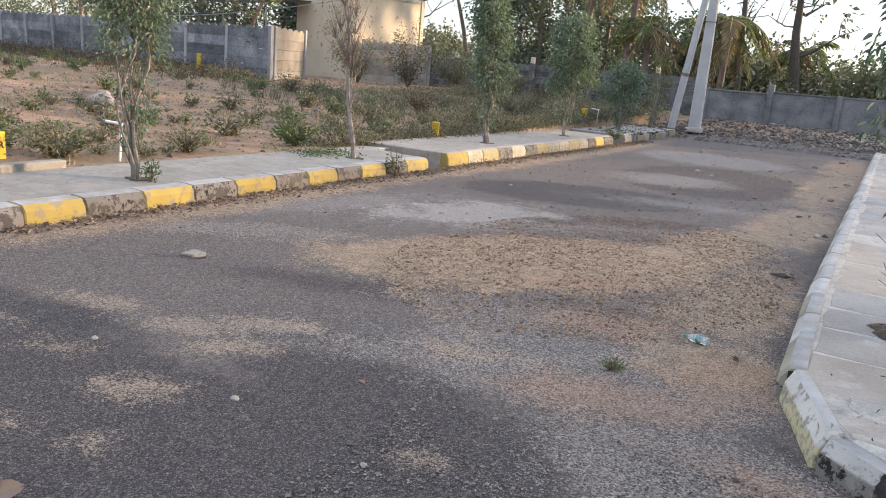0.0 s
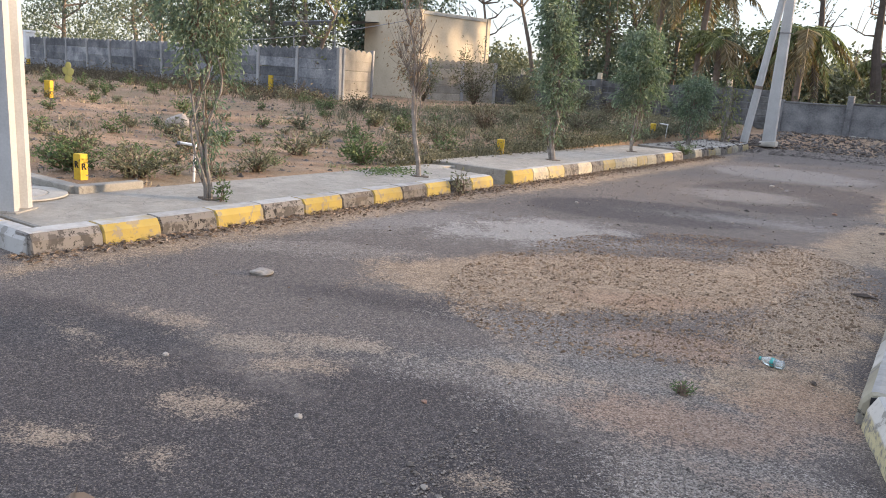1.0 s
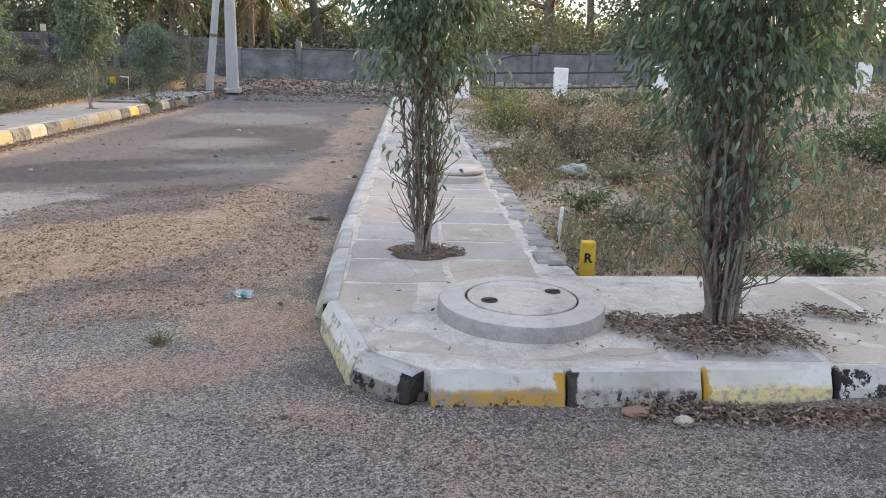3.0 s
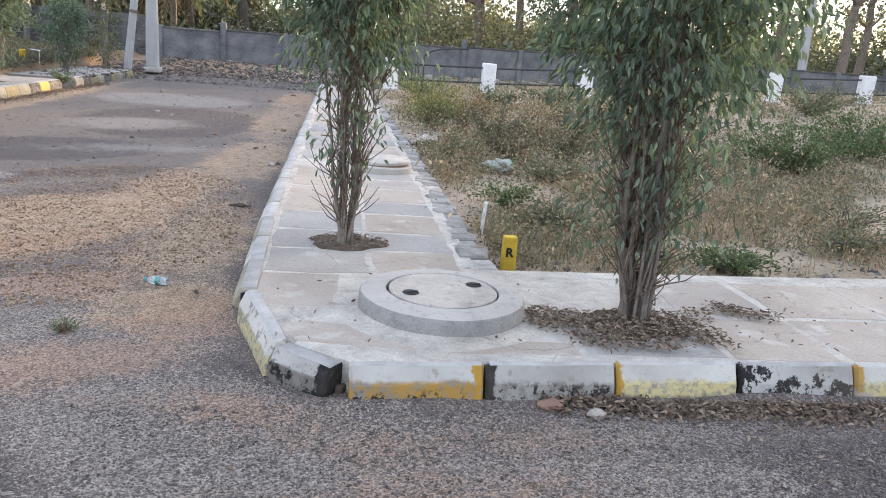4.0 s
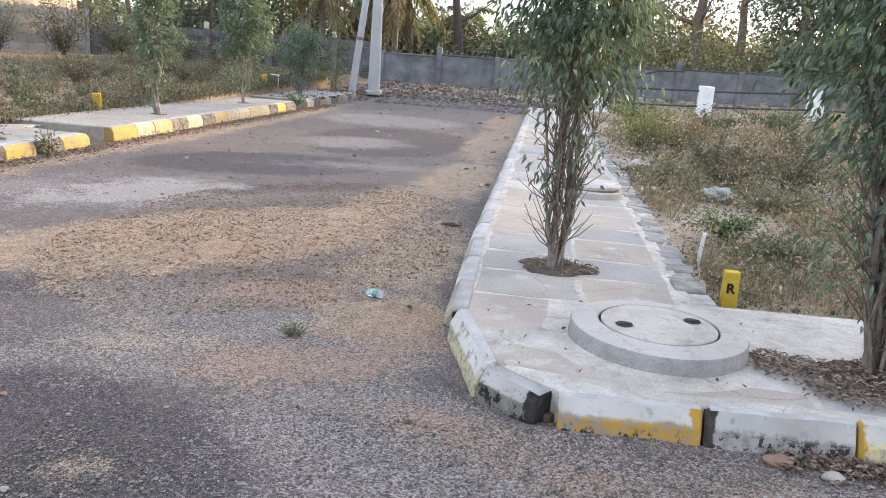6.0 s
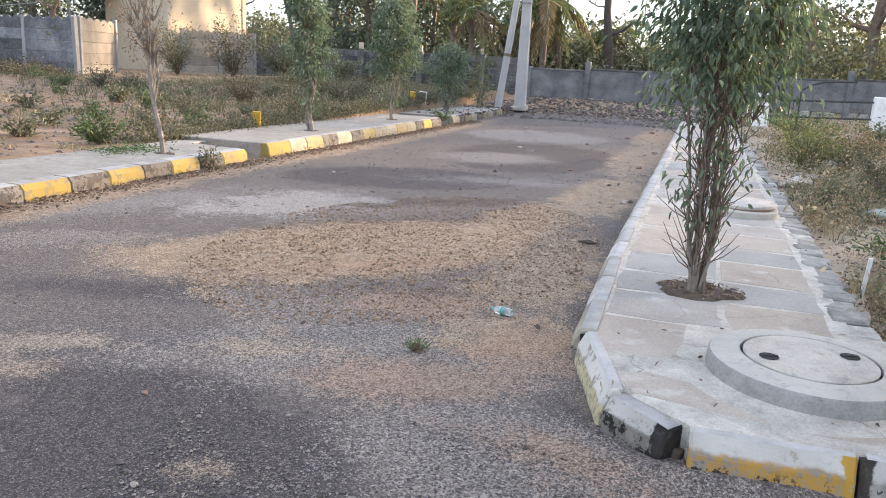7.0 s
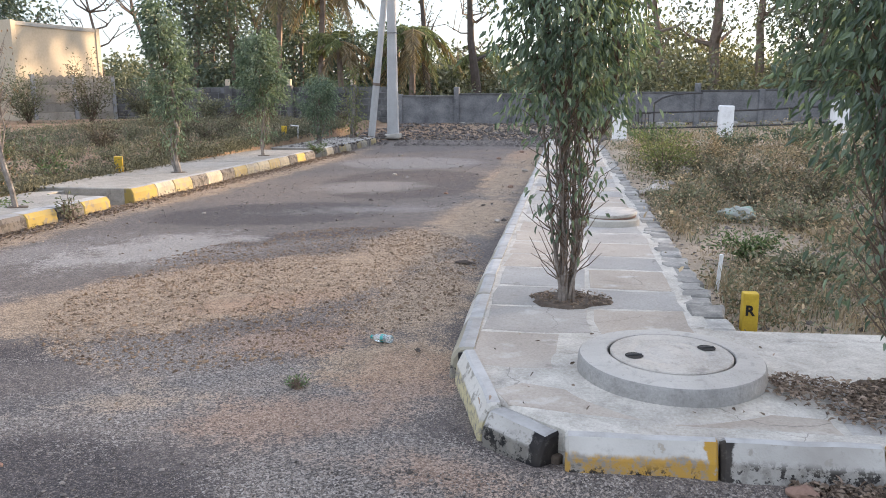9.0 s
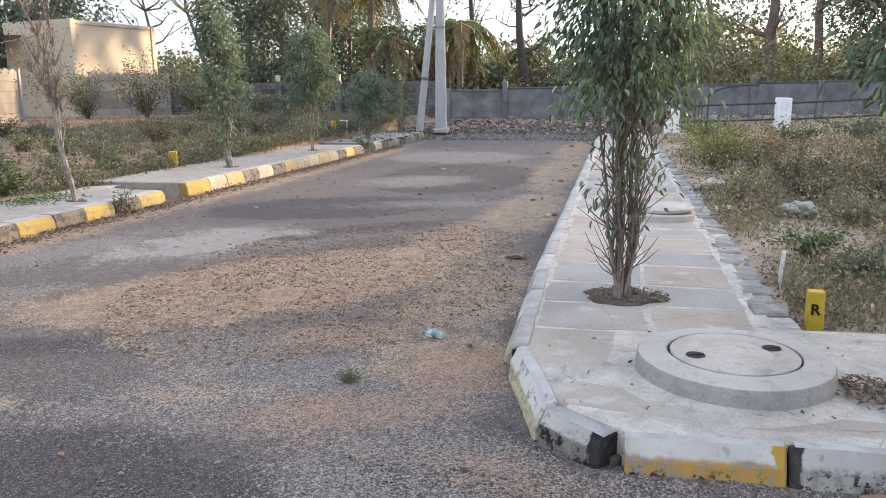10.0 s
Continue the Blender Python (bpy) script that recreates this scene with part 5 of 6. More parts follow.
def pebbles(soup, x, y, z, size, r):
    k = len(x)
    sc = size[:, None, None] * r.uniform(0.55, 1.3, (k, 6, 3)) * np.array([1, 1, 0.6])
    a = r.uniform(0, 6.28, k)
    v = base[None] * sc
    vx = v[..., 0] * np.cos(a)[:, None] - v[..., 1] * np.sin(a)[:, None]
    vy = v[..., 0] * np.sin(a)[:, None] + v[..., 1] * np.cos(a)[:, None]
    v = np.stack([vx + x[:, None], vy + y[:, None], v[..., 2] + z[:, None]], -1)
    soup.many(v, tri)


r = np.random.default_rng(3)
k = 8000
x = r.uniform(-6.4, 1.4, k); y = np.where(r.random(k) < 0.6, 22.8 + np.abs(r.normal(0, 3.0, k)), r.uniform(23.2, 29.9, k))
pebbles(s, x, y, gh(x, y) + 0.03, r.gamma(1.2, 0.019, k) + 0.010, r)
k = 1200
x = r.uniform(-7.7, -5.6, k); y = r.uniform(18.6, 28, k)
pebbles(s, x, y, np.maximum(gh(x, y), 0.18) + 0.02, r.gamma(1.4, 0.014, k) + 0.010, r)
tagged(part("rubble_heap", s, M["rubble"]), "broken stones and rubble heaped at the road end", "rubble", kind="stuff")
# gravel on the asphalt
s = Soup()
k = 16000
x = r.uniform(-5.6, 4.5, k); y = 0.9 + 8 * r.beta(1.1, 1.9, k)
ok = ((x < -0.5) | (y < 2.95))
x, y = x[ok], y[ok]
pebbles(s, x, y, np.full(len(x), 0.003), r.gamma(1.7, 0.0011, len(x)) + 0.0010, r)
k = 24000
x = r.uniform(-1.7, 4.2, k); y = 1.0 + 1.93 * r.beta(1.2, 1.0, k)
ok = (np.sin(x * 2.1 + 1) * np.sin(y * 3.3 + x) > -0.45) | (r.random(k) < 0.25)
x, y = x[ok], y[ok]
pebbles(s, x, y, 0.003 + drift(x, y), r.gamma(2.0, 0.0016, len(x)) + 0.0016, r)
k = 1100
x = r.uniform(-5.6, -0.5, k); y = r.uniform(8, 24, k)
pebbles(s, x, y, np.full(k, 0.003) + np.where(y > 23, 0.1, 0), r.gamma(1.5, 0.006, k) + 0.004, r)
g2 = Soup()
k = 12000
a, q = r.uniform(0, 6.28, k), np.sqrt(r.uniform(0, 1, k))
x = -1.95 + np.cos(a) * q * 1.5 - np.sin(a) * q * 0.2
y = 6.1 + np.sin(a) * q * 2.3 + np.cos(a) * q * 0.5
ok = (x < -0.55) & (np.sin(x * 3.1 + y) * np.sin(y * 2.3 - x) > -0.85)
x, y = x[ok], y[ok]
pebbles(g2, x, y, np.full(len(x), 0.003), r.gamma(1.8, 0.0026, len(x)) + 0.0026, r)
tagged(part("gravel", g2, M["grit"]), "sandy brown grit lying on the asphalt", "gravel", kind="stuff")
tagged(part("gravel", s, M["pebble"]), "loose pale gravel scattered on the asphalt", "gravel", kind="stuff")

# ---- trees on the pavements ----
def clump_leaves(soup, c, per, spread, length, width, r, axis_xy, droop=0.55, far=False):
    k = len(c) * per
    p = np.repeat(c, per, 0) + r.normal(0, 1, (k, 3)) * spread * np.array([1, 1, 0.9])
    out = np.c_[p[:, :2] - axis_xy, np.zeros(k)]
    way = unit(out) * 0.7 + r.normal(0, 0.55, (k, 3)) + np.array([0, 0, -droop])
    leaves(soup, p, way, length, width, r, far)


def street_tree(x, y, z, height, bare, radius, stems, clumps, per, leaf, seed, label, leafmat="leaf", spread=0.07, flare=0.5, stray=12, thick=0.016, base_r=0.06, shape=0.85, twigmat="twig", droop=0.55, join=0.0, barkmat="bark", lean=(0, 0), twigs=8, wide=0.34, low=0.15, brush=0):
    """A young multi-stemmed tree: stems from one foot, fine twigs, a crown of many leaves."""
    r = np.random.default_rng(seed)
    t = thing("street_tree", pose(x, y, z, 0, 0, 0), label, "tree", "young street trees")
    paths = []
    top = height * 0.8
    for k in range(stems):
        a = 2 * np.pi * (k + r.uniform(-0.3, 0.3)) / stems
        foot = np.array([np.cos(a), np.sin(a), 0]) * base_r * np.sqrt(r.uniform(0.1, 1))
        reach = radius * flare * r.beta(1.3, 1.6) * 1.25
        h = top * (r.uniform(0.6, 1.1) if k % 3 else r.uniform(0.3, 0.7))
        a2 = a + r.normal(0, 1.1)
        u = np.linspace(0, 1, 12)[:, None]
        ph, fr, am = r.uniform(0, 6.28, 4), r.uniform(3, 8, 4), r.uniform(0.2, 1, 4)
        bend = np.stack([am[0] * np.sin(fr[0] * u[:, 0] + ph[0]) + 0.4 * am[2] * np.sin(2.3 * fr[2] * u[:, 0] + ph[2]), am[1] * np.sin(fr[1] * u[:, 0] + ph[1]) + 0.4 * am[3] * np.sin(2.1 * fr[3] * u[:, 0] + ph[3]), 0 * u[:, 0]], 1)
        wob = (bend - bend[0]) * 0.014 * np.clip(u * 4, 0, 1) + np.cumsum(r.normal(0, 0.004, (12, 3)), 0) * np.array([1, 1, 0])
        if join:
            common = np.stack([0.05 * radius * np.sin(u[:, 0] * 9 + seed), 0.05 * radius * np.cos(u[:, 0] * 8 + seed), 0 * u[:, 0]], 1)
            common = common - common[0]
            foot = foot * 0.6
            wob = wob * np.clip((u - join * 0.6) / 0.4, 0.15, 1) + common
        pts = foot + np.array([np.cos(a2), np.sin(a2), 0]) * reach * np.clip((u - join) / (1 - join), 0, 1) ** 1.25 + np.array([0, 0, 1.0]) * h * u + wob * height * 0.8
        pts[:, :2] += np.array(lean) * (u ** 1.5) * 0.7
        pts[0, 2] = -0.06
        s = Soup()
        rad = thick * np.exp(r.normal(-0.1, 0.4))
        tube(s, pts, np.linspace(rad, rad * 0.3, 12), 6)
        part("stem", s, M[barkmat], t, smooth=True)
        paths.append(pts)
    P = np.concatenate(paths)
    u = bare + (1 - bare) * r.beta(1.15, 1.0, clumps)
    w = (u - bare) / (1 - bare)
    R = radius * (0.38 + 0.62 * np.sin(np.pi * np.clip(low + w * shape, 0, 1)))
    a = r.uniform(0, 2 * np.pi, clumps)
    R = R * (1 + 0.22 * np.sin(a * 2 + u * 9 + seed) + 0.15 * np.sin(a * 5 - u * 14))
    rho = R * np.sqrt(r.uniform(0.08, 1, clumps))
    c = np.c_[np.cos(a) * rho + lean[0] * u, np.sin(a) * rho + lean[1] * u, u * height]
    if stray:
        us = r.uniform(bare * 0.3, bare * 1.05, stray)
        as_ = r.uniform(0, 6.28, stray)
        rs = radius * r.uniform(0.1, 1.0, stray) * (0.18 + 0.6 * us / bare)
        c2 = np.c_[np.cos(as_) * rs, np.sin(as_) * rs, us * height]
    else:
        c2 = np.zeros((0, 3))
    s = Soup()
    for q in np.concatenate([c[:: max(1, clumps // 150)], c2]):
        d = np.linalg.norm(P - (q - np.array([0, 0, 0.22])), axis=1)
        b_ = P[np.argmin(d)]
        m_ = (b_ + q) / 2 + np.array([0, 0, 0.03]) + r.normal(0, 0.015, 3)
        tube(s, [b_, m_, q], [0.0055, 0.004, 0.0022], 4)
    for k in range(int(stems * twigs)):
        q = P[r.integers(len(P))]
        if 0.12 < q[2] < bare * height * 1.35:
            a0 = r.uniform(0, 6.28)
            l = r.uniform(0.05, 0.26) * height * 0.5
            out = r.uniform(0.15, 0.9)
            e = q + np.array([np.cos(a0) * out * l, np.sin(a0) * out * l, l * r.uniform(0.3, 1.0)])
            tube(s, [q, (q + e) / 2 + r.normal(0, 0.022, 3), e], [0.0042, 0.003, 0.0016], 4)
    for k in range(brush):
        q = P[r.integers(len(P))]
        if q[2] < bare * height * 0.9:
            continue
        a0, l = r.uniform(0, 6.28), r.uniform(0.15, 0.5)
        e = q + np.array([np.cos(a0) * 0.38 * l, np.sin(a0) * 0.38 * l, l * r.uniform(0.7, 1.0)])
        tube(s, [q, (q + e) / 2 + r.normal(0, 0.015, 3), e], [0.005, 0.0035, 0.0018], 3)
    part("twig", s, M[twigmat], t)["kind"] = "stuff"
    s = Soup()
    clump_leaves(s, c, per, spread, leaf, leaf * wide, r, np.zeros(2), droop)
    if stray:
        clump_leaves(s, c2, max(3, per // 3), spread * 0.8, leaf, leaf * wide * 0.9, r, np.zeros(2), droop + 0.3)
    part("crown", s, M[leafmat], t)
    return t


street_tree(0.20, 4.93, KH - 0.01, 2.75, 0.42, 0.43, 20, 250, 30, 0.064, 11, "bushy young tree with many thin grey-brown stems in a pavement pit", spread=0.075, stray=24, flare=0.38, thick=0.0095, base_r=0.045, droop=1.2, barkmat="brownbark", twigs=16, wide=0.36, shape=0.80, low=0.12)
street_tree(1.66, 3.60, KH - 0.01, 2.95, 0.37, 0.58, 27, 360, 30, 0.062, 12, "large bushy tree with many brown stems over dry leaf litter", spread=0.09, stray=80, flare=0.40, thick=0.0105, base_r=0.078, droop=1.25, barkmat="brownbark", lean=(-0.10, 0.0), twigs=20, wide=0.35, shape=0.80, low=0.10)
street_tree(-6.22, 4.78, KH - 0.01, 3.3, 0.36, 0.37, 6, 210, 42, 0.056, 13, "slim young tree with twisted pale stems on the pavement", spread=0.075, stray=30, flare=0.3, thick=0.019, base_r=0.05, leafmat="leaf", join=0.14, wide=0.42)
street_tree(-6.22, 8.22, KH - 0.01, 3.0, 0.38, 0.27, 5, 110, 6, 0.045, 14, "nearly bare young tree with fine twigs and dry brown leaves", "dryleaf", spread=0.09, stray=8, flare=0.75, thick=0.0135, base_r=0.016, droop=0.8, join=0.26, lean=(-0.42, 0), brush=420, twigmat="brownbark")
street_tree(-6.23, 12.1, KH + 0.02, 2.75, 0.36, 0.32, 5, 110, 34, 0.085, 15, "slender young green tree with pale ribbed stems", spread=0.085, stray=20, flare=0.35, thick=0.03, base_r=0.06, join=0.2, lean=(-0.2, 0), low=0.3, shape=0.62)
street_tree(-6.28, 15.9, KH + 0.02, 2.5, 0.40, 0.48, 4, 120, 38, 0.09, 16, "rounded young green tree on the far pavement", spread=0.10, stray=14, flare=0.4, thick=0.027, base_r=0.05, join=0.15, low=0.22, shape=0.7)
street_tree(-6.40, 20.1, KH + 0.02, 1.7, 0.42, 0.48, 4, 90, 30, 0.085, 17, "small dark green bushy tree among stones", spread=0.10, stray=30, flare=0.5, thick=0.022)
street_tree(-6.32, 23.1, KH + 0.02, 2.1, 0.15, 0.36, 3, 100, 8, 0.085, 18, "thin straggly young tree beside the pole strut", "leaf2", spread=0.11, stray=10, flare=0.5, thick=0.028)

# tree pits: dark earth and fallen leaves
def pit(x, y, z, rx, ry, seed):
    a = np.arange(28) * 2 * np.pi / 28
    w = 1 + 0.10 * np.sin(a * 3 + seed) + 0.07 * np.sin(a * 5 + 2 * seed)
    o = np.c_[np.cos(a) * rx * w, np.sin(a) * ry * w]
    s = prism(o, -0.02, 0.010, 0.012, seed, 0.008)
    ob = part("tree_pit", s, M["pitsoil"])
    ob.location = (x, y, z)
    tagged(ob, "patch of dark earth round the foot of a tree", "soil patch", kind="structure")


pit(0.22, 4.98, KH - 0.006, 0.245, 0.19, 1)
pit(1.66, 3.56, KH - 0.006, 0.27, 0.20, 2)
for x, y, z in ((-6.22, 4.8, KH), (-6.22, 8.25, KH), (-6.23, 12.1, KH + 0.042), (-6.28, 15.9, KH + 0.042)):
    pit(x, y, z - 0.008, 0.13, 0.1, int(y))


def flat_leaves(x, y, z, size, r, soup, curl=0.35):
    k = len(x)
    a = r.uniform(0, 6.28, k)
    way = np.c_[np.cos(a), np.sin(a), r.normal(0, curl, k)]
    leaves(soup, np.c_[x, y, z + np.abs(r.normal(0, 0.008, k)) + 0.006], way, size, size * 0.4, r)


r = np.random.default_rng(21)
s = Soup()
k = 10000
x, y = r.uniform(1.0, 2.75, k), r.uniform(3.12, 4.05, k)
edge = 0.22 * np.sin(x * 7.3 + 1) * np.sin(y * 9.1) + 0.16 * np.sin(x * 17 + y * 13)
main = 1 - ((x - 1.68) / 0.46) ** 2 - ((y - 3.46) / 0.31) ** 2
arm = 1 - ((x - 1.25) / 0.36) ** 2 - ((y - 3.60 + 0.25 * (x - 1.25)) / 0.17) ** 2
tail = 1 - ((x - 2.32) / 0.36) ** 2 - ((y - 3.76 - 0.15 * (x - 2.3)) / 0.14) ** 2
thickness = np.maximum(np.maximum(main, arm), tail * 0.35) + edge
ok = (r.random(k) < np.clip(thickness * 1.7, 0, 1)) & ((x - 0.69) ** 2 + (y - 3.725) ** 2 > 0.44 ** 2)
x, y, main = x[ok], y[ok], main[ok]
heap = 0.04 * np.clip(main, 0, 1)
flat_leaves(x, y, KH + 0.001 + heap * r.uniform(0, 1, len(x)), 0.030, r, s, 0.25)
k = 200
a, q = r.uniform(0, 6.28, k), np.sqrt(r.uniform(0, 1, k))
flat_leaves(0.24 + np.cos(a) * q * 0.26, 4.98 + np.sin(a) * q * 0.2, np.full(k, KH + 0.006), 0.034, r, s, 0.15)
k = 80
flat_leaves(r.uniform(-0.2, 3.5, k), 3.2 + r.beta(1, 2, k) * 1.2, np.full(k, KH + 0.001), 0.03, r, s)
k = 3600
x = 1.05 + 6 * r.beta(1.0, 1.8, k)
y = 2.975 - np.abs(r.normal(0, 0.05 + 0.04 * S((x - 1) / 1.5), k))
flat_leaves(x, y, 0.004 + drift(x, y), 0.034, r, s)
k = 160
flat_leaves(r.uniform(-0.2, 4, k), r.uniform(2.3, 2.85, k), np.full(k, 0.006), 0.03, r, s)
tagged(part("leaf_litter", s, M["litter"]), "curled dry brown leaves lying under the tree and along the kerb", "leaf litter", kind="stuff")
s = Soup()
k = 5200
y = r.uniform(2.6, 20, k)
x = -5.69 + np.abs(r.normal(0, 0.17, k))
flat_leaves(x, y, np.full(k, 0.003), 0.045, r, s)
k = 480
flat_leaves(r.uniform(-5.6, -0.6, k), r.uniform(3, 20, k), np.full(k, 0.003), 0.035, r, s)
tagged(part("leaf_litter", s, M["litter"]), "thin dry leaves blown against the yellow kerb", "leaf litter", kind="stuff")


s = Soup()
k = 420
flat_leaves(-6.75 + r.normal(0, 0.22, k), 8.2 + r.normal(0, 0.28, k), np.full(k, KH), 0.05, r, s)
tagged(part("leaf_litter", s, M["greenweed"]), "freshly fallen green leaves on the cement pavement", "leaf litter", kind="stuff")


# ---- weeds ----
def shrub(name, x, y, z, h, w, n, leaf, mat, seed, label, stems=14, group="", cat="shrub", up=0.5):
    r = np.random.default_rng(seed)
    t = thing(name, pose(x, y, z), label, cat, group)
    s, tips = Soup(), []
    for k in range(stems):
        a = r.uniform(0, 6.28)
        q = w * np.sqrt(r.uniform(0.02, 1))
        e = np.array([np.cos(a) * q, np.sin(a) * q, h * r.uniform(0.5, 1.05) * (1 - 0.35 * (q / w) ** 2)])
        m_ = e * np.array([0.4, 0.4, 0.55]) + r.normal(0, 0.04 * h, 3)
        tube(s, [np.array([np.cos(a), np.sin(a), -0.3]) * 0.03, m_, e], [0.006 + 0.006 * h, 0.005, 0.002], 4)
        v = np.linspace(0.2, 1, 12)[:, None]
        tips.append((1 - v) ** 2 * 0 + 2 * (1 - v) * v * m_ + v ** 2 * e)
    part("stem", s, M["twig"], t)["kind"] = "stuff"
    T = np.concatenate(tips)
    p = T[r.integers(len(T), size=n)] + r.normal(0, 0.045 * (0.4 + h), (n, 3))
    p[:, 2] = np.maximum(p[:, 2], 0.01)
    way = unit(np.c_[p[:, :2], np.zeros(n)]) * 0.7 + r.normal(0, 0.5, (n, 3)) + np.array([0, 0, up])
    s = Soup()
    leaves(s, p, way, leaf, leaf * 0.4, r)
    part("foliage", s, M[mat], t)
    return t


glab = "low green weed growing in the reddish soil"
proto = [shrub("weed", -12.2, 7.5, g(-12.2, 7.5), 0.24, 0.2, 150, 0.06, "greenweed", 31, glab, 12, "weeds in the plot", "weed"),
         shrub("weed", -14.0, 10.5, g(-14, 10.5), 0.32, 0.26, 200, 0.065, "greenweed", 32, glab, 14, "weeds in the plot", "weed"),
         shrub("weed", -10.6, 9.0, g(-10.6, 9.0), 0.16, 0.16, 100, 0.05, "weed", 33, glab, 10, "weeds in the plot", "weed"),
         shrub("weed", -16.0, 12.5, g(-16, 12.5), 0.36, 0.3, 220, 0.07, "weed", 34, "dusty grey-green weed in the dry plot", 14, "weeds in the plot", "weed")]
r = np.random.default_rng(40)
cnt = 0
while cnt < 165:
    x, y = r.uniform(-27, -7.6), r.uniform(4.6, 24)
    if y > 9 + 0.75 * (-x - 7) + 4 or (x + 18.9) * 0.23 + (y - 20) > -0.5:
        continue
    sc = r.uniform(0.6, 1.25)
    copy_thing(proto[int(r.integers(4))], pose(x, y, g(x, y), 0, 0, r.uniform(0, 360)) @ Matrix.Scale(sc, 4))
    cnt += 1
shrub("shrub", -8.7, 4.85, 0.12, 0.42, 0.45, 900, 0.06, "greenweed", 41, "dense dark green shrub behind the raised edging", 26)
shrub("shrub", -7.95, 5.15, 0.12, 0.42, 0.45, 1000, 0.055, "weed", 42, "dusty green shrub beside the yellow marker", 28)
shrub("shrub", -9.8, 5.5, 0.13, 0.5, 0.6, 700, 0.06, "brownweed", 43, "brown dried shrub in the plot", 26)
shrub("shrub", -7.75, 6.75, 0.12, 0.42, 0.42, 600, 0.05, "weed", 44, "wispy grey-green shrub behind the pavement", 26)
shrub("shrub", -7.75, 8.8, 0.12, 0.42, 0.38, 700, 0.07, "greenweed", 45, "green shrub with yellowish tips behind the pavement", 22)
shrub("shrub", -7.9, 9.9, 0.13, 0.35, 0.35, 300, 0.06, "weed", 46, "small dusty shrub behind the pavement", 16)
shrub("weed", -5.62, 8.36, 0.0, 0.36, 0.13, 150, 0.05, "weed", 47, "spindly weed growing at the foot of the kerb", 9, cat="weed")
shrub("weed", -6.02, 4.80, KH, 0.27, 0.06, 90, 0.05, "greenweed", 48, "small sprig beside the tree foot", 5, cat="weed")
shrub("weed", -1.121, 3.68, 0.0, 0.055, 0.045, 90, 0.022, "greenweed", 49, "small green tuft growing out of the road", 16, cat="weed")
shrub("weed", -5.85, 18.1, 0.1, 0.3, 0.35, 260, 0.06, "greenweed", 50, "green weeds in the broken kerb", 16, cat="weed")
# shrubs of the right plot
for k, (x, y, h, w, n_, lf, mt, lb) in enumerate([
    (1.75, 13.2, 0.85, 0.55, 1100, 0.06, "leaf2", "tall yellow-green shrub at the pavement edge"),
    (1.9, 15.0, 0.9, 0.6, 900, 0.06, "leaf2", "tall yellow-green shrub at the pavement edge"),
    (1.75, 7.0, 0.26, 0.4, 900, 0.045, "greenweed", "low leafy green weed patch beside the pavement"),
    (2.0, 6.2, 0.22, 0.4, 800, 0.045, "weed", "low leafy green weed patch beside the pavement"),
    (3.3, 10.4, 0.6, 0.7, 1300, 0.055, "brownweed", "brown and green dried shrub in the plot"),
    (2.6, 11.8, 0.65, 0.7, 1300, 0.055, "brownweed", "brown dried shrub in the plot"),
    (3.9, 18.8, 0.5, 0.9, 900, 0.09, "farleaf", "dark green shrub below the fence pillars"),
    (5.6, 19.2, 0.55, 1.1, 1000, 0.09, "farleaf", "dark green shrub below the fence pillars"),
    (2.4, 20.0, 0.6, 0.9, 900, 0.09, "greenweed", "green shrub below the fence pillars"),
    (6.7, 10.2, 0.85, 1.0, 4200, 0.055, "greenweed", "broad feathery green shrub in the plot"),
    (8.8, 11.8, 0.95, 1.3, 4400, 0.06, "greenweed", "broad feathery green shrub in the plot"),
    (7.0, 16.2, 0.9, 1.2, 1500, 0.09, "weed", "broad feathery green shrub in the plot"),
    (12.2, 18.5, 0.9, 1.4, 1500, 0.09, "weed", "broad feathery green shrub in the plot"),
    (2.95, 4.95, 0.22, 0.32, 700, 0.045, "greenweed", "dark green low weed patch behind the pavement"),
    (4.4, 5.8, 0.22, 0.4, 500, 0.05, "weed", "low green weed patch behind the pavement"),
    (3.0, 7.4, 0.35, 0.5, 500, 0.05, "straw", "dry straw-coloured shrub in the plot"),
    (2.6, 8.6, 0.4, 0.5, 600, 0.05, "weed", "dry green shrub in the plot"),
    (1.55, 9.9, 0.35, 0.4, 500, 0.05, "weed", "green weed at the pavement edge"),
    (2.5, 10.4, 0.5, 0.55, 900, 0.045, "brownweed", "wispy grey-brown shrub in the plot"),
    (3.4, 12.4, 0.6, 0.8, 1300, 0.05, "straw", "wispy straw-coloured shrub in the plot"),
    (2.3, 13.8, 0.6, 0.7, 1200, 0.05, "brownweed", "wispy grey-brown shrub in the plot"),
    (4.6, 14.0, 0.65, 0.9, 1300, 0.055, "brownweed", "wispy grey-brown shrub in the plot"),
    (2.9, 16.2, 0.6, 0.8, 1100, 0.06, "straw", "wispy straw-coloured shrub in the plot"),
    (5.2, 11.0, 0.5, 0.7, 1000, 0.05, "weed", "dusty grey-green shrub in the plot"),
    (4.2, 8.6, 0.4, 0.6, 800, 0.045, "brownweed", "wispy grey-brown shrub in the plot"),
    (5.0, 6.6, 0.35, 0.55, 700, 0.04, "weed", "dusty grey-green shrub in the plot")]):
    shrub("shrub", x, y, g(x, y), h, w, n_, lf, mt, 60 + k, lb, int(14 + 14 * w))


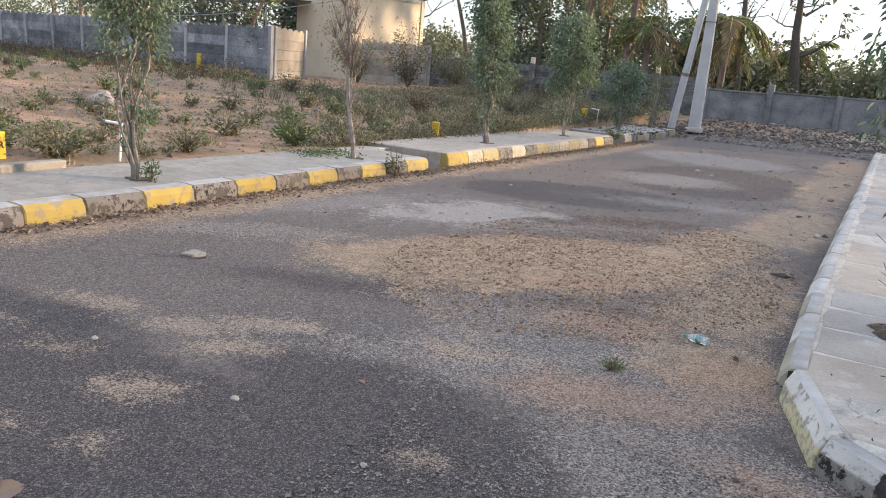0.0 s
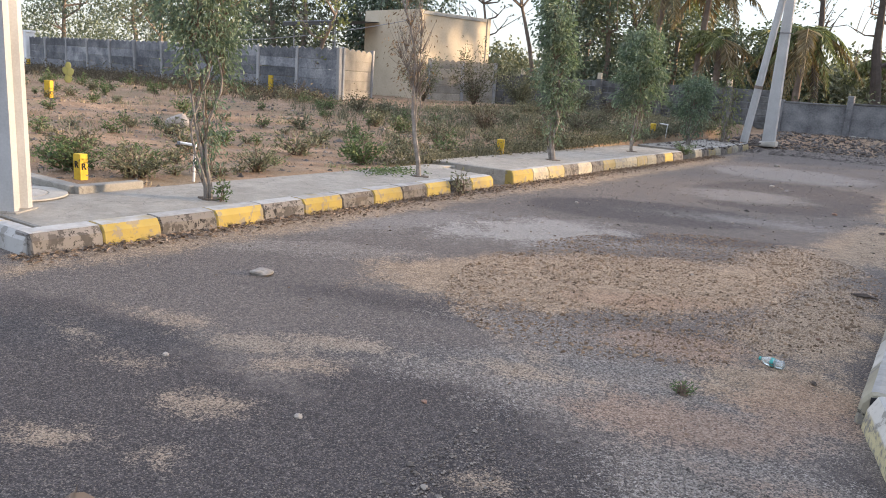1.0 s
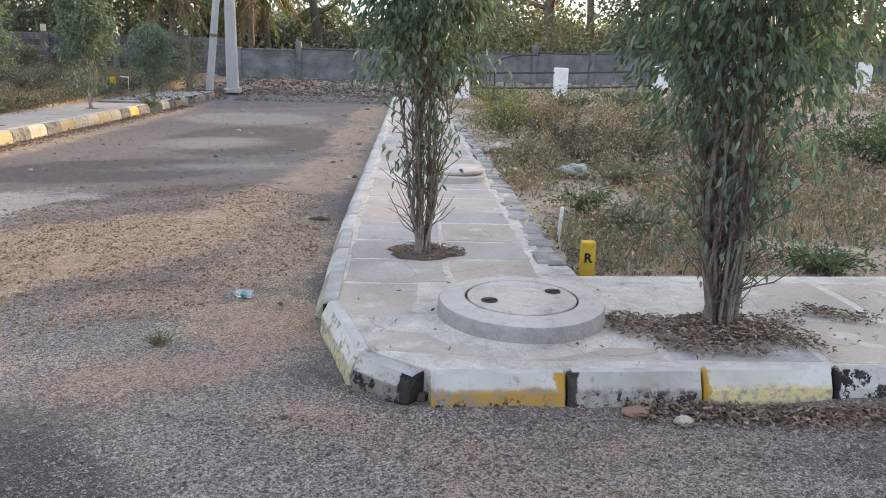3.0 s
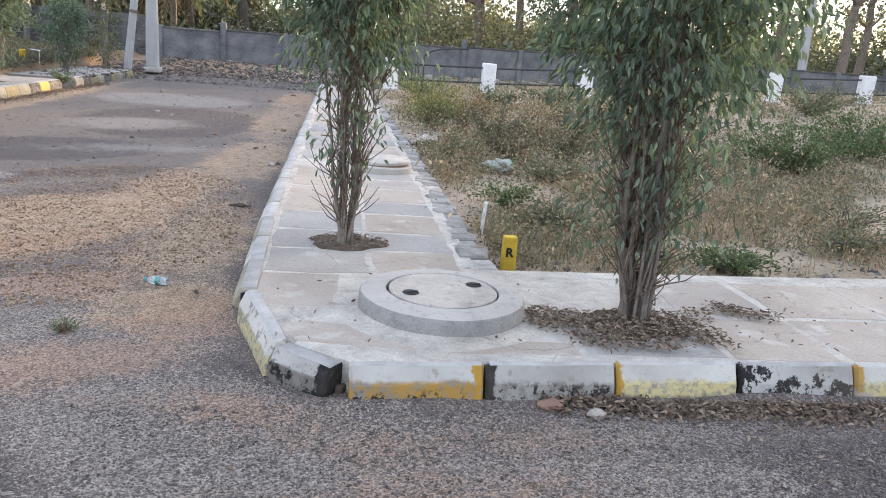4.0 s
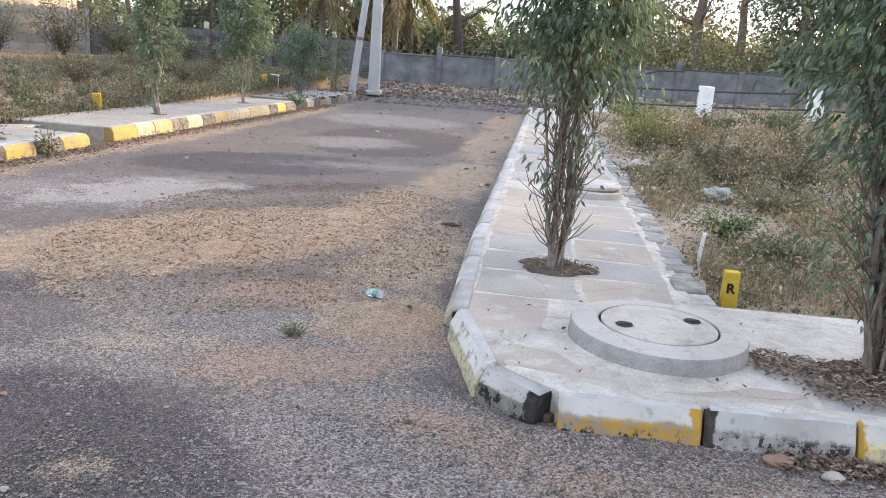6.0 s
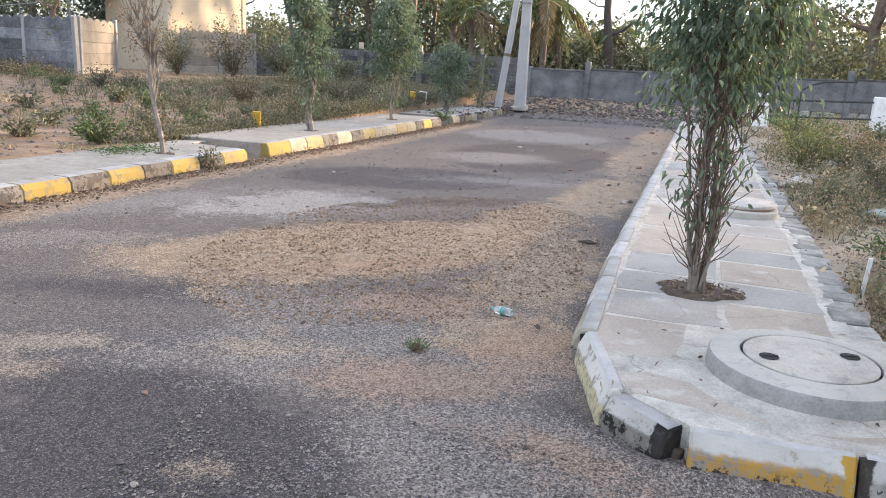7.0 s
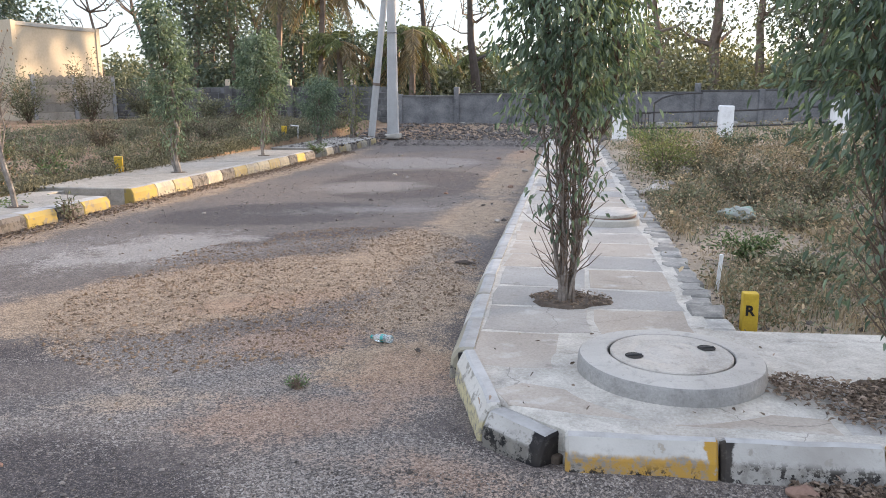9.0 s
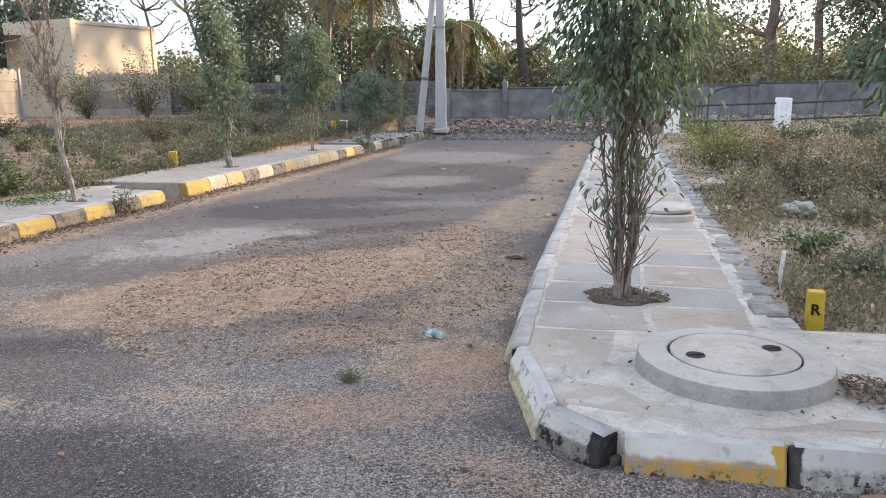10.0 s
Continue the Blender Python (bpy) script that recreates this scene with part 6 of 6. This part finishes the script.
def field(name, n, region, height, width, mat, label, seed, lean=0.6, tuft=9):
    """Grass in tufts over a region given by a sampling function."""
    r = np.random.default_rng(seed)
    x, y = region(r, n // tuft)
    x = np.repeat(x, tuft) + r.normal(0, 0.05, len(x) * tuft)
    y = np.repeat(y, tuft) + r.normal(0, 0.05, len(y) * tuft)
    s = Soup()
    hh = height * (0.6 + 0.6 * np.abs(np.sin(x * 0.9 + 1) * np.sin(y * 0.7)))
    grass(s, np.c_[x, y, lumps(x, y) - 0.01], hh, lean, width, r)
    tagged(part(name, s, M[mat]), label, "grass", kind="stuff")


def right_plot(y1, x1, bias=1.6):
    def f(r, k):
        x, y = 1.25 + (x1 - 1.25) * r.beta(1, bias, k), 4.7 + (y1 - 4.7) * r.beta(1, bias, k)
        ok = y > 4.75 + 0.09 * np.maximum(0, x - 3)
        bare = (np.sin(x * 1.1 + 0.6) * np.sin(y * 1.2 - 0.8) + 0.4 * np.sin(x * 2.7 + y) > 0.22) & (r.random(k) < 0.92)
        ok &= ~bare
        return x[ok], y[ok]
    return f


def left_far(r, k):
    x, y = r.uniform(-19, -7.35, k), r.uniform(9, 29.5, k)
    ok = (y > 11.8 + 0.55 * (-x - 7) + r.normal(0, 1.2, k)) & (y < 29) & ~((x < -15.5) & (y > 19 + 0))
    return x[ok], y[ok]


def left_near(r, k):
    x, y = r.uniform(-32, -7.3, k), r.uniform(4.4, 24, k)
    ok = (x + 18.9) * 0.23 + (y - 20) < -0.6
    ok &= (np.sin(x * 0.8) * np.sin(y * 0.9 + 0.7) > 0.1) | (r.random(k) < 0.12)
    return x[ok], y[ok]


field("dry_grass", 34000, right_plot(12, 8), 0.13, 0.0024, "straw", "dry straw-coloured grass of the plot", 71)
field("dry_grass", 26000, right_plot(29, 26, 1.1), 0.22, 0.006, "straw", "dry grass towards the fence", 72)
field("weed_grass", 16000, right_plot(26, 22, 1.3), 0.15, 0.006, "weed", "green weeds among the dry grass", 73)
field("weed_grass", 20000, left_far, 0.24, 0.007, "brownweed", "tall dry brown grass in front of the block wall", 74, 0.5)
field("weed_grass", 9000, left_far, 0.22, 0.008, "brownweed", "dark green weeds in front of the block wall", 75, 0.6)
field("dry_grass", 15000, left_near, 0.12, 0.005, "straw", "sparse dry grass on the reddish plot", 76)
field("weed_grass", 17000, left_near, 0.13, 0.006, "weed", "sparse grey-green weeds on the reddish plot", 77)


def herbs(name, n, region, h, spread, leaf, per, mat, label, seed):
    """Low tangled herbs: heaps of small leaves and thin stalks."""
    r = np.random.default_rng(seed)
    x, y = region(r, n)
    k = len(x)
    s = Soup()
    hh = h * r.uniform(0.3, 1.2, k)
    P = np.repeat(np.c_[x, y, lumps(x, y)], per, 0)
    off = r.normal(0, 1, (k * per, 3)) * spread
    off[:, 2] = np.abs(r.normal(0, 0.6, k * per)) * np.repeat(hh, per)
    leaves(s, P + off, r.normal(0, 1, (k * per, 3)) + np.array([0, 0, 0.4]), leaf, leaf * 0.45, r)
    tagged(part(name, s, M[mat]), label, "weeds", kind="stuff")


herbs("low_weeds", 900, right_plot(14, 9), 0.2, 0.09, 0.035, 26, "weed", "tangled small-leaved green herbs in the plot", 81)
herbs("low_weeds", 900, right_plot(14, 9), 0.24, 0.10, 0.035, 22, "straw", "tangled dry brown herbs in the plot", 82)
herbs("low_weeds", 1300, right_plot(29, 24, 1.0), 0.35, 0.16, 0.07, 20, "weed", "tangled green herbs towards the fence", 83)
herbs("low_weeds", 900, right_plot(29, 24, 1.0), 0.35, 0.16, 0.07, 20, "straw", "tangled dry herbs towards the fence", 84)
herbs("low_weeds", 1000, left_far, 0.32, 0.18, 0.06, 22, "brownweed", "tangled brown-green herbs before the block wall", 85)
herbs("low_weeds", 500, left_far, 0.3, 0.18, 0.06, 22, "weed", "dusty green herbs before the block wall", 86)
def mid_right(r, k):
    x, y = r.uniform(1.5, 7.5, k), r.uniform(8.6, 19, k)
    return x, y


herbs("low_weeds", 560, mid_right, 0.36, 0.13, 0.045, 24, "brownweed", "tangled dry brown herbs in the middle of the plot", 91)
herbs("low_weeds", 520, mid_right, 0.36, 0.13, 0.045, 22, "straw", "tangled straw-coloured herbs in the middle of the plot", 92)


def wall_foot(r, k):
    x = r.uniform(-52, -18.5, k)
    return x, 20.1 - 0.07 * (x + 18.9) - 0.3 - np.abs(r.normal(0, 2.0, k))


herbs("dry_brush", 1000, wall_foot, 0.4, 0.26, 0.10, 14, "drybrush", "dark dry brush along the foot of the panel wall", 93)
field("dry_brush", 12000, wall_foot, 0.34, 0.010, "drybrush", "dark dry stalks along the foot of the panel wall", 94)


def back_edge(r, k):
    return -7.22 - np.abs(r.normal(0, 0.25, k)), r.uniform(9, 25, k)


herbs("low_weeds", 900, back_edge, 0.24, 0.14, 0.055, 20, "brownweed", "dry herbs along the back edge of the pavement", 88)
field("dry_grass", 6000, back_edge, 0.22, 0.005, "brownweed", "dry grass along the back edge of the pavement", 89)
rr = np.random.default_rng(90)
for k in range(26):
    x, y = rr.uniform(-16, -7.7), rr.uniform(11.5, 28.5)
    if y < 11 + 0.55 * (-x - 7) or (x < -14.5 and y > 19):
        continue
    h = rr.uniform(0.4, 0.9)
    shrub("shrub", x, y, g(x, y), h, h * 0.75, int(500 * h + 150), 0.07, ["weed", "brownweed", "drybrush"][k % 3], 300 + k, ["dusty grey-green shrub in tall dry grass", "brown dried shrub in tall dry grass", "dark brown dried shrub in the plot"][k % 3], 20)
herbs("low_weeds", 420, left_near, 0.16, 0.12, 0.045, 20, "brownweed", "small dry herbs on the reddish plot", 87)
s = Soup()
r = np.random.default_rng(78)
k = 2600
x, y = r.uniform(1.2, 6, k), 4.8 + 9 * r.beta(1, 1.5, k)
pebbles(s, x, y, lumps(x, y), r.gamma(1.5, 0.008, k) + 0.006, r)
k = 2600
x, y = r.uniform(-20, -7.3, k), r.uniform(4.4, 16, k)
pebbles(s, x, y, lumps(x, y), r.gamma(1.5, 0.014, k) + 0.01, r)
tagged(part("stones", s, M["rubble"]), "small stones strewn over the plots", "stones", kind="stuff")

# ---- trees behind the walls ----
def tall_tree(name, x, y, h, tr, z0, cr, clumps, per, leaf, mat, seed, label, lean=(0, 0), trunkmat="trunk", fork=None, limbs=7, cat="tree", squash=1.0, spread=None):
    """Tapered trunk with limbs and a loose crown."""
    r = np.random.default_rng(seed)
    zb = g(x, y) - 0.2
    t = thing(name, pose(x, y, zb), label, cat, "trees behind the wall")
    u = np.linspace(0, 1, 8)[:, None]
    wob = np.cumsum(r.normal(0, 0.03, (8, 3)), 0) * np.array([1, 1, 0])
    wob[0] = 0
    pts = np.array([lean[0], lean[1], 0]) * u ** 1.2 + np.array([0, 0, h * 0.85]) * u + wob * h * 0.25
    s = Soup()
    tube(s, pts, tr * (1 - 0.7 * u[:, 0]) + 0.015, 8)
    part("trunk", s, M[trunkmat], t, smooth=True)
    ends = []
    for k in range(limbs):
        b_ = pts[r.integers(3, 8)] if fork is None else np.array([np.interp(fork + 0.1 * k, pts[:, 2], pts[:, i]) for i in range(3)])
        a = r.uniform(0, 6.28)
        l = cr * r.uniform(0.6, 1.1)
        e = b_ + np.array([np.cos(a) * l, np.sin(a) * l * 0.7, l * r.uniform(0.3, 1.0)])
        m_ = (b_ + e) / 2 + np.array([0, 0, -0.12 * l]) + r.normal(0, 0.08 * l, 3)
        s = Soup()
        tube(s, [b_, m_, e], [tr * 0.4 + 0.012, tr * 0.25 + 0.01, 0.012], 5)
        limb = part("limb", s, M[trunkmat], t)
        ends.append(e)
        s = Soup()
        for j in range(4):
            q = m_ + (e - m_) * r.uniform(0, 1)
            e2 = q + r.normal(0, 0.4 * l, 3) + np.array([0, 0, 0.3 * l])
            tube(s, [q, (q + e2) / 2 + r.normal(0, 0.05 * l, 3), e2], [0.022, 0.016, 0.007], 4)
            ends.append(e2)
        part("twig", s, M[trunkmat], limb)["kind"] = "stuff"
    if clumps:
        uz = r.uniform(0, 1, clumps)
        a = r.uniform(0, 6.28, clumps)
        R = cr * np.sqrt(np.clip(1 - (2 * uz - 1) ** 2 * 0.8, 0.05, 1)) * (1 + 0.25 * np.sin(3 * a + seed) + 0.2 * np.sin(uz * 11 + a))
        rho = R * np.sqrt(r.uniform(0.15, 1, clumps))
        c = np.c_[np.cos(a) * rho, np.sin(a) * rho * squash, z0 - zb + uz * (h - z0 + zb)]
        c[:, :2] += np.array([np.interp(c[:, 2], pts[:, 2], pts[:, i]) for i in range(2)]).T
        if len(ends):
            E_ = np.array(ends)
            pick = r.random(clumps) < 0.3
            c[pick] = E_[r.integers(len(E_), size=pick.sum())]
        s = Soup()
        clump_leaves(s, c, per, spread or cr * 0.14, leaf, leaf * 0.5, r, pts[-1, :2], 0.4, True)
        part("crown", s, M[mat], t)
    return t


def palm(x, y, h, seed, label, lean=(0, 0), fronds=18, length=2.4, droop=1.0):
    r = np.random.default_rng(seed)
    t = thing("coconut_palm", at(x, y, 0, -0.2), label, "palm", "trees behind the wall")
    u = np.linspace(0, 1, 9)[:, None]
    pts = np.array([lean[0], lean[1], 0]) * u ** 1.6 + np.array([0, 0, h]) * u
    s = Soup()
    tube(s, pts, 0.16 - 0.05 * u[:, 0] + 0.012 * (np.arange(9) % 2), 8)
    part("trunk", s, M["trunk"], t)
    top = pts[-1]
    for k in range(fronds):
        a = 2 * np.pi * k / fronds + r.uniform(-0.2, 0.2)
        rise = r.uniform(-0.9, 1.0)
        L = length * r.uniform(0.75, 1.1)
        v = np.linspace(0, 1, 12)
        out = np.array([np.cos(a), np.sin(a), 0])
        flat = math.cos(max(-1.2, rise)) if rise > 0 else math.cos(rise)
        spine = top + out * (L * v * flat)[:, None] + np.array([0, 0, 1.0]) * (L * (math.sin(rise) * v - droop * 0.55 * v ** 2.2))[:, None]
        s = Soup()
        tube(s, spine, np.linspace(0.03, 0.006, 12), 4)
        vv = np.linspace(0.14, 1, 42)
        P = np.stack([np.interp(vv, v, spine[:, i]) for i in range(3)], 1)
        side = np.array([-np.sin(a), np.cos(a), 0])
        tang = unit(np.gradient(P, axis=0))
        for sg in (-1, 1):
            way = side * sg * 0.8 + tang * 0.55 + np.array([0, 0, -0.5]) + r.normal(0, 0.14, (42, 3))
            ln = 0.62 * L / 2.4 * np.sin(np.pi * np.clip(0.12 + vv * 0.85, 0, 1)) + 0.1
            leaves(s, P, way, ln, 0.026, r)
        part("frond", s, M["palmdry" if (rise < -0.45 or r.random() < 0.15) else "palmleaf"], t)
    return t


palm(-13.3, 35, 6.4, 1, "coconut palm with long arching fronds", (0.4, 0), 16, 2.5, 0.9)
palm(-11.2, 35, 6.6, 2, "coconut palm with long arching fronds", (0.3, 0), 16, 2.5, 0.9)
palm(-9.9, 34, 3.5, 3, "short coconut palm with drooping dry fronds", (-0.1, 0), 13, 1.9, 1.0)
palm(-6.8, 34.5, 4.0, 4, "coconut palm with drooping yellowed fronds", (0.1, 0), 22, 2.1, 1.6)
palm(-8.3, 38, 3.8, 5, "coconut palm with drooping fronds", (0.1, 0), 13, 2.1, 1.0)
palm(-4.6, 42, 3.4, 6, "small coconut palm far behind the wall", (0.1, 0), 14, 2.2, 1.1)

D = "dense dark green tree behind the block wall"
for k, (x, y, h, z0, cr) in enumerate([(-17.9, 36, 8.5, 1.4, 2.1), (-16.4, 37, 8.0, 1.4, 2.3), (-14.0, 40, 6.0, 1.2, 2.0), (-10.6, 40, 4.0, 1.0, 1.9), (-20.0, 42, 9.0, 2, 1.9), (-15.5, 43, 9.0, 1.5, 2.6), (-8.4, 39, 3.0, 0.8, 1.5)]):
    tall_tree("dark_tree", x, y, h, 0.16, z0, cr, 190, 30, 0.22, "farleaf", 100 + k, D, limbs=6, spread=cr * 0.17)
# added, hidden behind a street tree, to shade the far pavement's back edge
for k, (x, y) in enumerate([(10.5, 34.5), (14.2, 35.5), (18.0, 37)]):
    tall_tree("dark_tree", x, y, 6.6, 0.16, 2.0, 2.1, 190, 30, 0.22, "midleaf", 115 + k, "dense dusty green tree added behind the end wall to block the sun", limbs=6, spread=0.36)
# bare and thinly leaved trees
tall_tree("bare_tree", -23.9, 38, 7.5, 0.12, 3, 2.0, 0, 0, 0.2, "midleaf", 120, "leafless grey tree with fine branches", (-0.9, 0), limbs=11)
tall_tree("bare_tree", -20.6, 37.5, 8.5, 0.14, 3, 1.5, 12, 10, 0.2, "midleaf", 121, "leaning pale tree trunk with few leaves", (-1.3, 0), limbs=7)
tall_tree("leaning_tree", -13.9, 38, 8.5, 0.13, 5, 1.6, 30, 12, 0.2, "midleaf", 122, "slanting pale trunk with thin leaves", (-2.6, 0), limbs=6)
tall_tree("forked_tree", -6.5, 37.5, 8.0, 0.2, 5, 1.7, 14, 10, 0.2, "midleaf", 123, "dark forked tree trunk with few leaves", (-0.45, 0), "darktrunk", 4.2, 4)
tall_tree("bare_tree", -5.0, 42, 7.5, 0.1, 3, 1.4, 10, 8, 0.22, "midleaf", 124, "thin bare tree with fine twigs", (0.1, 0), limbs=9)
tall_tree("leaning_tree", -4.0, 38, 8.0, 0.26, 5.5, 1.6, 22, 12, 0.3, "midleaf", 125, "thick dark leaning trunk with sparse leaves", (-0.35, 0), "darktrunk", limbs=5)
T = "tall straight trunk with sparse large leaves"
for k, (x, y, h, tr, lx) in enumerate([(4.75, 39, 9, 0.22, -0.55), (7.1, 39, 10, 0.34, -0.05), (9.2, 39.5, 9.5, 0.26, -0.2), (1.0, 41, 8.5, 0.2, 0.2), (11.8, 40, 9, 0.2, 0.3), (14.5, 38, 9, 0.24, 0.2), (17.6, 39, 9.5, 0.22, -0.3), (20.5, 38, 9, 0.24, 0.2), (23.5, 40, 10, 0.28, 0.3), (27, 38, 9, 0.24, 0), (31, 40, 10, 0.3, 0.3), (22.3, 32.5, 8, 0.24, 0.3)]):
    tall_tree("teak_tree", x, y, h, tr, 3.2, 1.7, 46, 13, 0.25, "midleaf", 140 + k, T, (lx, 0), limbs=8, spread=0.4)
# trees behind the western wall
W = "broad dark green tree behind the panel wall"
for k, (x, y, h, cr) in enumerate([(-27.5, 31.5, 5.0, 1.6), (-30.5, 29.5, 6.5, 2.2), (-33, 30, 7.0, 2.6), (-38, 31, 7.5, 2.8), (-43, 33, 7.5, 2.8), (-49, 34, 7.5, 2.8), (-55, 36, 8.0, 3.0), (-31, 36, 8.5, 2.8), (-26.5, 34, 6.0, 2.2), (-62, 34, 8.0, 3.2)]):
    tall_tree("yard_tree", x, y, h, 0.2, 1.9, cr, 160, 25, 0.24, "midleaf" if k % 3 == 1 else "farleaf", 160 + k, W, (r.normal(0, 0.6), 0), limbs=7, spread=cr * 0.16)
# the tree leaning at the panel wall and weeds round the building
tall_tree("leaning_tree", -21.0, 20.4, 3.6, 0.11, 2.6, 0.9, 40, 10, 0.14, "leaf2", 180, "small crooked tree leaning in front of the panel wall", (1.5, 0), limbs=6)
shrub("shrub", -18.6, 24.8, g(-18.6, 24.8), 2.3, 1.0, 1500, 0.11, "weed", 181, "tall thin shrub in front of the cream building", 22)
shrub("shrub", -17.0, 26.0, g(-17, 26), 2.5, 1.1, 1600, 0.11, "brownweed", 182, "tall brownish shrub in front of the cream building", 22)
shrub("shrub", -15.6, 27.2, g(-15.6, 27.2), 2.0, 1.4, 2200, 0.11, "weed", 183, "wide dusty shrub beside the cream building", 26)
shrub("shrub", -13.6, 28.4, g(-13.6, 28.4), 1.2, 1.2, 1400, 0.1, "weed", 184, "dusty shrub before the block wall", 22)
shrub("shrub", -9.6, 28.8, g(-9.6, 28.8), 1.1, 1.2, 1400, 0.1, "farleaf", 185, "dark shrub before the block wall", 22)
# prickly pear near the panel wall
pp = thing("prickly_pear", at(-24.6, 13.6) @ Matrix.Scale(0.55, 4), "small prickly pear with flat yellow-green pads", "cactus")
for dx, dz, rr, an in ((0, 0, 0.28, 10), (0.25, 0.42, 0.24, 30), (-0.22, 0.45, 0.25, -25), (0.05, 0.8, 0.22, 5)):
    ob = part("pad", lathe([(0.0001, -0.05), (0.7, -0.045), (0.95, -0.02), (1.0, 0.0), (0.95, 0.02), (0.7, 0.045), (0.0001, 0.05)], 20), M["leaf2"], pp, smooth=True)
    ob.matrix_basis = pose(dx, 0, dz + rr, 90, an, 60) @ Matrix.Diagonal((rr * 0.75, rr, rr * 1.5, 1))

# woods in the distance
def woods(name, n, xr, yr, hr, leaf, per, mat, label, seed, aside=None):
    r = np.random.default_rng(seed)
    x, y = r.uniform(*xr, n), r.uniform(*yr, n)
    if aside:
        ok = x > aside * y
        x, y = x[ok], y[ok]
        n = len(x)
    h = r.uniform(*hr, n) * (0.75 + 0.35 * np.sin(x * 0.31) * np.sin(x * 0.13 + 1))
    cs = []
    for i in range(n):
        k = 16
        a, q, w = r.uniform(0, 6.28, k), np.sqrt(r.uniform(0, 1, k)) * h[i] * 0.38, r.uniform(0.08, 1, k)
        cs.append(np.c_[x[i] + np.cos(a) * q * (1.1 - 0.5 * w), y[i] + np.sin(a) * q, w * h[i]])
    s = Soup()
    c = np.concatenate(cs)
    clump_leaves(s, c, per, 0.42, leaf, leaf * 0.55, r, np.array([0.0, 0.0]), 0.3, True)
    tagged(part(name, s, M[mat]), label, "woods", kind="stuff")


woods("undergrowth", 130, (-26, 34), (32.5, 38), (1.3, 2.8), 0.19, 13, "weed", "dusty green undergrowth behind the wall", 190)
woods("undergrowth", 240, (-8, 34), (40, 50), (2.6, 5.4), 0.27, 18, "weed", "dusty green thicket behind the tall trunks", 195)
woods("undergrowth", 100, (1, 34), (33.5, 40), (1.8, 3.4), 0.22, 16, "weed", "dusty green thicket close behind the end wall", 196)
woods("far_woods", 330, (-60, 70), (52, 75), (3.5, 7), 0.40, 20, "midleaf", "hazy line of trees in the distance", 191)
woods("far_woods", 60, (-110, -50), (38, 70), (5, 9), 0.38, 14, "farleaf", "dark line of trees in the distance", 192)
# tree line thickened beyond the view to hold back the low sun
woods("far_woods", 110, (30, 90), (18, 62), (6, 10), 0.36, 14, "midleaf", "line of trees beyond the plot", 193)
# added wood, nearly all out of view, that blocks the low sun
woods("far_woods", 420, (34, 85), (5, 75), (10, 16), 1.0, 6, "farleaf", "dense wood added beyond the plot to block the low sun", 194, 1.0)
